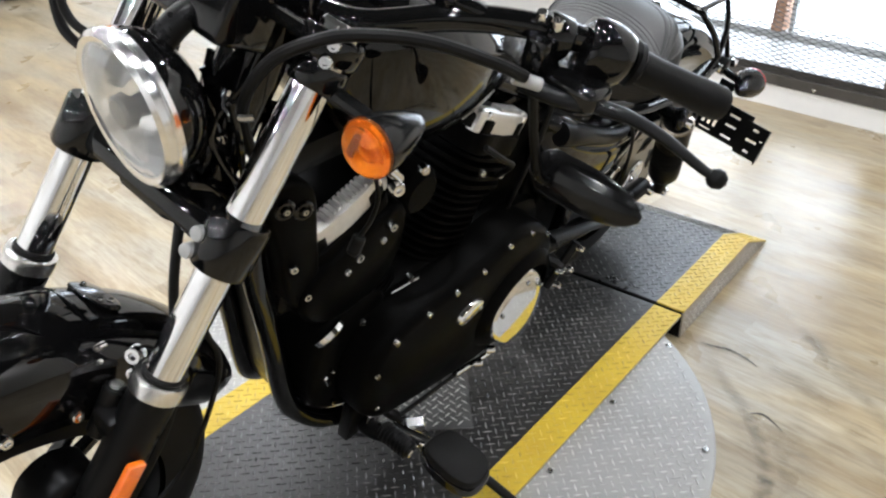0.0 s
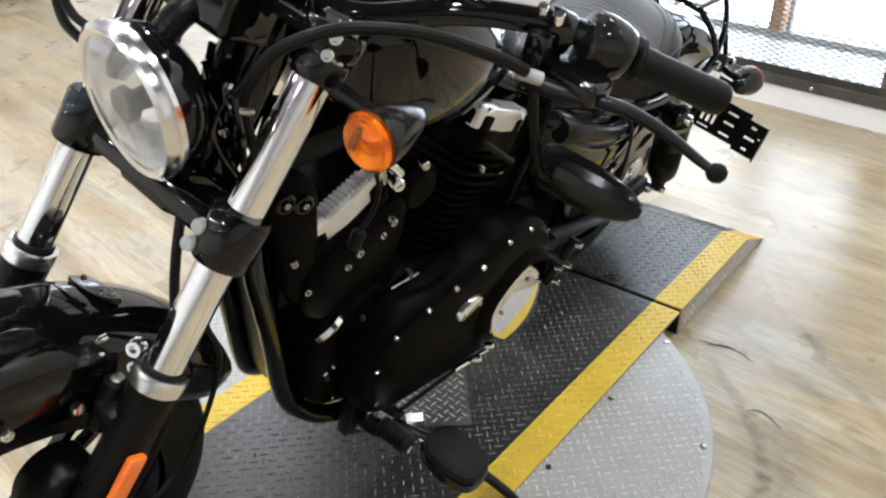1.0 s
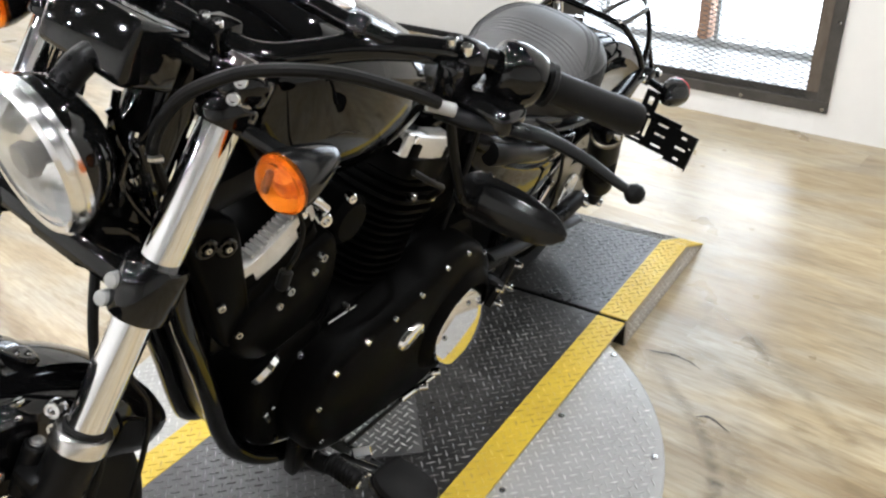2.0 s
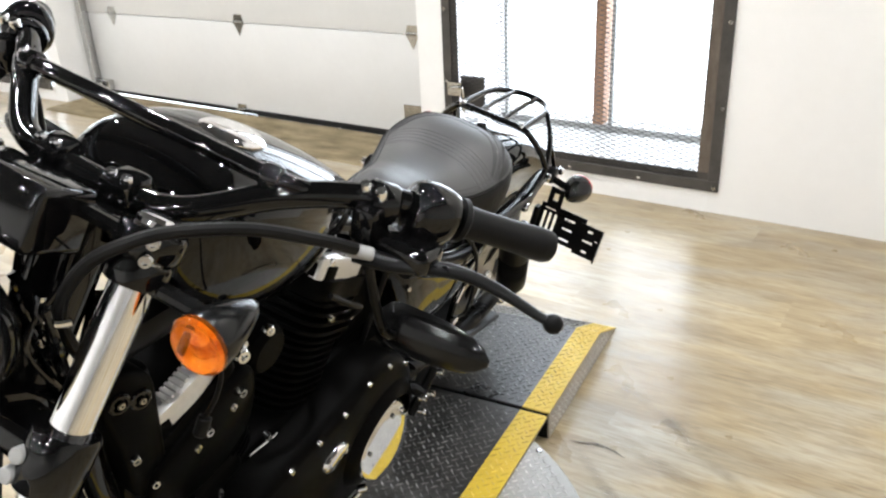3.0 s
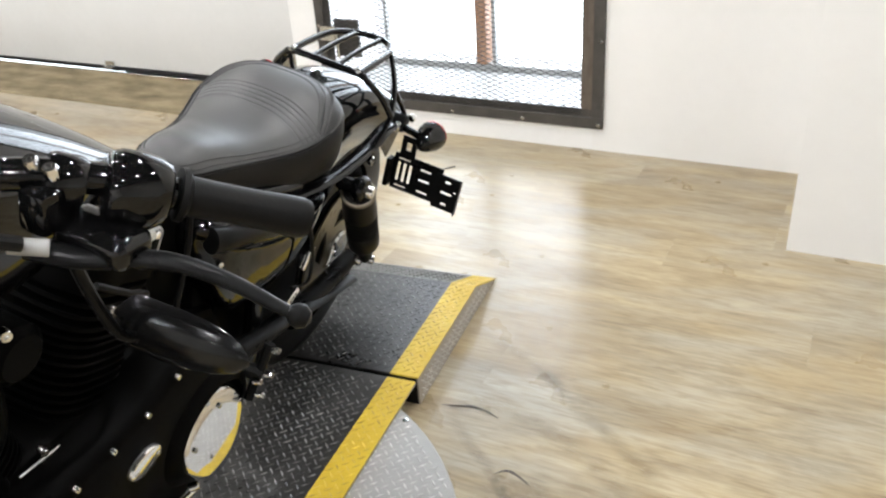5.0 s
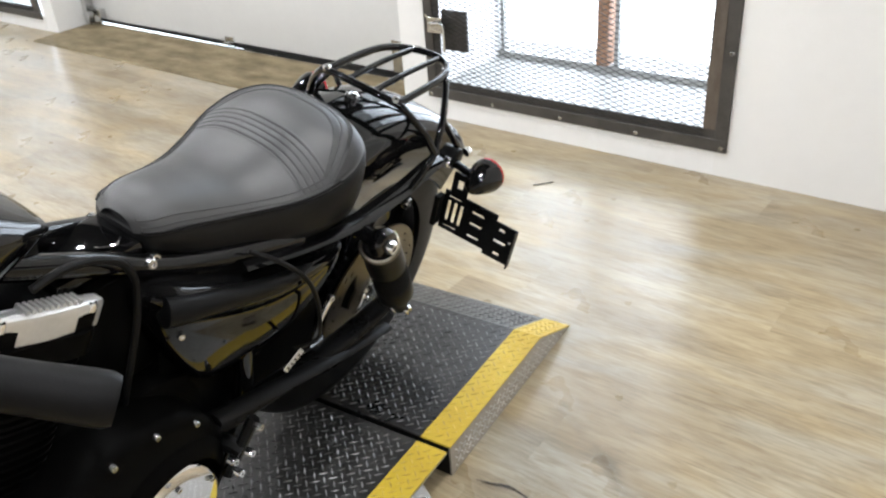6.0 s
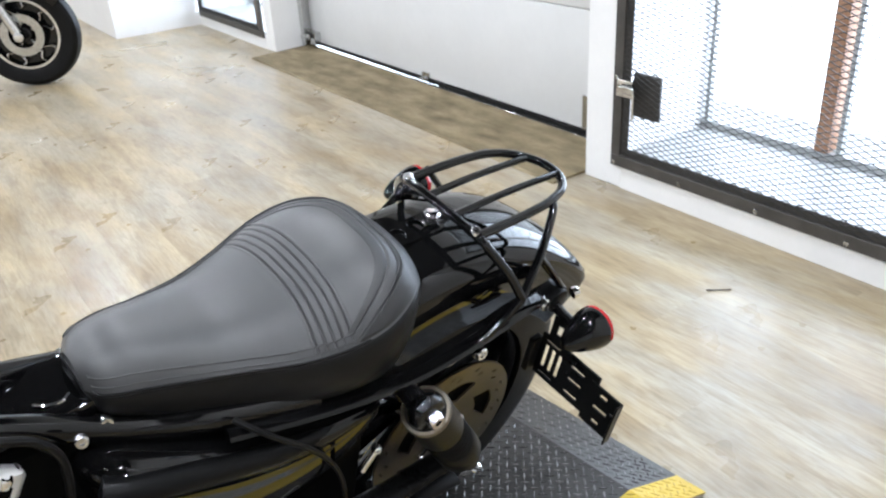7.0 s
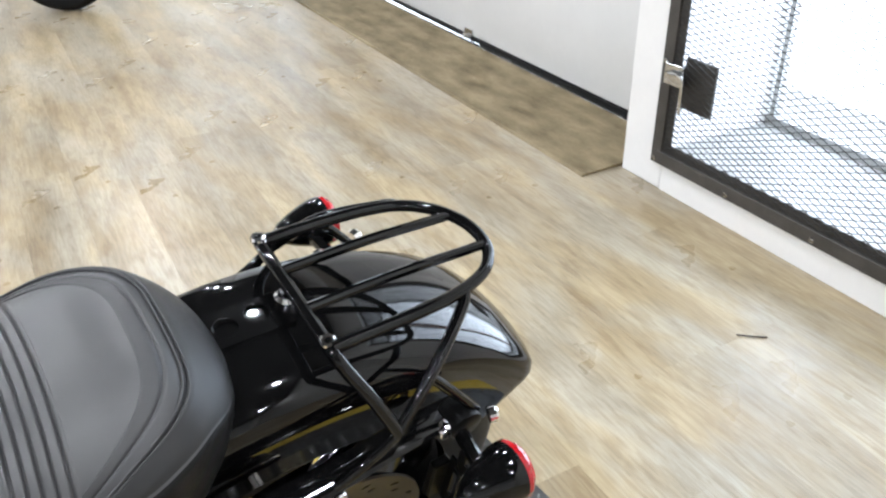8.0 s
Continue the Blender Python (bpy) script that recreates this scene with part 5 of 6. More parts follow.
# rear shocks
for s in (1, -1):
    p0, p1 = Vector((s * 0.176, 1.978, 0.592)), Vector((s * 0.166, 2.128, 0.335))
    d = (p1 - p0).normalized()
    n = (p1 - p0).length
    bm = lathe(bmesh.new(), p0 + d * 0.012, d, [(0, 0), (0, 0.024), (0.010, 0.033), (0.080, 0.0345), (0.084, 0.031), (0.086, 0.025), (0.150, 0.025), (0.152, 0.032), (0.158, 0.0345), (0.205, 0.0345), (0.215, 0.031), (0.222, 0.022), (n - 0.010, 0.014), (n - 0.010, 0)], 28)
    sh = part("shock_absorber", bm, SHOCK, M, "dark grey shock absorber with covered spring")
    for k in range(5):
        bm = lathe(bmesh.new(), p0 + d * (0.100 + 0.0135 * k), d, [(-0.004, 0.026), (-0.003, 0.032), (0.0, 0.034), (0.003, 0.032), (0.004, 0.026)], 28)
        part("coil_spring", bm, SHOCK, sh)
    part("cap_ring", lathe(bmesh.new(), p0 + d * 0.014, d, [(0, 0.029), (0.001, 0.0330), (0.004, 0.0348), (0.006, 0.0348), (0.007, 0.031)], 32), BRONZE, sh, "bronze toned ring under the cap")
    bm = lathe(bmesh.new(), p0 - Vector((s * 0.010, 0, 0)), (s, 0, 0), [(-0.03, 0.014), (0, 0.016), (0.012, 0.026), (0.020, 0.027), (0.028, 0.023), (0.031, 0.012), (0.031, 0)], 24)
    part("shock_eye", bm, GLOSS, sh)
    bolt("acorn_nut", p0 + Vector((s * 0.020, 0, 0)), (s, 0, 0), 0.014, sh, CHROME, 0.016)
    bolt("lower_nut", p1 + Vector((s * 0.010, 0, 0)), (s, 0, 0), 0.012, sh, CHROME, 0.014)

# inner fender: a black sheet that carries on under the seat
bm = bmesh.new()
rings = []
for k in range(15):
    t = radians(96 + 70 * k / 14)
    rings.append([(u, 2.14 + math.cos(t) * q, 0.316 + math.sin(t) * q) for u, q in ((-0.092, 0.345), (-0.088, 0.352), (0.088, 0.352), (0.092, 0.345), (0.088, 0.341), (-0.088, 0.341))])
part("inner_fender", loft(bm, rings), SATIN, M, "black inner fender")

# swing arm, belt guard
for s in (1, -1):
    bm = bmesh.new()
    tube(bm, [(s * 0.105, 1.66, 0.345), (s * 0.118, 1.85, 0.325), (s * 0.125, 2.0, 0.312), (s * 0.125, 2.15, 0.310)], 0.022, 12, 6, flat=0.7)
    sa = part("swing_arm", bm, SATIN, M, "satin black swing arm")
    bolt("axle_nut", (s * 0.142, 2.14, 0.312), (s, 0, 0), 0.017, sa, CHROME, 0.018)
bm = bmesh.new()
tube(bm, [(0.135, 1.66, 0.408), (0.140, 1.80, 0.365), (0.142, 1.95, 0.315), (0.142, 2.13, 0.265)], 0.017, 10, 8, flat=0.35)
part("belt_guard", bm, RUBBER, M, "dull black belt guard")
adj = part("axle_adjuster", tube(bmesh.new(), [(0.094, 2.082, 0.300), (0.097, 2.094, 0.318), (0.096, 2.104, 0.340)], 0.0045, 10, 5), CHROME, M, "chrome axle adjuster")
for y, h in ((2.084, 0.302), (2.110, 0.324)):
    bolt("adjuster_nut", (0.096, y, h), (1, -0.3, 0.2), 0.0085, adj, CHROME, 0.010)
link = part("swing_arm_link", rod(bmesh.new(), (0.096, 1.962, 0.368), (0.096, 1.986, 0.404), 0.0052, seg=12), CHROME, M, "chrome link of the swing arm")
bolt("link_nut", (0.098, 1.982, 0.412), (1, -0.3, 0.2), 0.0085, link, STEEL, 0.010)

# battery side cover
cy = [1.585, 1.600, 1.625, 1.66, 1.72, 1.80, 1.87, 1.93, 1.96, 1.976]
c_top = knots(cy, [0.662, 0.674, 0.674, 0.660, 0.634, 0.600, 0.584, 0.572, 0.566, 0.557])
c_bot = knots(cy, [0.635, 0.588, 0.528, 0.472, 0.457, 0.453, 0.470, 0.515, 0.540, 0.553])
c_out = knots(cy, [0.070, 0.104, 0.124, 0.132, 0.136, 0.137, 0.136, 0.130, 0.118, 0.090])
rings = []
for k in range(49):
    y = 1.585 + 0.391 * k / 48
    t, b, o = c_top(y), c_bot(y), c_out(y)
    q = min(1.0, (t - b) / 0.17)
    sec = [(0.05, t - 0.004 * q), (o - 0.036 * q, t), (o - 0.018 * q, t - 0.004 * q), (o - 0.005 * q, t - 0.014 * q), (o, t - 0.028 * q), (o - 0.003 * q, t - 0.042 * q), (o - 0.011 * q, t - 0.052 * q),
           (o - 0.013 * q, t - 0.060 * q), (o - 0.012 * q, t - 0.075 * q), (o - 0.014 * q, b + 0.03 * q), (o - 0.019 * q, b + 0.010 * q), (o - 0.028 * q, b), (0.05, b + 0.002 * q)]
    rings.append([(a, y, h) for a, h in sec])
cover = part("side_cover", loft(bmesh.new(), rings), GLOSS, M, "gloss black side cover over the battery", angle=65)
bm = tube(bmesh.new(), [(0.108, 1.596, 0.655), (0.118, 1.625, 0.648), (0.123, 1.68, 0.630), (0.124, 1.75, 0.601), (0.123, 1.82, 0.578), (0.118, 1.89, 0.566)], lambda f: 0.021 - 0.009 * f, 18, 8)
part("cover_ridge", bm, SATIN, cover, "satin black rounded ridge along the cover")
for p in ((0.112, 1.615, 0.632), (0.120, 1.635, 0.628), (0.114, 1.618, 0.600)):
    bolt("cover_screw", p, (1, -0.4, 0.2), 0.006, cover, CHROME, 0.005)
bm = bmesh.new()
tube(bm, [(0.11, 1.745, 0.668), (0.140, 1.772, 0.652), (0.150, 1.819, 0.602), (0.150, 1.855, 0.545), (0.148, 1.880, 0.48), (0.145, 1.889, 0.415), (0.140, 1.862, 0.412), (0.135, 1.837, 0.421)], 0.0036, 10, 7)
part("battery_lead", bm, RUBBER, M, "black battery lead")
bm = box(bmesh.new(), (-0.001, -0.022, -0.011), (0.001, 0.022, 0.011), 0, 1, Matrix.Translation((0.142, 1.832, 0.402)) @ pose(0, 0, 0, 35, 8, 0))
tag = part("paper_tag", bm, PAPER, M, "small white paper tag on the lead")
for k in range(4):
    bm = box(bmesh.new(), (0.0011, -0.017 + 0.009 * k, -0.008), (0.0014, -0.013 + 0.009 * k, 0.006 - 0.002 * (k % 2)), 0, 1, Matrix.Translation((0.142, 1.832, 0.402)) @ pose(0, 0, 0, 35, 8, 0))
    part("print_bar", bm, DARK, tag, "dark printed bar")

# frame rails and the tray under the seat
for s in (1, -1):
    bm = bmesh.new()
    tube(bm, [(s * 0.030, 1.03, 0.86), (s * 0.036, 1.00, 0.77), (s * 0.040, 0.992, 0.69), (s * 0.042, 1.004, 0.615), (s * 0.042, 1.022, 0.55), (s * 0.043, 1.046, 0.458), (s * 0.046, 1.073, 0.345), (s * 0.054, 1.100, 0.283), (s * 0.072, 1.16, 0.228), (s * 0.090, 1.27, 0.198), (s * 0.10, 1.45, 0.188), (s * 0.11, 1.66, 0.20), (s * 0.11, 1.74, 0.30), (s * 0.105, 1.75, 0.45), (s * 0.095, 1.72, 0.60)], 0.0165, 12, 8)
    fr = part("frame_tube", bm, GLOSS, M, "gloss black frame tube")
    bm = tube(bmesh.new(), [(s * 0.022, 1.45, 0.765), (s * 0.040, 1.56, 0.715), (s * 0.060, 1.65, 0.672), (s * 0.085, 1.74, 0.650), (s * 0.105, 1.86, 0.626)], 0.016, 12, 6)
    part("seat_rail", bm, GLOSS, fr)
    bolt("rail_bolt", (s * 0.055, 1.629, 0.692), (s, -0.1, 0.3), 0.0100, fr, STEEL, 0.010)
bm = bmesh.new()
box(bm, (-0.042, 1.50, 0.690), (0.042, 1.64, 0.715), 0.008, 2, None)
box(bm, (-0.085, 1.66, 0.56), (0.085, 1.98, 0.655), 0.012, 2)
part("seat_tray", bm, GLOSS, M, "black tray under the seat")

part("rail_slot_trim", tube(bmesh.new(), [(0.016, 1.575, 0.7165), (0.024, 1.586, 0.7165), (0.026, 1.60, 0.7165), (0.020, 1.610, 0.7165)], 0.0017, 8, 5), CHROME, M)
part("inner_guard", box(bmesh.new(), (-0.06, 1.62, 0.22), (0.068, 1.765, 0.62), 0.010, 2), CASE, M, "black guard before the rear wheel")
part("belt_cover", box(bmesh.new(), (0.077, 1.66, 0.27), (0.083, 1.965, 0.60), 0.002), CASE, M, "black cover beside the rear wheel")
part("mount_plate", box(bmesh.new(), (-0.05, 1.50, 0.50), (0.055, 1.655, 0.692), 0.008, 2), CASE, M, "black mount behind the engine")
bolt("mount_bolt", (0.092, 1.594, 0.727), (1, -0.2, 0.4), 0.008, M, STEEL, 0.006)

# engine: crankcase, two finned cylinders in a V, rocker boxes
bm = bmesh.new()
slab(bm, round_outline([(1.165, 0.34), (1.175, 0.43), (1.22, 0.49), (1.40, 0.49), (1.52, 0.50), (1.66, 0.47), (1.70, 0.36), (1.66, 0.24), (1.50, 0.19), (1.28, 0.19), (1.19, 0.24)], 4), lambda u, v, t: (t, u, v), -0.11, 0.085, 0.015)
engine = part("crankcase", bm, CASE, M, "black wrinkle-painted crankcase")
bm = slab(bmesh.new(), round_outline([(1.092, 0.36), (1.092, 0.44), (1.120, 0.495), (1.22, 0.505), (1.25, 0.38), (1.22, 0.25), (1.150, 0.270), (1.110, 0.305)], 4), lambda u, v, t: (t, u, v), -0.040, 0.085, 0.012)
front_case = part("front_case", bm, CASE, engine, "black cast front of the crankcase", angle=60)
for y, h, r in ((1.180, 0.461, 0.0078), (1.155, 0.393, 0.0080), (1.130, 0.390, 0.0042), (1.155, 0.335, 0.0070), (1.147, 0.300, 0.0040)):
    bolt("case_bolt", (0.085, y, h), (1, -0.3, 0.1), r, front_case, STEEL, 0.010)
part("case_tab", box(bmesh.new(), (-0.004, -0.005, -0.014), (0.004, 0.005, 0.014), 0.002, 1, Matrix.Translation((0.087, 1.122, 0.371)) @ pose(0, 0, 0, 25, 0, 0)), STEEL, front_case, "bright steel tab")
CRANK = {-1: Vector((0.0, 1.262, 0.345)), 1: Vector((0.0, 1.325, 0.36))}


def cylinder(sign):
    d = Vector((0, sign * math.sin(radians(22.5)), math.cos(radians(22.5))))
    e = Vector((0, d.z, -d.y))

    def at(u, v, w):
        return CRANK[sign] + Vector((u, 0, 0)) + e * v + d * w
    bm = bmesh.new()
    rod(bm, at(0.0, 0, 0.08), at(0.0, 0, 0.30), 0.058, seg=28)
    cyl = part("cylinder", bm, CASE, M, "black finned cylinder")
    for k in range(10):
        w = 0.125 + 0.0135 * k
        big = 0.076 if k < 9 else 0.08
        bm = bmesh.new()
        out = []
        for j in range(36):
            q = 2 * math.pi * j / 36
            c, s = math.cos(q), math.sin(q)
            out.append((big * 1.06 * math.copysign(abs(c) ** 0.6, c), big * math.copysign(abs(s) ** 0.6, s)))
        slab(bm, out, lambda u, v, t, w=w: at(u, v, w + t), 0, 0.0042)
        part("cooling_fin", bm, CASE, cyl)
    bm = bmesh.new()
    for k in range(4):
        out = []
        for j in range(36):
            q = 2 * math.pi * j / 36
            c, s = math.cos(q), math.sin(q)
            out.append(((0.088 - 0.002 * k) * math.copysign(abs(c) ** 0.5, c), (0.084 - 0.004 * k) * math.copysign(abs(s) ** 0.5, s)))
        slab(bm, out, lambda u, v, t, k=k: at(u, v, 0.262 + 0.015 * k + t), 0, 0.006)
    rod(bm, at(0, 0, 0.255), at(0, 0, 0.325), 0.062, seg=28)
    hd = part("cylinder_head", bm, CASE, M, "black finned cylinder head")
    bm = bmesh.new()
    slab(bm, round_outline([(-0.072, -0.07), (-0.076, 0), (-0.072, 0.07), (0, 0.082), (0.072, 0.07), (0.076, 0), (0.072, -0.07), (0, -0.082)], 5), lambda u, v, t: at(u, v, t), 0.318, 0.352, 0.004)
    rk = part("rocker_box", bm, CASE, M, "black rocker box")
    bm = bmesh.new()
    slab(bm, round_outline([(-0.066, -0.074), (-0.070, 0), (-0.066, 0.074), (0, 0.084), (0.066, 0.074), (0.070, 0), (0.066, -0.074), (0, -0.084)], 5), lambda u, v, t: at(u, v, t), 0.352, 0.380, 0.009)
    part("rocker_cover", bm, CASE, rk, "black rocker cover")
    bm = bmesh.new()
    slab(bm, round_outline([(0.046, -0.070), (0.044, 0), (0.046, 0.070), (0.056, 0.079), (0.068, 0.072), (0.074, 0), (0.068, -0.072), (0.056, -0.079)], 5), lambda u, v, t: at(u, v, t), 0.350, 0.3875, 0.008)
    part("polished_edge", bm, CAST_ALLOY, rk, "polished alloy edge of the rocker cover")
    for k in range(10):
        bm = bmesh.new()
        v = -0.030 + 0.0078 * k
        slab(bm, [(0.048, v), (0.048, v + 0.0040), (0.067, v + 0.0040), (0.067, v)], lambda u, vv, t: at(u, vv, t), 0.372, 0.392)
        part("cover_rib", bm, CAST_ALLOY, rk)
    for u, v in ((0.066, -0.060), (0.066, 0.060), (-0.066, -0.06), (-0.066, 0.06)):
        bolt("cover_bolt", at(u, v, 0.378), d, 0.0085, rk, CHROME, 0.010)
    for u, v, w in ((0.084, -0.032, 0.292), (0.084, 0.036, 0.288)):
        bolt("head_bolt", at(u, v, w), (1, 0, 0), 0.0072, hd, STEEL, 0.010)


cylinder(-1)
cylinder(1)
# a smooth black side cover before the front cylinder
bm = slab(bmesh.new(), round_outline([(1.050, 0.610), (1.105, 0.642), (1.165, 0.668), (1.215, 0.672), (1.236, 0.635), (1.230, 0.560), (1.175, 0.515), (1.095, 0.515), (1.048, 0.560)], 5), lambda u, v, t: (t, u, v), 0.050, 0.088, 0.010)
cyl_cover = part("cylinder_cover", bm, CASE, M, "smooth black cover beside the front cylinder", angle=60)
for y, h, r in ((1.190, 0.652, 0.0085), (1.130, 0.629, 0.0085)):
    bolt("cover_bolt", (0.088, y, h), (1, -0.1, 0.1), r, cyl_cover, STEEL, 0.016)
part("pushrod_clip", rod(bmesh.new(), (0.088, 1.236, 0.488), (0.088, 1.312, 0.479), 0.0032, seg=10), STEEL, engine, "thin bright rod above the crankcase")
bm = slab(bmesh.new(), round_outline([(0.972, 0.785), (1.000, 0.800), (1.045, 0.772), (1.062, 0.70), (1.078, 0.600), (1.056, 0.572), (1.030, 0.590), (1.005, 0.68)], 4), lambda u, v, t: (t, u, v), 0.050, 0.080, 0.006)
mount = part("engine_mount", bm, CASE, M, "black front engine mount", angle=60)
for y, h in ((0.997, 0.767), (1.027, 0.752)):
    bm = lathe(bmesh.new(), (0.080, y, h), (1, -0.25, 0.1), [(0, 0.013), (0.004, 0.013), (0.006, 0.011), (0.006, 0.0085), (0.002, 0.008), (0.002, 0.005), (0.008, 0.0045), (0.008, 0)], 20)
    bush = part("mount_bushing", bm, GLOSS, mount, "gloss black bushing")
    bolt("bushing_bolt", (0.084, y, h), (1, -0.25, 0.1), 0.0050, bush, STEEL, 0.006)
bracket_bar = part("head_bracket", tube(bmesh.new(), [(0.088, 1.150, 0.768), (0.091, 1.168, 0.752), (0.092, 1.184, 0.735)], 0.0075, 12, 5), CHROME, M, "chrome top bracket of the engine")
bolt("bracket_bolt", (0.094, 1.180, 0.722), (1, -0.4, 0.2), 0.012, bracket_bar, CHROME, 0.012)
bolt("bracket_bolt", (0.092, 1.235, 0.728), (1, -0.4, 0.2), 0.009, bracket_bar, CHROME, 0.010)
part("intake", lathe(bmesh.new(), (0.02, 1.268, 0.66), (1, 0, 0), [(0, 0.04), (0.05, 0.04), (0.06, 0.03), (0.06, 0)], 20), CASE, M)
bm = bmesh.new()
tube(bm, [(0.085, 1.445, 0.778), (0.085, 1.479, 0.782), (0.085, 1.506, 0.777), (0.085, 1.531, 0.767), (0.085, 1.557, 0.746), (0.085, 1.573, 0.714), (0.085, 1.576, 0.677), (0.085, 1.571, 0.624), (0.08, 1.55, 0.50)], 0.0048, 10, 7)
part("breather_hose", bm, RUBBER, M, "black breather hose")
bm = tube(bmesh.new(), [(0.105, 1.36, 0.72), (0.12, 1.40, 0.69), (0.115, 1.44, 0.66), (0.09, 1.45, 0.62)], 0.005, 8, 6)
part("plug_lead", bm, RUBBER, M)

# primary cover with its screws, derby cover and inspection plate
po = round_outline([(1.145, 0.350), (1.152, 0.420), (1.190, 0.466), (1.27, 0.481), (1.35, 0.484), (1.42, 0.490), (1.475, 0.510), (1.54, 0.503), (1.61, 0.468), (1.672, 0.39), (1.685, 0.30), (1.655, 0.222), (1.58, 0.178), (1.47, 0.178), (1.33, 0.208), (1.225, 0.240), (1.170, 0.285)], 4)
bm = slab(bmesh.new(), po, lambda u, v, t: (t, u, v), 0.070, 0.146, 0.020)
primary = part("primary_cover", bm, CASE, M, "black wrinkle-painted primary cover", angle=60)
bm = lathe(bmesh.new(), (0.140, 1.560, 0.318), (1, 0, 0), [(0, 0.112), (0.006, 0.112), (0.018, 0.100), (0.022, 0.086)], 48)
part("clutch_bulge", bm, CASE, primary)
bm = lathe(bmesh.new(), (0.157, 1.560, 0.306), (1, 0, 0.25), [(0, 0.080), (0.006, 0.080), (0.010, 0.076), (0.0115, 0.072), (0.0130, 0.05), (0.0135, 0.0)], 48)
derby = part("derby_cover", bm, CHROME, M, "chrome round derby cover")
for k in range(5):
    q = radians(20 + 72 * k)
    bolt("derby_screw", (0.167, 1.562 + 0.066 * math.cos(q), 0.306 + 0.066 * math.sin(q)), (1, 0, 0), 0.0055, derby, STEEL, 0.004)
bm = slab(bmesh.new(), round_outline([(1.362, 0.390), (1.372, 0.406), (1.397, 0.413), (1.422, 0.406), (1.432, 0.390), (1.422, 0.374), (1.397, 0.367), (1.372, 0.374)], 5), lambda u, v, t: (t, u, v), 0.140, 0.155, 0.005)
insp = part("inspection_cover", bm, CHROME, M, "chrome oval inspection cover")
for y in (1.374, 1.420):
    bolt("inspection_screw", (0.154, y, 0.390), (1, 0, 0), 0.0055, insp, STEEL, 0.004)
for y, h in ((1.476, 0.494), (1.409, 0.474), (1.338, 0.469), (1.269, 0.466), (1.197, 0.453), (1.167, 0.399), (1.545, 0.487), (1.615, 0.448), (1.188, 0.302), (1.25, 0.248), (1.38, 0.212), (1.52, 0.195)):
    bolt("primary_screw", (0.142, y, h), (1, 0, 0), 0.0058, primary, STEEL, 0.008)

# front of the engine: chrome cap, oil filter, coil box
bm = lathe(bmesh.new(), (0.088, 1.100, 0.500), (0.8, 0.25, -0.5), [(0, 0), (0, 0.026), (0.008, 0.026), (0.012, 0.021), (0.014, 0)], 32)
part("front_cap", bm, CHROME, M, "small chrome cap on the crankcase front")
bm = rod(bmesh.new(), (0.0, 1.085, 0.355), (0.0, 1.16, 0.385), 0.036, seg=28)
part("oil_filter", bm, GLOSS, M, "gloss black oil filter")
bm = bmesh.new()
box(bm, (-0.035, 1.045, 0.52), (0.045, 1.085, 0.74), 0.012, 2)
loft(bm, [[(-0.040, y, h), (0.040, y, h), (0.040, y + 0.014, h), (-0.040, y + 0.014, h)] for y, h in ((1.018, 0.600), (1.034, 0.530), (1.054, 0.440), (1.074, 0.350), (1.096, 0.295), (1.135, 0.255), (1.18, 0.235))])
part("coil_box", bm, SATIN, M)
for a, y, h in ((0.080, 1.022, 0.664), (0.080, 1.054, 0.596), (0.088, 1.275, 0.500)):
    bolt("engine_bolt", (a, y, h), (1, -0.35, 0.1), 0.0070, engine, STEEL, 0.012)

# forward foot control, side stand
bm = bmesh.new()
tube(bm, [(0.095, 1.215, 0.215), (0.13, 1.205, 0.220), (0.165, 1.212, 0.228)], 0.016, 12, 5)
box(bm, (0.09, 1.17, 0.19), (0.115, 1.25, 0.28), 0.006, 2)
ctl = part("foot_control", bm, SATIN, M, "black forward foot control")
bm = bmesh.new()
p, q = Vector((0.160, 1.228, 0.230)), Vector((0.250, 1.245, 0.245))
rod(bm, p, q, 0.012, seg=14)
part("peg_arm", bm, CHROME, ctl, "chrome peg arm")
pad_out = round_outline([(0.229, 1.228), (0.233, 1.262), (0.246, 1.281), (0.290, 1.287), (0.322, 1.280), (0.334, 1.255), (0.326, 1.222), (0.290, 1.209), (0.250, 1.212)], 5)
tray_out = [(0.281 + (u - 0.281) * 1.08, 1.247 + (v - 1.247) * 1.08) for u, v in pad_out]
peg = part("foot_peg", slab(bmesh.new(), tray_out, lambda u, v, t: (u, v, t - 0.05 * (u - 0.28)), 0.228, 0.246, 0.004), GLOSS, ctl, "gloss black foot peg tray")
part("peg_rubber", slab(bmesh.new(), pad_out, lambda u, v, t: (u, v, t - 0.05 * (u - 0.28)), 0.244, 0.262, 0.006), RUBBER, peg, "black rubber peg pad")
part("clevis", box(bmesh.new(), (-0.010, -0.017, -0.010), (0.010, 0.017, 0.010), 0.002, 1, Matrix.Translation((0.184, 1.254, 0.238)) @ pose(0, 0, 0, 0, 10, -35)), CHROME, ctl, "chrome clevis")
part("control_plate", box(bmesh.new(), (-0.003, -0.016, -0.03), (0.003, 0.016, 0.02), 0.002, 1, Matrix.Translation((0.128, 1.213, 0.232))), STEEL, ctl, "steel control plate")
part("turnbuckle", rod(bmesh.new(), (0.157, 1.405, 0.222), (0.157, 1.470, 0.207), 0.0062, seg=12), CHROME, ctl, "chrome turnbuckle")
part("rod_end", rod(bmesh.new(), (0.157, 1.474, 0.206), (0.158, 1.520, 0.196), 0.0048, seg=12), CHROME, ctl, "chrome rod end")
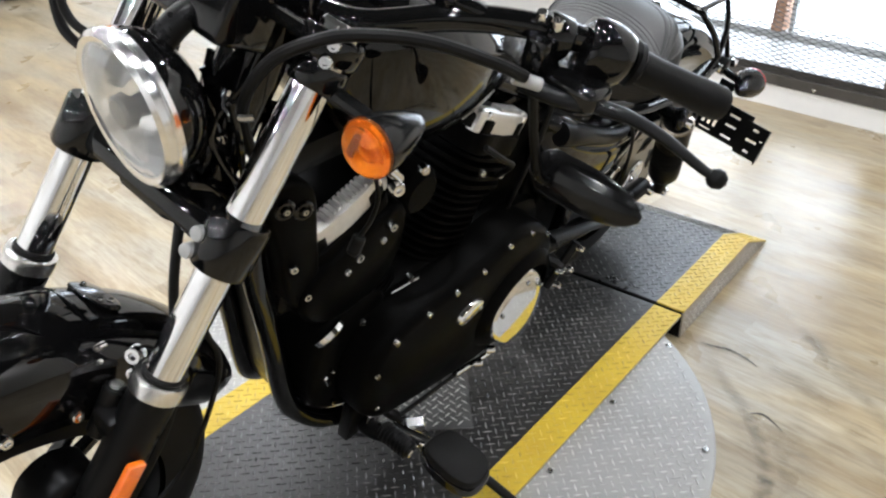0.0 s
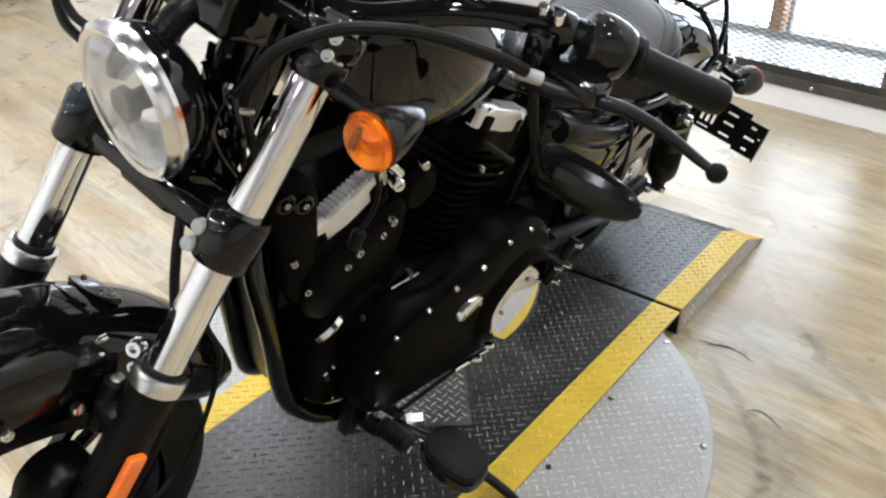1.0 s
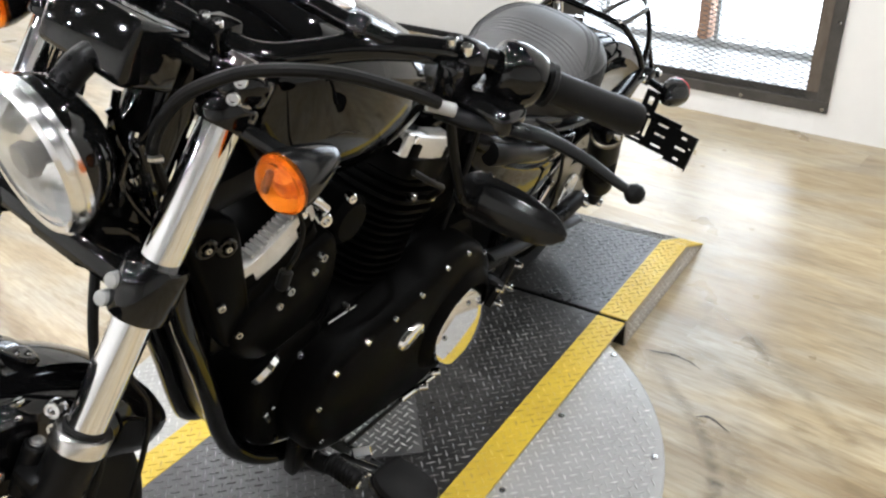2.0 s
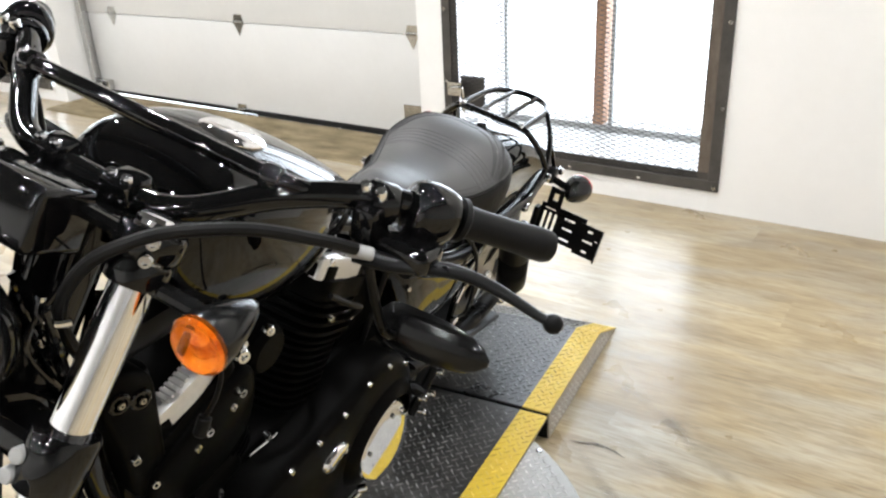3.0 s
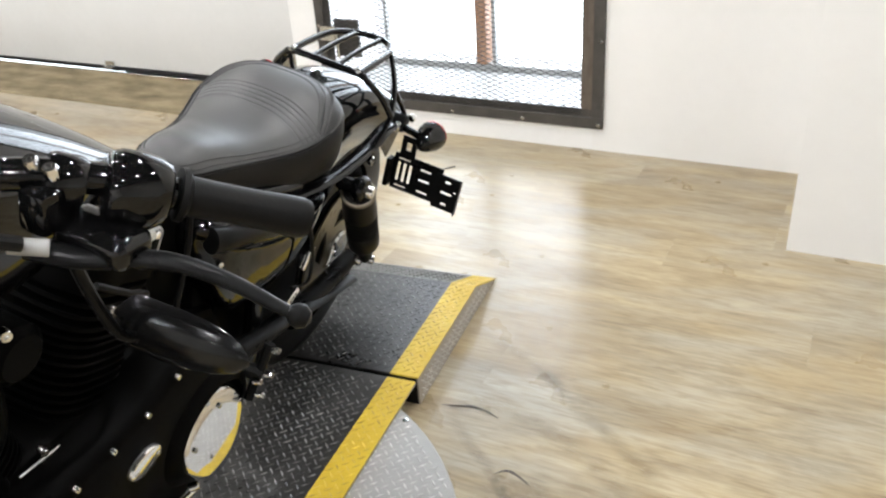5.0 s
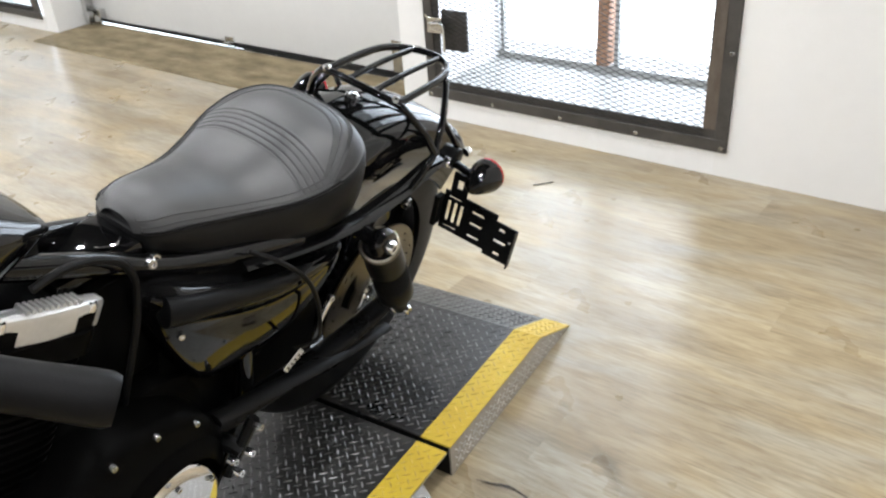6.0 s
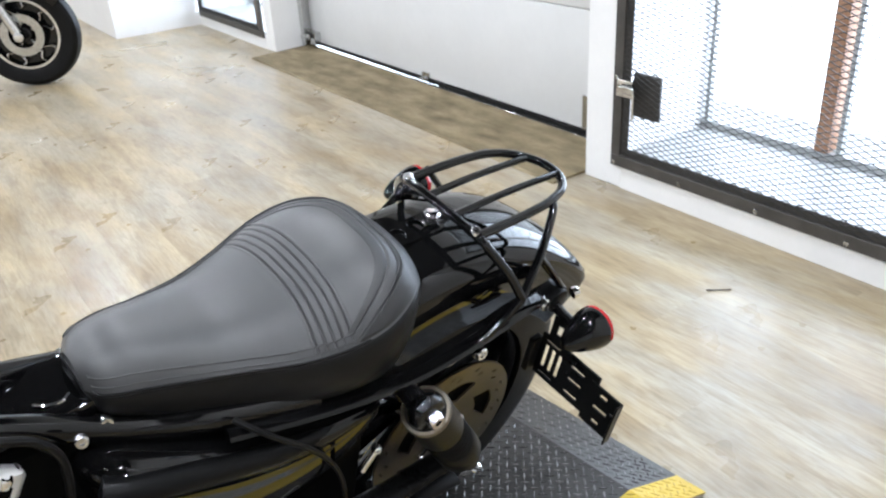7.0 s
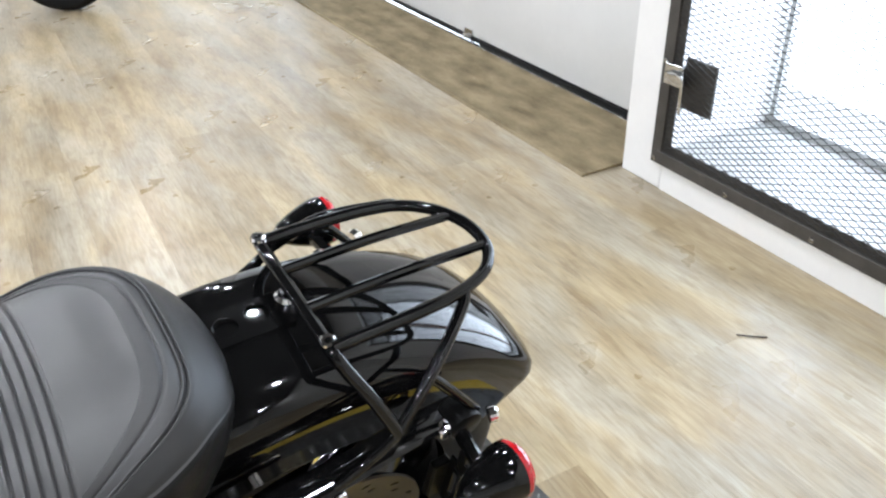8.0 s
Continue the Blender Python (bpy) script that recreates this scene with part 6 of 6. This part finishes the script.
shift = part("shift_peg", rod(bmesh.new(), (0.150, 1.211, 0.232), (0.215, 1.214, 0.234), 0.0150, seg=18), RUBBER, ctl, "ribbed black rubber shift peg")
for k in range(8):
    part("rib", lathe(bmesh.new(), (0.154 + 0.0075 * k, 1.2112 + 0.0003 * k, 0.2322), (1, 0.05, 0.03), [(0, 0.0145), (0.001, 0.0180), (0.0035, 0.0180), (0.0045, 0.0145), (0, 0.0145)], 18), RUBBER, shift)
part("shift_peg_end", rod(bmesh.new(), (0.215, 1.214, 0.234), (0.220, 1.2143, 0.234), 0.0135, seg=16), CHROME, ctl)
part("shift_linkage", rod(bmesh.new(), (0.155, 1.255, 0.236), (0.157, 1.41, 0.222), 0.0045, seg=10), SATIN, ctl)
bm = bmesh.new()
tube(bm, [(0.095, 1.27, 0.19), (0.19, 1.300, 0.165), (0.29, 1.330, 0.140), (0.360, 1.345, 0.123), (0.388, 1.348, 0.1165)], lambda f: 0.0115 - 0.004 * f, 12, 6)
part("side_stand", bm, SATIN, M, "black side stand, folded out")
for k, p in enumerate(((0.158, 1.50, 0.222), (0.162, 1.535, 0.232), (0.160, 1.46, 0.215))):
    part("linkage_bolt", rod(bmesh.new(), p, Vector(p) + Vector((0.012, 0.012, 0.004)), 0.008, seg=12), CHROME, ctl)

# rear foot bracket behind the primary
bm = bmesh.new()
tube(bm, [(0.10, 1.66, 0.34), (0.15, 1.675, 0.35), (0.175, 1.68, 0.345)], 0.014, 10, 4)
tube(bm, [(0.165, 1.66, 0.30), (0.17, 1.685, 0.36), (0.172, 1.705, 0.40)], 0.010, 10, 4)
pb = part("peg_bracket", bm, SATIN, M)
for p in ((0.182, 1.665, 0.315), (0.186, 1.682, 0.352), (0.184, 1.70, 0.395), (0.182, 1.65, 0.36)):
    bolt("bracket_bolt", p, (1, 0, 0.2), 0.008, pb, CHROME, 0.012)


# ---- the lift: turntable disc, raised runway and ramps of tread plate ----
XL, XR, YW, ZP = -0.223, 0.409, 0.070, 0.0775
CX, CY, DISC_R, DISC_Z = 0.093, 1.470, 0.600, 0.067
SEAM_B, SEAM_F, BREAK, TIP = 2.065, 0.875, 2.495, 2.665


def treads(keep, p=0.0172, length=0.0212, width=0.0047, height=0.0018, x0=-0.6, x1=0.8, y0=0.2, y1=2.8):
    """Raised lozenges on a lattice turned by 45 degrees, each pointing at the flank of the next; keep(x, y) gives the surface's (z, slope) or None."""
    V, F = [], []
    h = math.sqrt(0.5)
    n0 = int(((x1 - x0) + (y1 - y0)) * h / p) + 2
    for i in range(-1, n0):
        for j in range(-n0, n0):
            x, y = x0 + (i - j) * p * h, y0 + (i + j) * p * h
            if not (x0 < x < x1 and y0 < y < y1):
                continue
            at = keep(x, y)
            if at is None:
                continue
            z, sl = at
            a = math.pi / 4 + (math.pi / 2 if (i + j) % 2 else 0)
            c, s = math.cos(a), math.sin(a)
            n = len(V)
            for u, v, w in ((-0.5, 0, 0), (0, -0.5, 0), (0.5, 0, 0), (0, 0.5, 0), (-0.32, 0, 1), (0.32, 0, 1)):
                dx, dy = c * u * length - s * v * width, s * u * length + c * v * width
                V.append((x + dx, y + dy, z + dy * sl + w * height - 0.0002))
            F += [(n, n + 1, n + 4), (n + 1, n + 5, n + 4), (n + 1, n + 2, n + 5), (n + 2, n + 3, n + 5), (n + 3, n + 4, n + 5), (n + 3, n, n + 4)]
    return V, F


def stuff(name, vf, mat, parent, label):
    return tagged(raw_mesh(name, vf[0], vf[1], mat, parent), label, kind="stuff")


table = thing("turntable", pose(0, 0, 0), "round bare steel tread plate turntable let into the plank floor", "turntable")
bm = lathe(bmesh.new(), (CX, CY, -0.002), (0, 0, 1), [(0.003, DISC_R), (DISC_Z - 0.001, DISC_R), (DISC_Z + 0.002, DISC_R - 0.003), (DISC_Z + 0.002, 0)], 96)
plate = part("disc_plate", bm, PLATE_STEEL, table)
ZD = DISC_Z
stuff("disc_treads", treads(lambda x, y: (ZD + 0.002, 0) if math.hypot(x - CX, y - CY) < DISC_R - 0.014 and not XL < x < XR else None, height=0.0011), TREAD_STEEL, plate, "raised steel treads")
for x, y in ((0.433, 1.946), (0.424, 1.702), (0.631, 1.687), (0.424, 1.460), (0.631, 1.25), (0.43, 1.00), (-0.236, 1.968), (-0.236, 1.72), (-0.44, 1.706), (-0.236, 1.474), (-0.44, 1.29)):
    bolt("countersunk_screw", (x, y, ZD + 0.002), (0, 0, 1), 0.008, plate, STEEL, 0.0014)


def runway_part(name, y0, y1, label):
    """One straight length of runway: a shallow box of black plate with painted yellow edges."""
    r = thing(name, pose(0, 0, 0), label, "lift runway", "lift runways")
    part("deck_plate", box(bmesh.new(), (XL + YW, y0, ZP - 0.004), (XR - YW, y1, ZP), 0.0006), PLATE_RUN, r, smooth=False)
    for x0, x1 in ((XL, XL + YW), (XR - YW, XR)):
        e = part("yellow_edge", box(bmesh.new(), (x0, y0, ZP - 0.004), (x1, y1, ZP + 0.0004), 0.0006), YELLOW, r, "yellow painted edge", smooth=False)
        stuff("yellow_treads", treads(lambda x, y: (ZP + 0.0004, 0) if x0 + 0.008 < x < x1 - 0.006 and y0 + 0.01 < y < y1 - 0.01 else None), TREAD_YELLOW, e, "yellow painted treads")
    stuff("black_treads", treads(lambda x, y: (ZP, 0) if XL + YW + 0.006 < x < XR - YW - 0.006 and y0 + 0.012 < y < y1 - 0.012 else None), TREAD_BLACK, r, "worn black treads")
    for x in (XL, XR - 0.004):
        part("side_plate", box(bmesh.new(), (x, y0, DISC_Z + 0.003), (x + 0.004, y1, ZP - 0.004)), CHEEK_STEEL, r, "dull bronzed side plate", smooth=False)
    for y in (y0, y1 - 0.004):
        part("end_plate", box(bmesh.new(), (XL + 0.004, y, DISC_Z + 0.003), (XR - 0.004, y + 0.004, ZP - 0.004)), SATIN, r, smooth=False)
    return r


runway_part("lift_runway", SEAM_F, SEAM_B, "black tread plate runway with worn yellow painted edges")


def ramp(name, y0, yb, y1, label):
    """A ramp: level for a stretch, then sloping to the floor, with tread plate cheeks."""
    r = thing(name, pose(0, 0, 0), label, "lift ramp", "lift ramps")
    sg = 1 if y1 > y0 else -1
    slope = -(ZP - 0.003) / (y1 - yb)
    g = 0.014 * sg

    def surf(y, up=0.0):
        return ZP + up + (slope * (y - yb) if (y - yb) * sg > 0 else 0)

    def deck(nm, x0, x1, mat, up, lab=""):
        bm = bmesh.new()
        rings = []
        for x in (x0, x1):
            top = [(x, y, surf(y, up)) for y in (y0 + g, yb, y1)]
            rings.append(top + [(x, y, max(0.0005, surf(y, up) - 0.004)) for y in (y1, yb, y0 + g)])
        loft(bm, rings)
        return part(nm, bm, mat, r, lab, smooth=False)
    deck("deck_plate", XL + YW, XR - YW, PLATE_BLACK, 0)
    lo, hi = min(y0 + g, y1), max(y0 + g, y1)
    for x0, x1 in ((XL, XL + YW), (XR - YW, XR)):
        e = deck("yellow_edge", x0, x1, YELLOW, 0.0004, "yellow painted edge")
        stuff("yellow_treads", treads(lambda x, y: (surf(y, 0.0004), slope if (y - yb) * sg > 0 else 0) if x0 + 0.008 < x < x1 - 0.006 and lo + 0.012 < y < hi - 0.014 and abs(y - yb) > 0.008 else None), TREAD_YELLOW, e, "yellow painted treads")
    stuff("black_treads", treads(lambda x, y: (surf(y), slope if (y - yb) * sg > 0 else 0) if XL + YW + 0.006 < x < XR - YW - 0.006 and lo + 0.012 < y < hi - 0.014 and abs(y - yb) > 0.008 else None), TREAD_BLACK, r, "worn black treads")
    for x, s in ((XL, -1), (XR, 1)):
        bm = bmesh.new()
        rings = [[(xx, y0 + g, 0.001), (xx, y0 + g, ZP - 0.004), (xx, yb, ZP - 0.004), (xx, y1 - 0.012 * sg, 0.001)] for xx in (x - s * 0.004, x)]
        loft(bm, rings)
        c = part("cheek_plate", bm, CHEEK_STEEL, r, "dull bronzed tread plate cheek", smooth=False)
        V, F = treads(lambda u, v: (0, 0) if v < surf(u) - 0.012 and v > 0.01 else None, x0=lo + 0.01, x1=hi - 0.02, y0=0.002, y1=ZP, p=0.0150, length=0.0180, width=0.0044, height=0.0020)
        stuff("cheek_treads", ([(x + s * q[2], q[0], q[1]) for q in V], F), TREAD_STEEL, c, "bright worn treads")
    part("end_plate", box(bmesh.new(), (XL + 0.004, y0 + g, 0.001), (XR - 0.004, y0 + g + 0.004 * sg, ZP - 0.0045)), SATIN, r, smooth=False)
    return r


ramp("lift_ramp", SEAM_B, BREAK, TIP, "black tread plate loading ramp with worn yellow edges")
ramp("lift_ramp", SEAM_F, 2 * CY - BREAK, 2 * CY - TIP, "black tread plate loading ramp at the front of the lift")


# the loose square of bright tread plate under the side stand
pad = thing("stand_pad", pose(0.250, 1.453, ZP + 0.0018, 0, 0, 221.5), "loose square of bare steel tread plate on the black runway", "steel plate")
part("pad_plate", box(bmesh.new(), (0, -0.185, 0), (0.25, 0, 0.004), 0.0008), PAD_STEEL, pad, smooth=False)
stuff("pad_treads", treads(lambda x, y: (0.004, 0) if 0.012 < x < 0.238 and -0.173 < y < -0.012 else None, x0=0, x1=0.25, y0=-0.185, y1=0), TREAD_STEEL, pad, "raised steel treads")


# ---- a second motorcycle parked at the far end: its front wheel and fork come into view ----
def parked_motorcycle():
    d = thing("parked_motorcycle", ROOM @ Matrix.Translation((-4.66, 2.36, 0)) @ pose(0, 0, 0, 0, 0, 152), "dark touring motorcycle parked at the far end of the hall", "motorcycle")
    R, rim = 0.315, 0.205
    bm = lathe(bmesh.new(), (-0.065, 0, R), (1, 0, 0), [(0.02, rim - 0.004), (0.006, rim + 0.02), (0.004, R - 0.03), (0.02, R - 0.008), (0.045, R), (0.085, R), (0.11, R - 0.008), (0.126, R - 0.03), (0.124, rim + 0.02), (0.11, rim - 0.004)], 56)
    part("tyre", bm, RUBBER, d, "black rubber tyre")
    bm = bmesh.new()
    lathe(bm, (-0.045, 0, R), (1, 0, 0), [(0, rim), (0, rim - 0.014), (0.045, rim - 0.03), (0.09, rim - 0.014), (0.09, rim), (0, rim)], 48)
    arms = []
    for k in range(5):
        a0 = 2 * math.pi * k / 5 + 0.2
        for da in (-0.22, 0.22):
            for a in (-0.036, 0.036):
                arms.append(tube(bmesh.new(), [(a, math.cos(a0 + da * f) * r, R + math.sin(a0 + da * f) * r) for f, r in ((0.1, 0.05), (0.7, 0.13), (1.5, 0.165), (1.1, rim - 0.012))], 0.0048, 8, 5))
    rod(bm, (-0.07, 0, R), (0.07, 0, R), 0.05, seg=20)
    part("rim", bm, GLOSS, d, "black cast rim with bright edge")
    for k, arm in enumerate(arms):
        part("spoke", arm, CHROME, d, "chrome forked spoke")
    part("wheel_web", lathe(bmesh.new(), (-0.012, 0, R), (1, 0, 0), [(0, 0), (0, rim - 0.02), (0.024, rim - 0.02), (0.024, 0)], 40), GLOSS, d, "gloss black wheel web")
    for a in (-0.047, 0.047):
        part("rim_edge", lathe(bmesh.new(), (a, 0, R), (1, 0, 0), [(-0.003, rim + 0.004), (0.003, rim + 0.004), (0.006, rim - 0.003), (0.003, rim - 0.010), (-0.003, rim - 0.010), (-0.003, rim + 0.004)], 48), ALLOY, d)
        part("brake_disc", lathe(bmesh.new(), (a * 1.5, 0, R), (1, 0, 0), [(-0.003, 0.125), (0.003, 0.125), (0.003, 0.078), (-0.003, 0.078), (-0.003, 0.125)], 40), STEEL, d, "bare steel brake disc")
        part("fork_leg", rod(bmesh.new(), (a * 2.2, 0, R - 0.02), (a * 2.2, 0.22, 0.86), 0.028, 0.026), ALLOY, d, "polished alloy fork leg")
        part("axle_cap", lathe(bmesh.new(), (a * 2.2, 0, R), (a, 0, 0), [(0, 0.03), (0.04, 0.028), (0.045, 0)], 16), CHROME, d)
    part("side_reflector", box(bmesh.new(), (0.13, 0.06, 0.50), (0.14, 0.10, 0.60), 0.003), REFLECTOR_ORANGE, d, "orange side reflector")
    bm = bmesh.new()
    rings = []
    for k in range(25):
        t = radians(-5 + 150 * k / 24)
        rings.append([(u * 0.085, math.cos(t) * (R + 0.04 + q), R + math.sin(t) * (R + 0.04 + q)) for u, q in ((-1, -0.09), (-1, -0.02), (-0.8, 0), (0, 0.008), (0.8, 0), (1, -0.02), (1, -0.09), (0, -0.002))])
    part("front_fender", loft(bm, rings), GLOSS, d, "gloss black deep front fender")
    part("rear_tyre", lathe(bmesh.new(), (-0.08, 1.62, R), (1, 0, 0), [(0.02, rim - 0.004), (0.006, rim + 0.02), (0.004, R - 0.03), (0.03, R - 0.004), (0.08, R), (0.13, R - 0.004), (0.156, R - 0.03), (0.154, rim + 0.02), (0.14, rim - 0.004)], 48), RUBBER, d, "black rubber tyre")
    bm = bmesh.new()
    tube(bm, [(0, 0.25, 0.80), (0, 0.5, 0.84), (0, 0.85, 0.80), (0, 1.2, 0.70), (0, 1.75, 0.68)], lambda f: 0.11 + 0.06 * math.sin(math.pi * f), 20, 8)
    part("body", bm, GLOSS, d, "gloss black tank and seat body")
    bm = bmesh.new()
    box(bm, (-0.17, 0.5, 0.16), (0.17, 1.2, 0.62), 0.06, 3)
    part("engine", bm, CASE, d, "black engine block")
    tube_bar = tube(bmesh.new(), [(-0.40, 0.45, 1.0), (-0.2, 0.30, 1.03), (0.2, 0.30, 1.03), (0.40, 0.45, 1.0)], 0.014, 10, 6)
    part("handlebar", tube_bar, GLOSS, d)
    return d


parked_motorcycle()


# ---- marks on the floor ----
def gouge(name, pts, width, label):
    bm = bmesh.new()
    P = smooth_path(pts, 6)
    V = []
    for i, p in enumerate(P):
        d = (P[min(i + 1, len(P) - 1)] - P[max(i - 1, 0)]).normalized()
        n = Vector((-d.y, d.x, 0))
        f = i / (len(P) - 1)
        w = width * (0.25 + math.sin(math.pi * f)) * (0.7 + 0.5 * abs(noise.noise(p * 60)))
        V.append((bm.verts.new(p + n * w), bm.verts.new(p - n * w * 0.6)))
    for A, B in zip(V, V[1:]):
        bm.faces.new((A[0], B[0], B[1], A[1]))
    ob = part(name, bm, DARK, None, "", smooth=False)
    return tagged(ob, label, "floor damage", "floor gouges", "structure")


def smudge(name, pts, width, strength, label):
    """A strip of dirt lying a hair above the planks, thinning out towards its edges."""
    P = smooth_path(pts, 6)
    V, F, T = [], [], []
    for i, p in enumerate(P):
        d = (P[min(i + 1, len(P) - 1)] - P[max(i - 1, 0)]).normalized()
        n = Vector((-d.y, d.x, 0))
        f = i / (len(P) - 1)
        end = min(1.0, 5 * f, 5 * (1 - f))
        for u in (-1, -0.5, 0, 0.5, 1):
            V.append(p + n * (width * u))
            T.append(strength * end * (1 - abs(u)) ** 0.6)
    for i in range(len(P) - 1):
        for k in range(4):
            a = i * 5 + k
            F.append((a, a + 1, a + 6, a + 5))
    ob = raw_mesh(name, V, F, SMUDGE)
    ob.data.attributes.new("thin", "FLOAT", "POINT").data.foreach_set("value", T)
    return tagged(ob, label, "floor stain", "floor stains", "structure")


smudge("trim_smudge", [(0.43, 2.43, 0.0009), (0.577, 2.333, 0.0009), (0.677, 2.251, 0.0009), (0.753, 2.167, 0.0009), (0.86, 2.08, 0.0009), (1.0, 1.93, 0.0009)], 0.022, 0.5, "dark curved tyre smudge on the planks")
smudge("trim_smudge", [(0.47, 2.09, 0.0010), (0.562, 1.985, 0.0010), (0.625, 1.925, 0.0010), (0.684, 1.854, 0.0010), (0.735, 1.752, 0.0010), (0.745, 1.62, 0.0010), (0.72, 1.45, 0.0010)], 0.018, 0.7, "dark curved tyre smudge beside the turntable")
smudge("trim_smudge", [(0.64, 1.94, 0.0011), (0.71, 1.86, 0.0011), (0.775, 1.77, 0.0011), (0.80, 1.62, 0.0011), (0.78, 1.45, 0.0011)], 0.08, 0.5, "grey dirty smudge beside the turntable")
smudge("trim_smudge", [(0.46, 2.10, 0.0012), (0.55, 2.13, 0.0012), (0.66, 2.10, 0.0012), (0.80, 2.02, 0.0012), (0.97, 1.88, 0.0012)], 0.03, 0.4, "faint tyre smudge on the planks")
gouge("trim_gouge", [(0.457, 2.092, 0.0012), (0.49, 2.096, 0.0012), (0.522, 2.104, 0.0012), (0.56, 2.099, 0.0012), (0.597, 2.082, 0.0012)], 0.0042, "dark gouge in the plank floor beside the ramp")
gouge("trim_gouge", [(0.641, 1.916, 0.0012), (0.652, 1.926, 0.0012), (0.667, 1.930, 0.0012), (0.690, 1.921, 0.0012), (0.716, 1.905, 0.0012)], 0.0044, "dark gouge in the plank floor beside the turntable")
twig = part("wood_splinter", tube(bmesh.new(), [(-0.042, 3.381, 0.003), (-0.014, 3.404, 0.004), (0.009, 3.432, 0.003)], 0.0020, 6, 4), DARK, None)
tagged(twig, "small dark splinter lying on the plank floor", "splinter")

# ---- plank floor, laid along the window wall ----
PW, PL = 0.178, 1.22
floor = thing("floor", ROOM, "pale oak-look vinyl plank floor with grey-brown grain", "floor", "", "structure")
part("underlay", box(bmesh.new(), (-9.1, -5.3, -0.12), (5.3, BACK, -0.004)), CONCRETE, floor, smooth=False)
bm = box(bmesh.new(), (0, 0, -0.0038), (PL - 0.0002, PW - 0.0002, 0), 0)
plank_mesh = bpy.data.meshes.new("plank")
bm.to_mesh(plank_mesh)
bm.free()
plank_mesh.materials.append(PLANK)
rng = random.Random(4)
near, far = [], []
for j in range(int(9.5 / PW)):
    c = -5.25 + j * PW
    off = rng.random() * PL
    for i in range(14):
        r = -10.2 + off + i * PL
        if r > 5.15 or r < -10.15:
            continue
        (near if -5.0 < r < 2.4 and 0.0 < c < BACK - PW and len(near) < 290 else far).append((r, c))
for r, c in near:
    o = new("plank", plank_mesh)
    o.parent = floor
    o.location = (r, c, 0)
V, F = [], []
for r0, c in far:
    n, r = len(V), max(r0, -9.0)
    x1, y1, e = min(r0 + PL - 0.0002, 5.2), min(c + PW - 0.0002, BACK), 0.00015
    V += [(r, c, -0.002), (x1, c, -0.002), (x1, y1, -0.002), (r, y1, -0.002), (r + e, c + e, 0), (x1 - e, c + e, 0), (x1 - e, y1 - e, 0), (r + e, y1 - e, 0)]
    F += [(n, n + 1, n + 5, n + 4), (n + 1, n + 2, n + 6, n + 5), (n + 2, n + 3, n + 7, n + 6), (n + 3, n, n + 4, n + 7), (n + 4, n + 5, n + 6, n + 7)]
tagged(raw_mesh("planks", V, F, PLANK, floor), "further planks of the same floor", kind="stuff")
